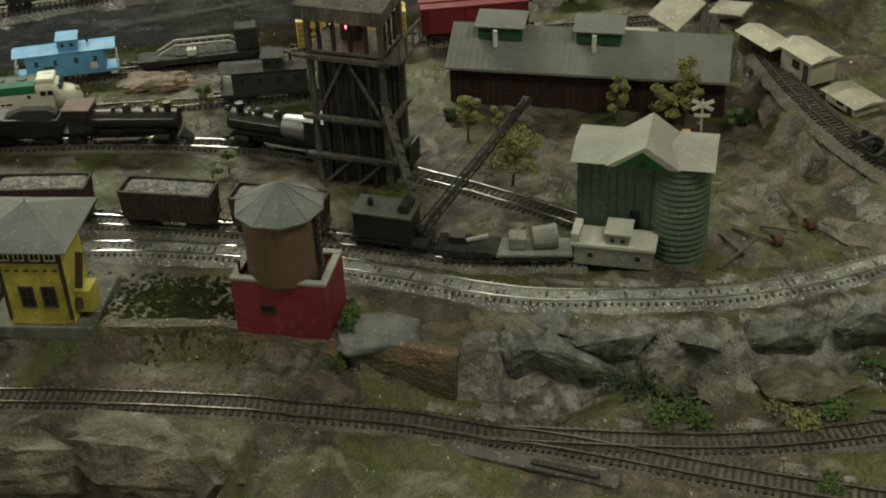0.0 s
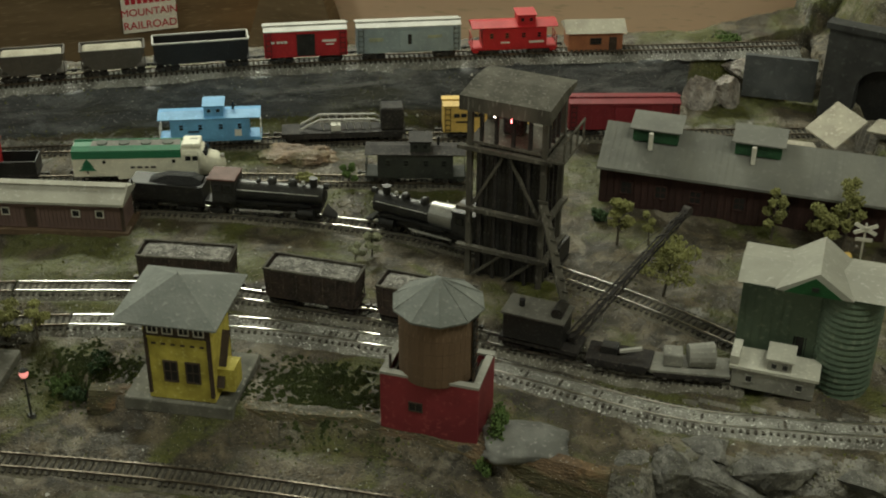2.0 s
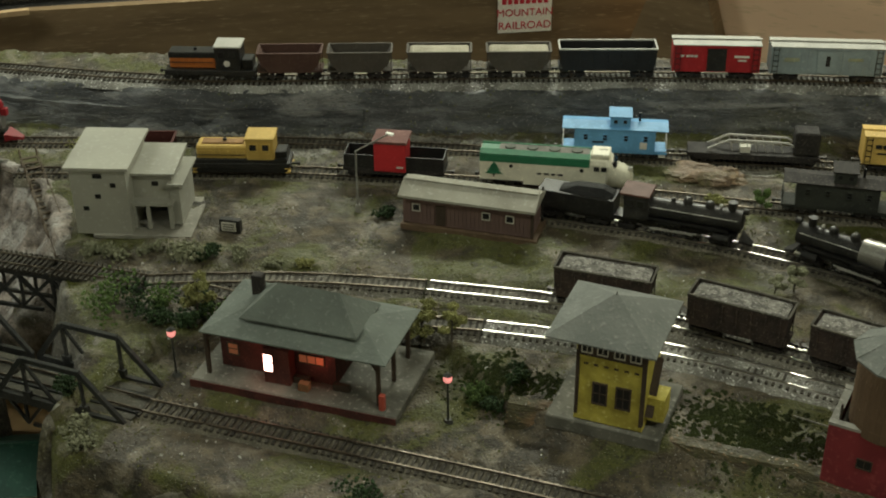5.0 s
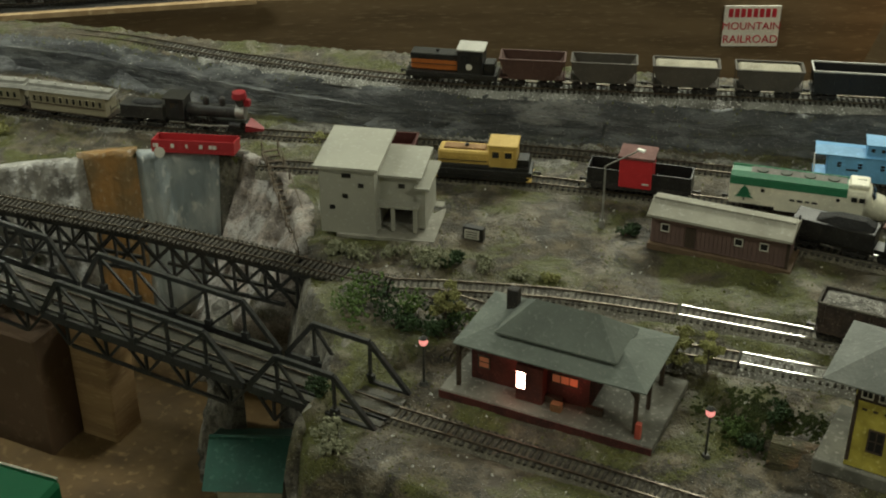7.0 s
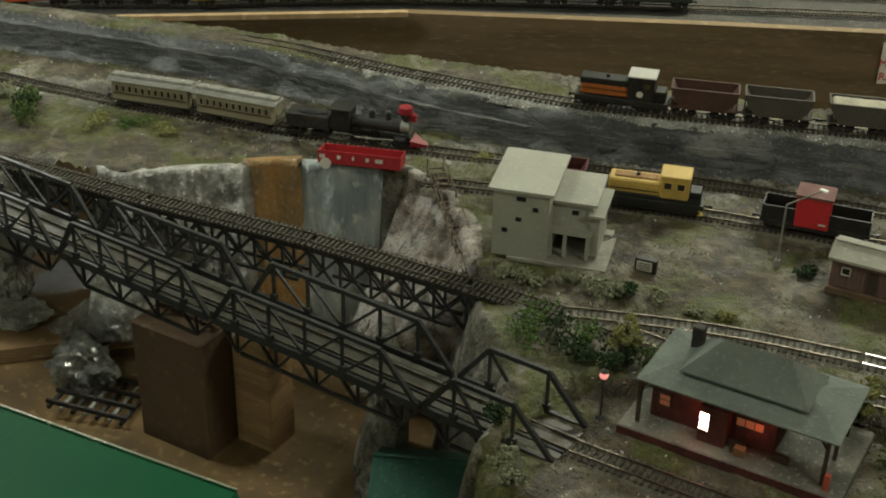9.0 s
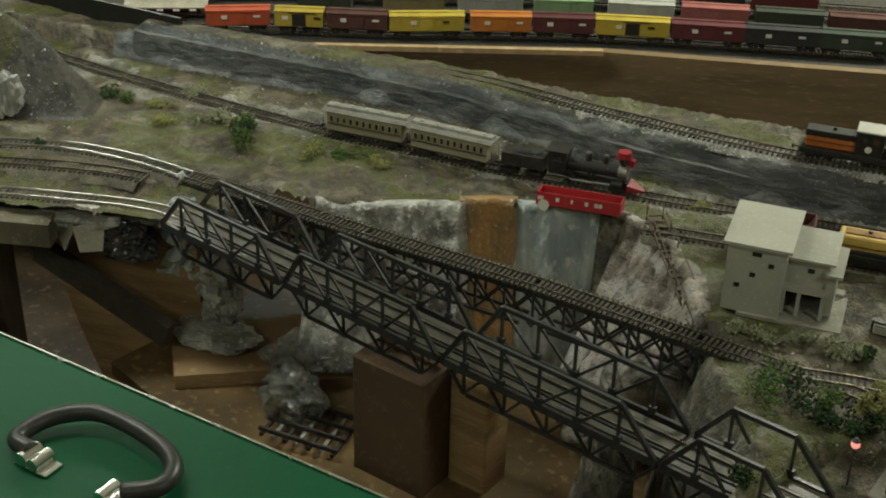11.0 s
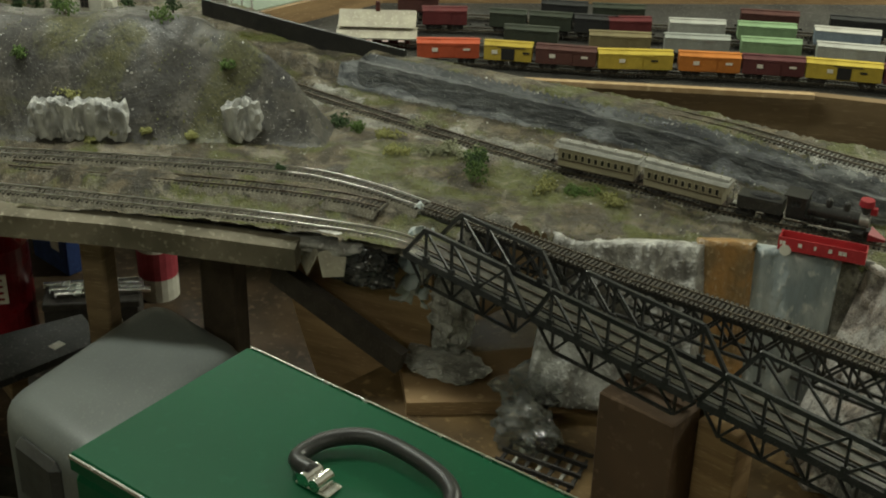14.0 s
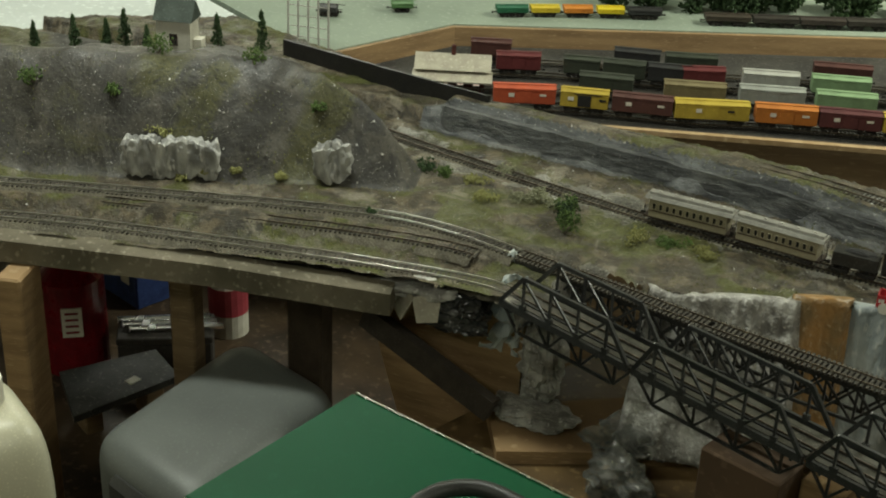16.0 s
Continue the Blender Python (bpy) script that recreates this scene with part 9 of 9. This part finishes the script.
def superbox(bm, sx, sy, sz, e=0.5, seg=36):
    """A box with much rounded corners."""
    def f(v, k):
        return math.copysign(abs(v) ** k, v)
    rings = []
    for i in range(1, seg // 2):
        v = -math.pi / 2 + math.pi * i / (seg // 2)
        rings.append([(sx * f(math.cos(v), e) * f(math.cos(u), e), sy * f(math.cos(v), e) * f(math.sin(u), e), sz * f(math.sin(v), e)) for u in [2 * math.pi * j / seg for j in range(seg)]])
    return loft(bm, rings)


root = thing("grey_tool_case", "rounded grey plastic tool case with dark handle recess", "tool case", pose(-1.678, 0.373, -0.482))
bm = new_bm()
slab(bm, [(-0.163, 0.099), (-0.032, -0.180), (0.181, -0.140), (0.050, 0.139)], 0.0, 0.318)
for v in bm.verts:
    if v.co.z > 0.1:
        v.co.x *= 0.97
bmesh.ops.bevel(bm, geom=list(bm.edges), offset=0.045, segments=6, profile=0.55, affect="EDGES")
part("shell", bm, GREYPLASTIC, root, "", True)
# the near side runs from the first to the second plan corner
bm = new_bm()
box(bm, -0.060, -0.125, 0.235, 0.034, 0.016, 0.060, Matrix.Rotation(math.atan2(-0.279, 0.131), 3, "Z"), 0.004)
part("latch", bm, BLACK, root, "dark recessed latch")
# Dark block set on the shell in place of a cut hollow.
bm = new_bm()
box(bm, 0.065, -0.162, 0.245, 0.090, 0.020, 0.085, Matrix.Rotation(math.atan2(0.040, 0.213), 3, "Z"), 0.009)
part("recess", bm, RUBBER, root, "dark handle recess")

root = thing("fuel_can", "red metal fuel can with white label", "fuel can", pose(-2.37, 0.42, -0.482, 0, 0, 30))
CANRED = mat("can_red_enamel", (0.20, 0.008, 0.014), (0.14, 0.006, 0.010), rough=0.3, bump=0.03)
part("body", rod(new_bm(), (0, 0, 0), (0, 0, 0.175), 0.056, None, 28), CANRED, root)
part("shoulder", rod(new_bm(), (0, 0, 0.175), (0, 0, 0.205), 0.056, 0.026, 28), CANRED, root)
part("spout", rod(new_bm(), (0, 0, 0.205), (0, 0, 0.23), 0.02, 0.017, 16), CANRED, root)
part("wire_bail", rod(new_bm(), (-0.04, -0.02, 0.20), (0.06, 0.03, 0.245), 0.003), CHROME, root)
bm = new_bm()
box(bm, 0.034, -0.0455, 0.11, 0.034, 0.004, 0.055, Matrix.Rotation(0.62, 3, "Z"))
lab = part("label", bm, WHITE, root, "white paper label")
bm = new_bm()
for k in range(4):
    box(bm, 0.0345, -0.0463, 0.128 - k * 0.012, 0.022, 0.0042, 0.004, Matrix.Rotation(0.62, 3, "Z"))
part("writing", bm, CANRED, lab)

root = thing("spray_bottle", "clear plastic bottle with red label", "bottle", pose(-2.33, 0.695, -0.482))
part("body", rod(new_bm(), (0, 0, 0), (0, 0, 0.10), 0.036, None, 20), WHITE, root)
part("label", rod(new_bm(), (0, 0, 0.045), (0, 0, 0.10), 0.0365, None, 20), body_paint("pink_label", (0.40, 0.06, 0.08)), root)
part("shoulder", rod(new_bm(), (0, 0, 0.10), (0, 0, 0.15), 0.036, 0.014, 20), WHITE, root)
part("cap", rod(new_bm(), (0, 0, 0.15), (0, 0, 0.18), 0.013, None, 14), CANRED, root)

CREAMPL = mat("cream_plastic_jug", (0.52, 0.50, 0.38), (0.48, 0.46, 0.35), rough=0.3, scale=5, bump=0.03, jitter=0)
root = thing("cream_jug", "shiny cream plastic jug with rounded shoulders", "jug", pose(-1.742, 0.070, -0.482))
part("body", superbox(new_bm(), 0.085, 0.075, 0.19, 0.4), CREAMPL, root, "", True).matrix_basis = pose(0, 0, 0.19)
part("cap", rod(new_bm(), (0.0, 0.02, 0.37), (0.0, 0.02, 0.41), 0.022, None, 18), WHITE, root)

FILM = clear_film("crumpled_clear_film")
for x, y, z, sx, sy, sz, sd in ((-1.375, 0.775, -0.190, 0.035, 0.045, 0.018, 91), (-1.325, 0.715, -0.200, 0.038, 0.032, 0.030, 92)):
    bm = new_bm()
    bmesh.ops.create_icosphere(bm, subdivisions=4, radius=1)
    for v in bm.verts:
        p = v.co.normalized()
        k = 1 + 0.5 * noise.noise(p * 2.0 + Vector((sd, 0, 0))) + 0.45 * abs(noise.noise(p * 3.4 + Vector((0, sd, 0))))
        v.co = Vector((p.x * sx * k, p.y * sy * k, p.z * sz * k))
    ob = part("plastic_film", bm, FILM)
    ob.matrix_world = pose(x, y, z)
    tagged(ob, "crumpled clear plastic film under the bridge", "plastic film", "crumpled films")

root = thing("model_kit_frame", "dark sprue frame of model parts on the board", "model kit", pose(-1.275, 0.705, -0.222, -8, 6, 30))
for i in range(7):
    part("sprue", box(new_bm(), -0.045 + i * 0.015, 0, 0.004, 0.004, 0.09, 0.005), GREYLOAD if i % 2 else WEATHERBLACK, root)
for j in range(4):
    part("sprue", box(new_bm(), 0, -0.04 + j * 0.027, 0.009, 0.10, 0.004, 0.005), WEATHERBLACK, root)

PINKPAPER = mat("pink_card", (0.52, 0.36, 0.26), (0.46, 0.31, 0.22), rough=0.8)
bm = new_bm()
loft(bm, [[(-0.05, 0, 0.0), (0.05, 0, 0.006), (0.05, 0.002, 0.006), (-0.05, 0.002, 0.0)], [(-0.05, 0.02, 0.06), (0.055, 0.02, 0.05), (0.055, 0.022, 0.05), (-0.05, 0.022, 0.06)]])
ob = part("card_scrap", bm, PINKPAPER)
ob.matrix_world = pose(-1.735, 0.79, -0.30, 0, 0, 40)
tagged(ob, "torn pink card scrap hanging under the table", "card")
for x, y, w, d, h, c, t, lab in ((-2.27, 0.545, 0.16, 0.08, 0.082, (0.05, 0.045, 0.04), 62, "dark wooden tool tray on the shelf"), (-1.98, 0.56, 0.10, 0.07, 0.06, (0.035, 0.035, 0.034), 20, "black plastic tool box on the shelf"),
                             (-2.55, 0.62, 0.12, 0.10, 0.14, (0.03, 0.06, 0.20), 10, "crumpled blue cloth bag on the shelf"), (-1.62, 0.80, 0.10, 0.08, 0.08, (0.045, 0.04, 0.035), 60, "dark cardboard box under the bridge end"),
                             (-1.95, 0.25, 0.14, 0.06, 0.012, (0.10, 0.095, 0.08), 45, "dusty grey plank on the shelf"), (-1.50, 0.56, 0.10, 0.08, 0.05, (0.18, 0.10, 0.06), 30, "small brown box below the table")):
    root = thing("storage_box", lab, "box", pose(x, y, -0.482, 0, 0, t), "clutter on the lower shelf")
    m_ = mat("box_paint", c, fine=150)
    part("body", box(new_bm(), 0, 0, h * 0.42, w, d, h * 0.84, bevel=0.003), m_, root)
    part("lid", box(new_bm(), 0, 0, h * 0.92, w * 1.02, d * 1.03, h * 0.16, bevel=0.002), m_, root)
    part("tag", box(new_bm(), w * 0.2, -d / 2 - 0.0006, h * 0.45, w * 0.22, 0.001, h * 0.25), WHITE, root)
for k in range(3):
    bm = new_bm()
    rod(bm, (0, 0, 0), (0.16, 0.0, 0), 0.006, None, 10)
    ob = part("steel_rod", bm, CHROME)
    ob.matrix_world = pose(-2.325 + k * 0.020, 0.480 + k * 0.002, -0.394, 0, 0, 63)
    tagged(ob, "bright steel rod lying on the tray", "rod", "steel rods")
root = thing("leaning_board", "dark dusty board with a white paper tag on blocks", "board", Matrix())
part("board", slab(new_bm(), [(-2.222, 0.336), (-2.086, 0.307), (-2.110, 0.494), (-2.206, 0.497)], -0.410, -0.398), mat("dusty_black_board", (0.045, 0.046, 0.042), (0.028, 0.028, 0.026), (0.10, 0.10, 0.09), rough=0.6, scale=20, fine=160), root)
part("tag", box(new_bm(), -2.135, 0.425, -0.3972, 0.016, 0.022, 0.0012, Matrix.Rotation(0.3, 3, "Z")), WHITE, root, "white paper tag")
for x, y in ((-2.17, 0.36), (-2.155, 0.46)):
    part("block", box(new_bm(), x, y, -0.446, 0.05, 0.03, 0.072, bevel=0.002), OLDWOOD, root)
root = thing("green_roof_shed", "small shed with dark green metal roof below bridge", "shed", pose(-0.812, 0.805, -0.212, 0, 0, 35))
part("wall", box(new_bm(), 0, 0, 0.035, 0.125, 0.07, 0.07), CREAM, root)
GREENROOF = mat("dark_green_metal_roof", (0.02, 0.085, 0.06), (0.015, 0.06, 0.045), (0.05, 0.12, 0.09), rough=0.5, fine=200)
part("roof", gable(new_bm(), 0.135, 0.09, 0.07, 0.098, 0.006), GREENROOF, root)
part("ridge_cap", box(new_bm(), 0, 0, 0.0985, 0.147, 0.004, 0.003), GREENROOF, root)
for x, y, t in ((-1.645, 0.60, 30), (-1.60, 0.585, -20), (-1.575, 0.60, 70)):
    bm = new_bm()
    loft(bm, [[(-0.02, 0, 0), (0.02, 0.004, 0), (0.02, 0.0055, 0), (-0.02, 0.0015, 0)], [(-0.016, -0.012, -0.03), (0.012, -0.010, -0.034), (0.012, -0.0085, -0.034), (-0.016, -0.0105, -0.03)]])
    ob = part("torn_card", bm, TANROOF)
    ob.matrix_world = pose(x, y, -0.03, 0, 0, t)
    tagged(ob, "torn flap of tan card at table edge", "card", "torn card flaps")
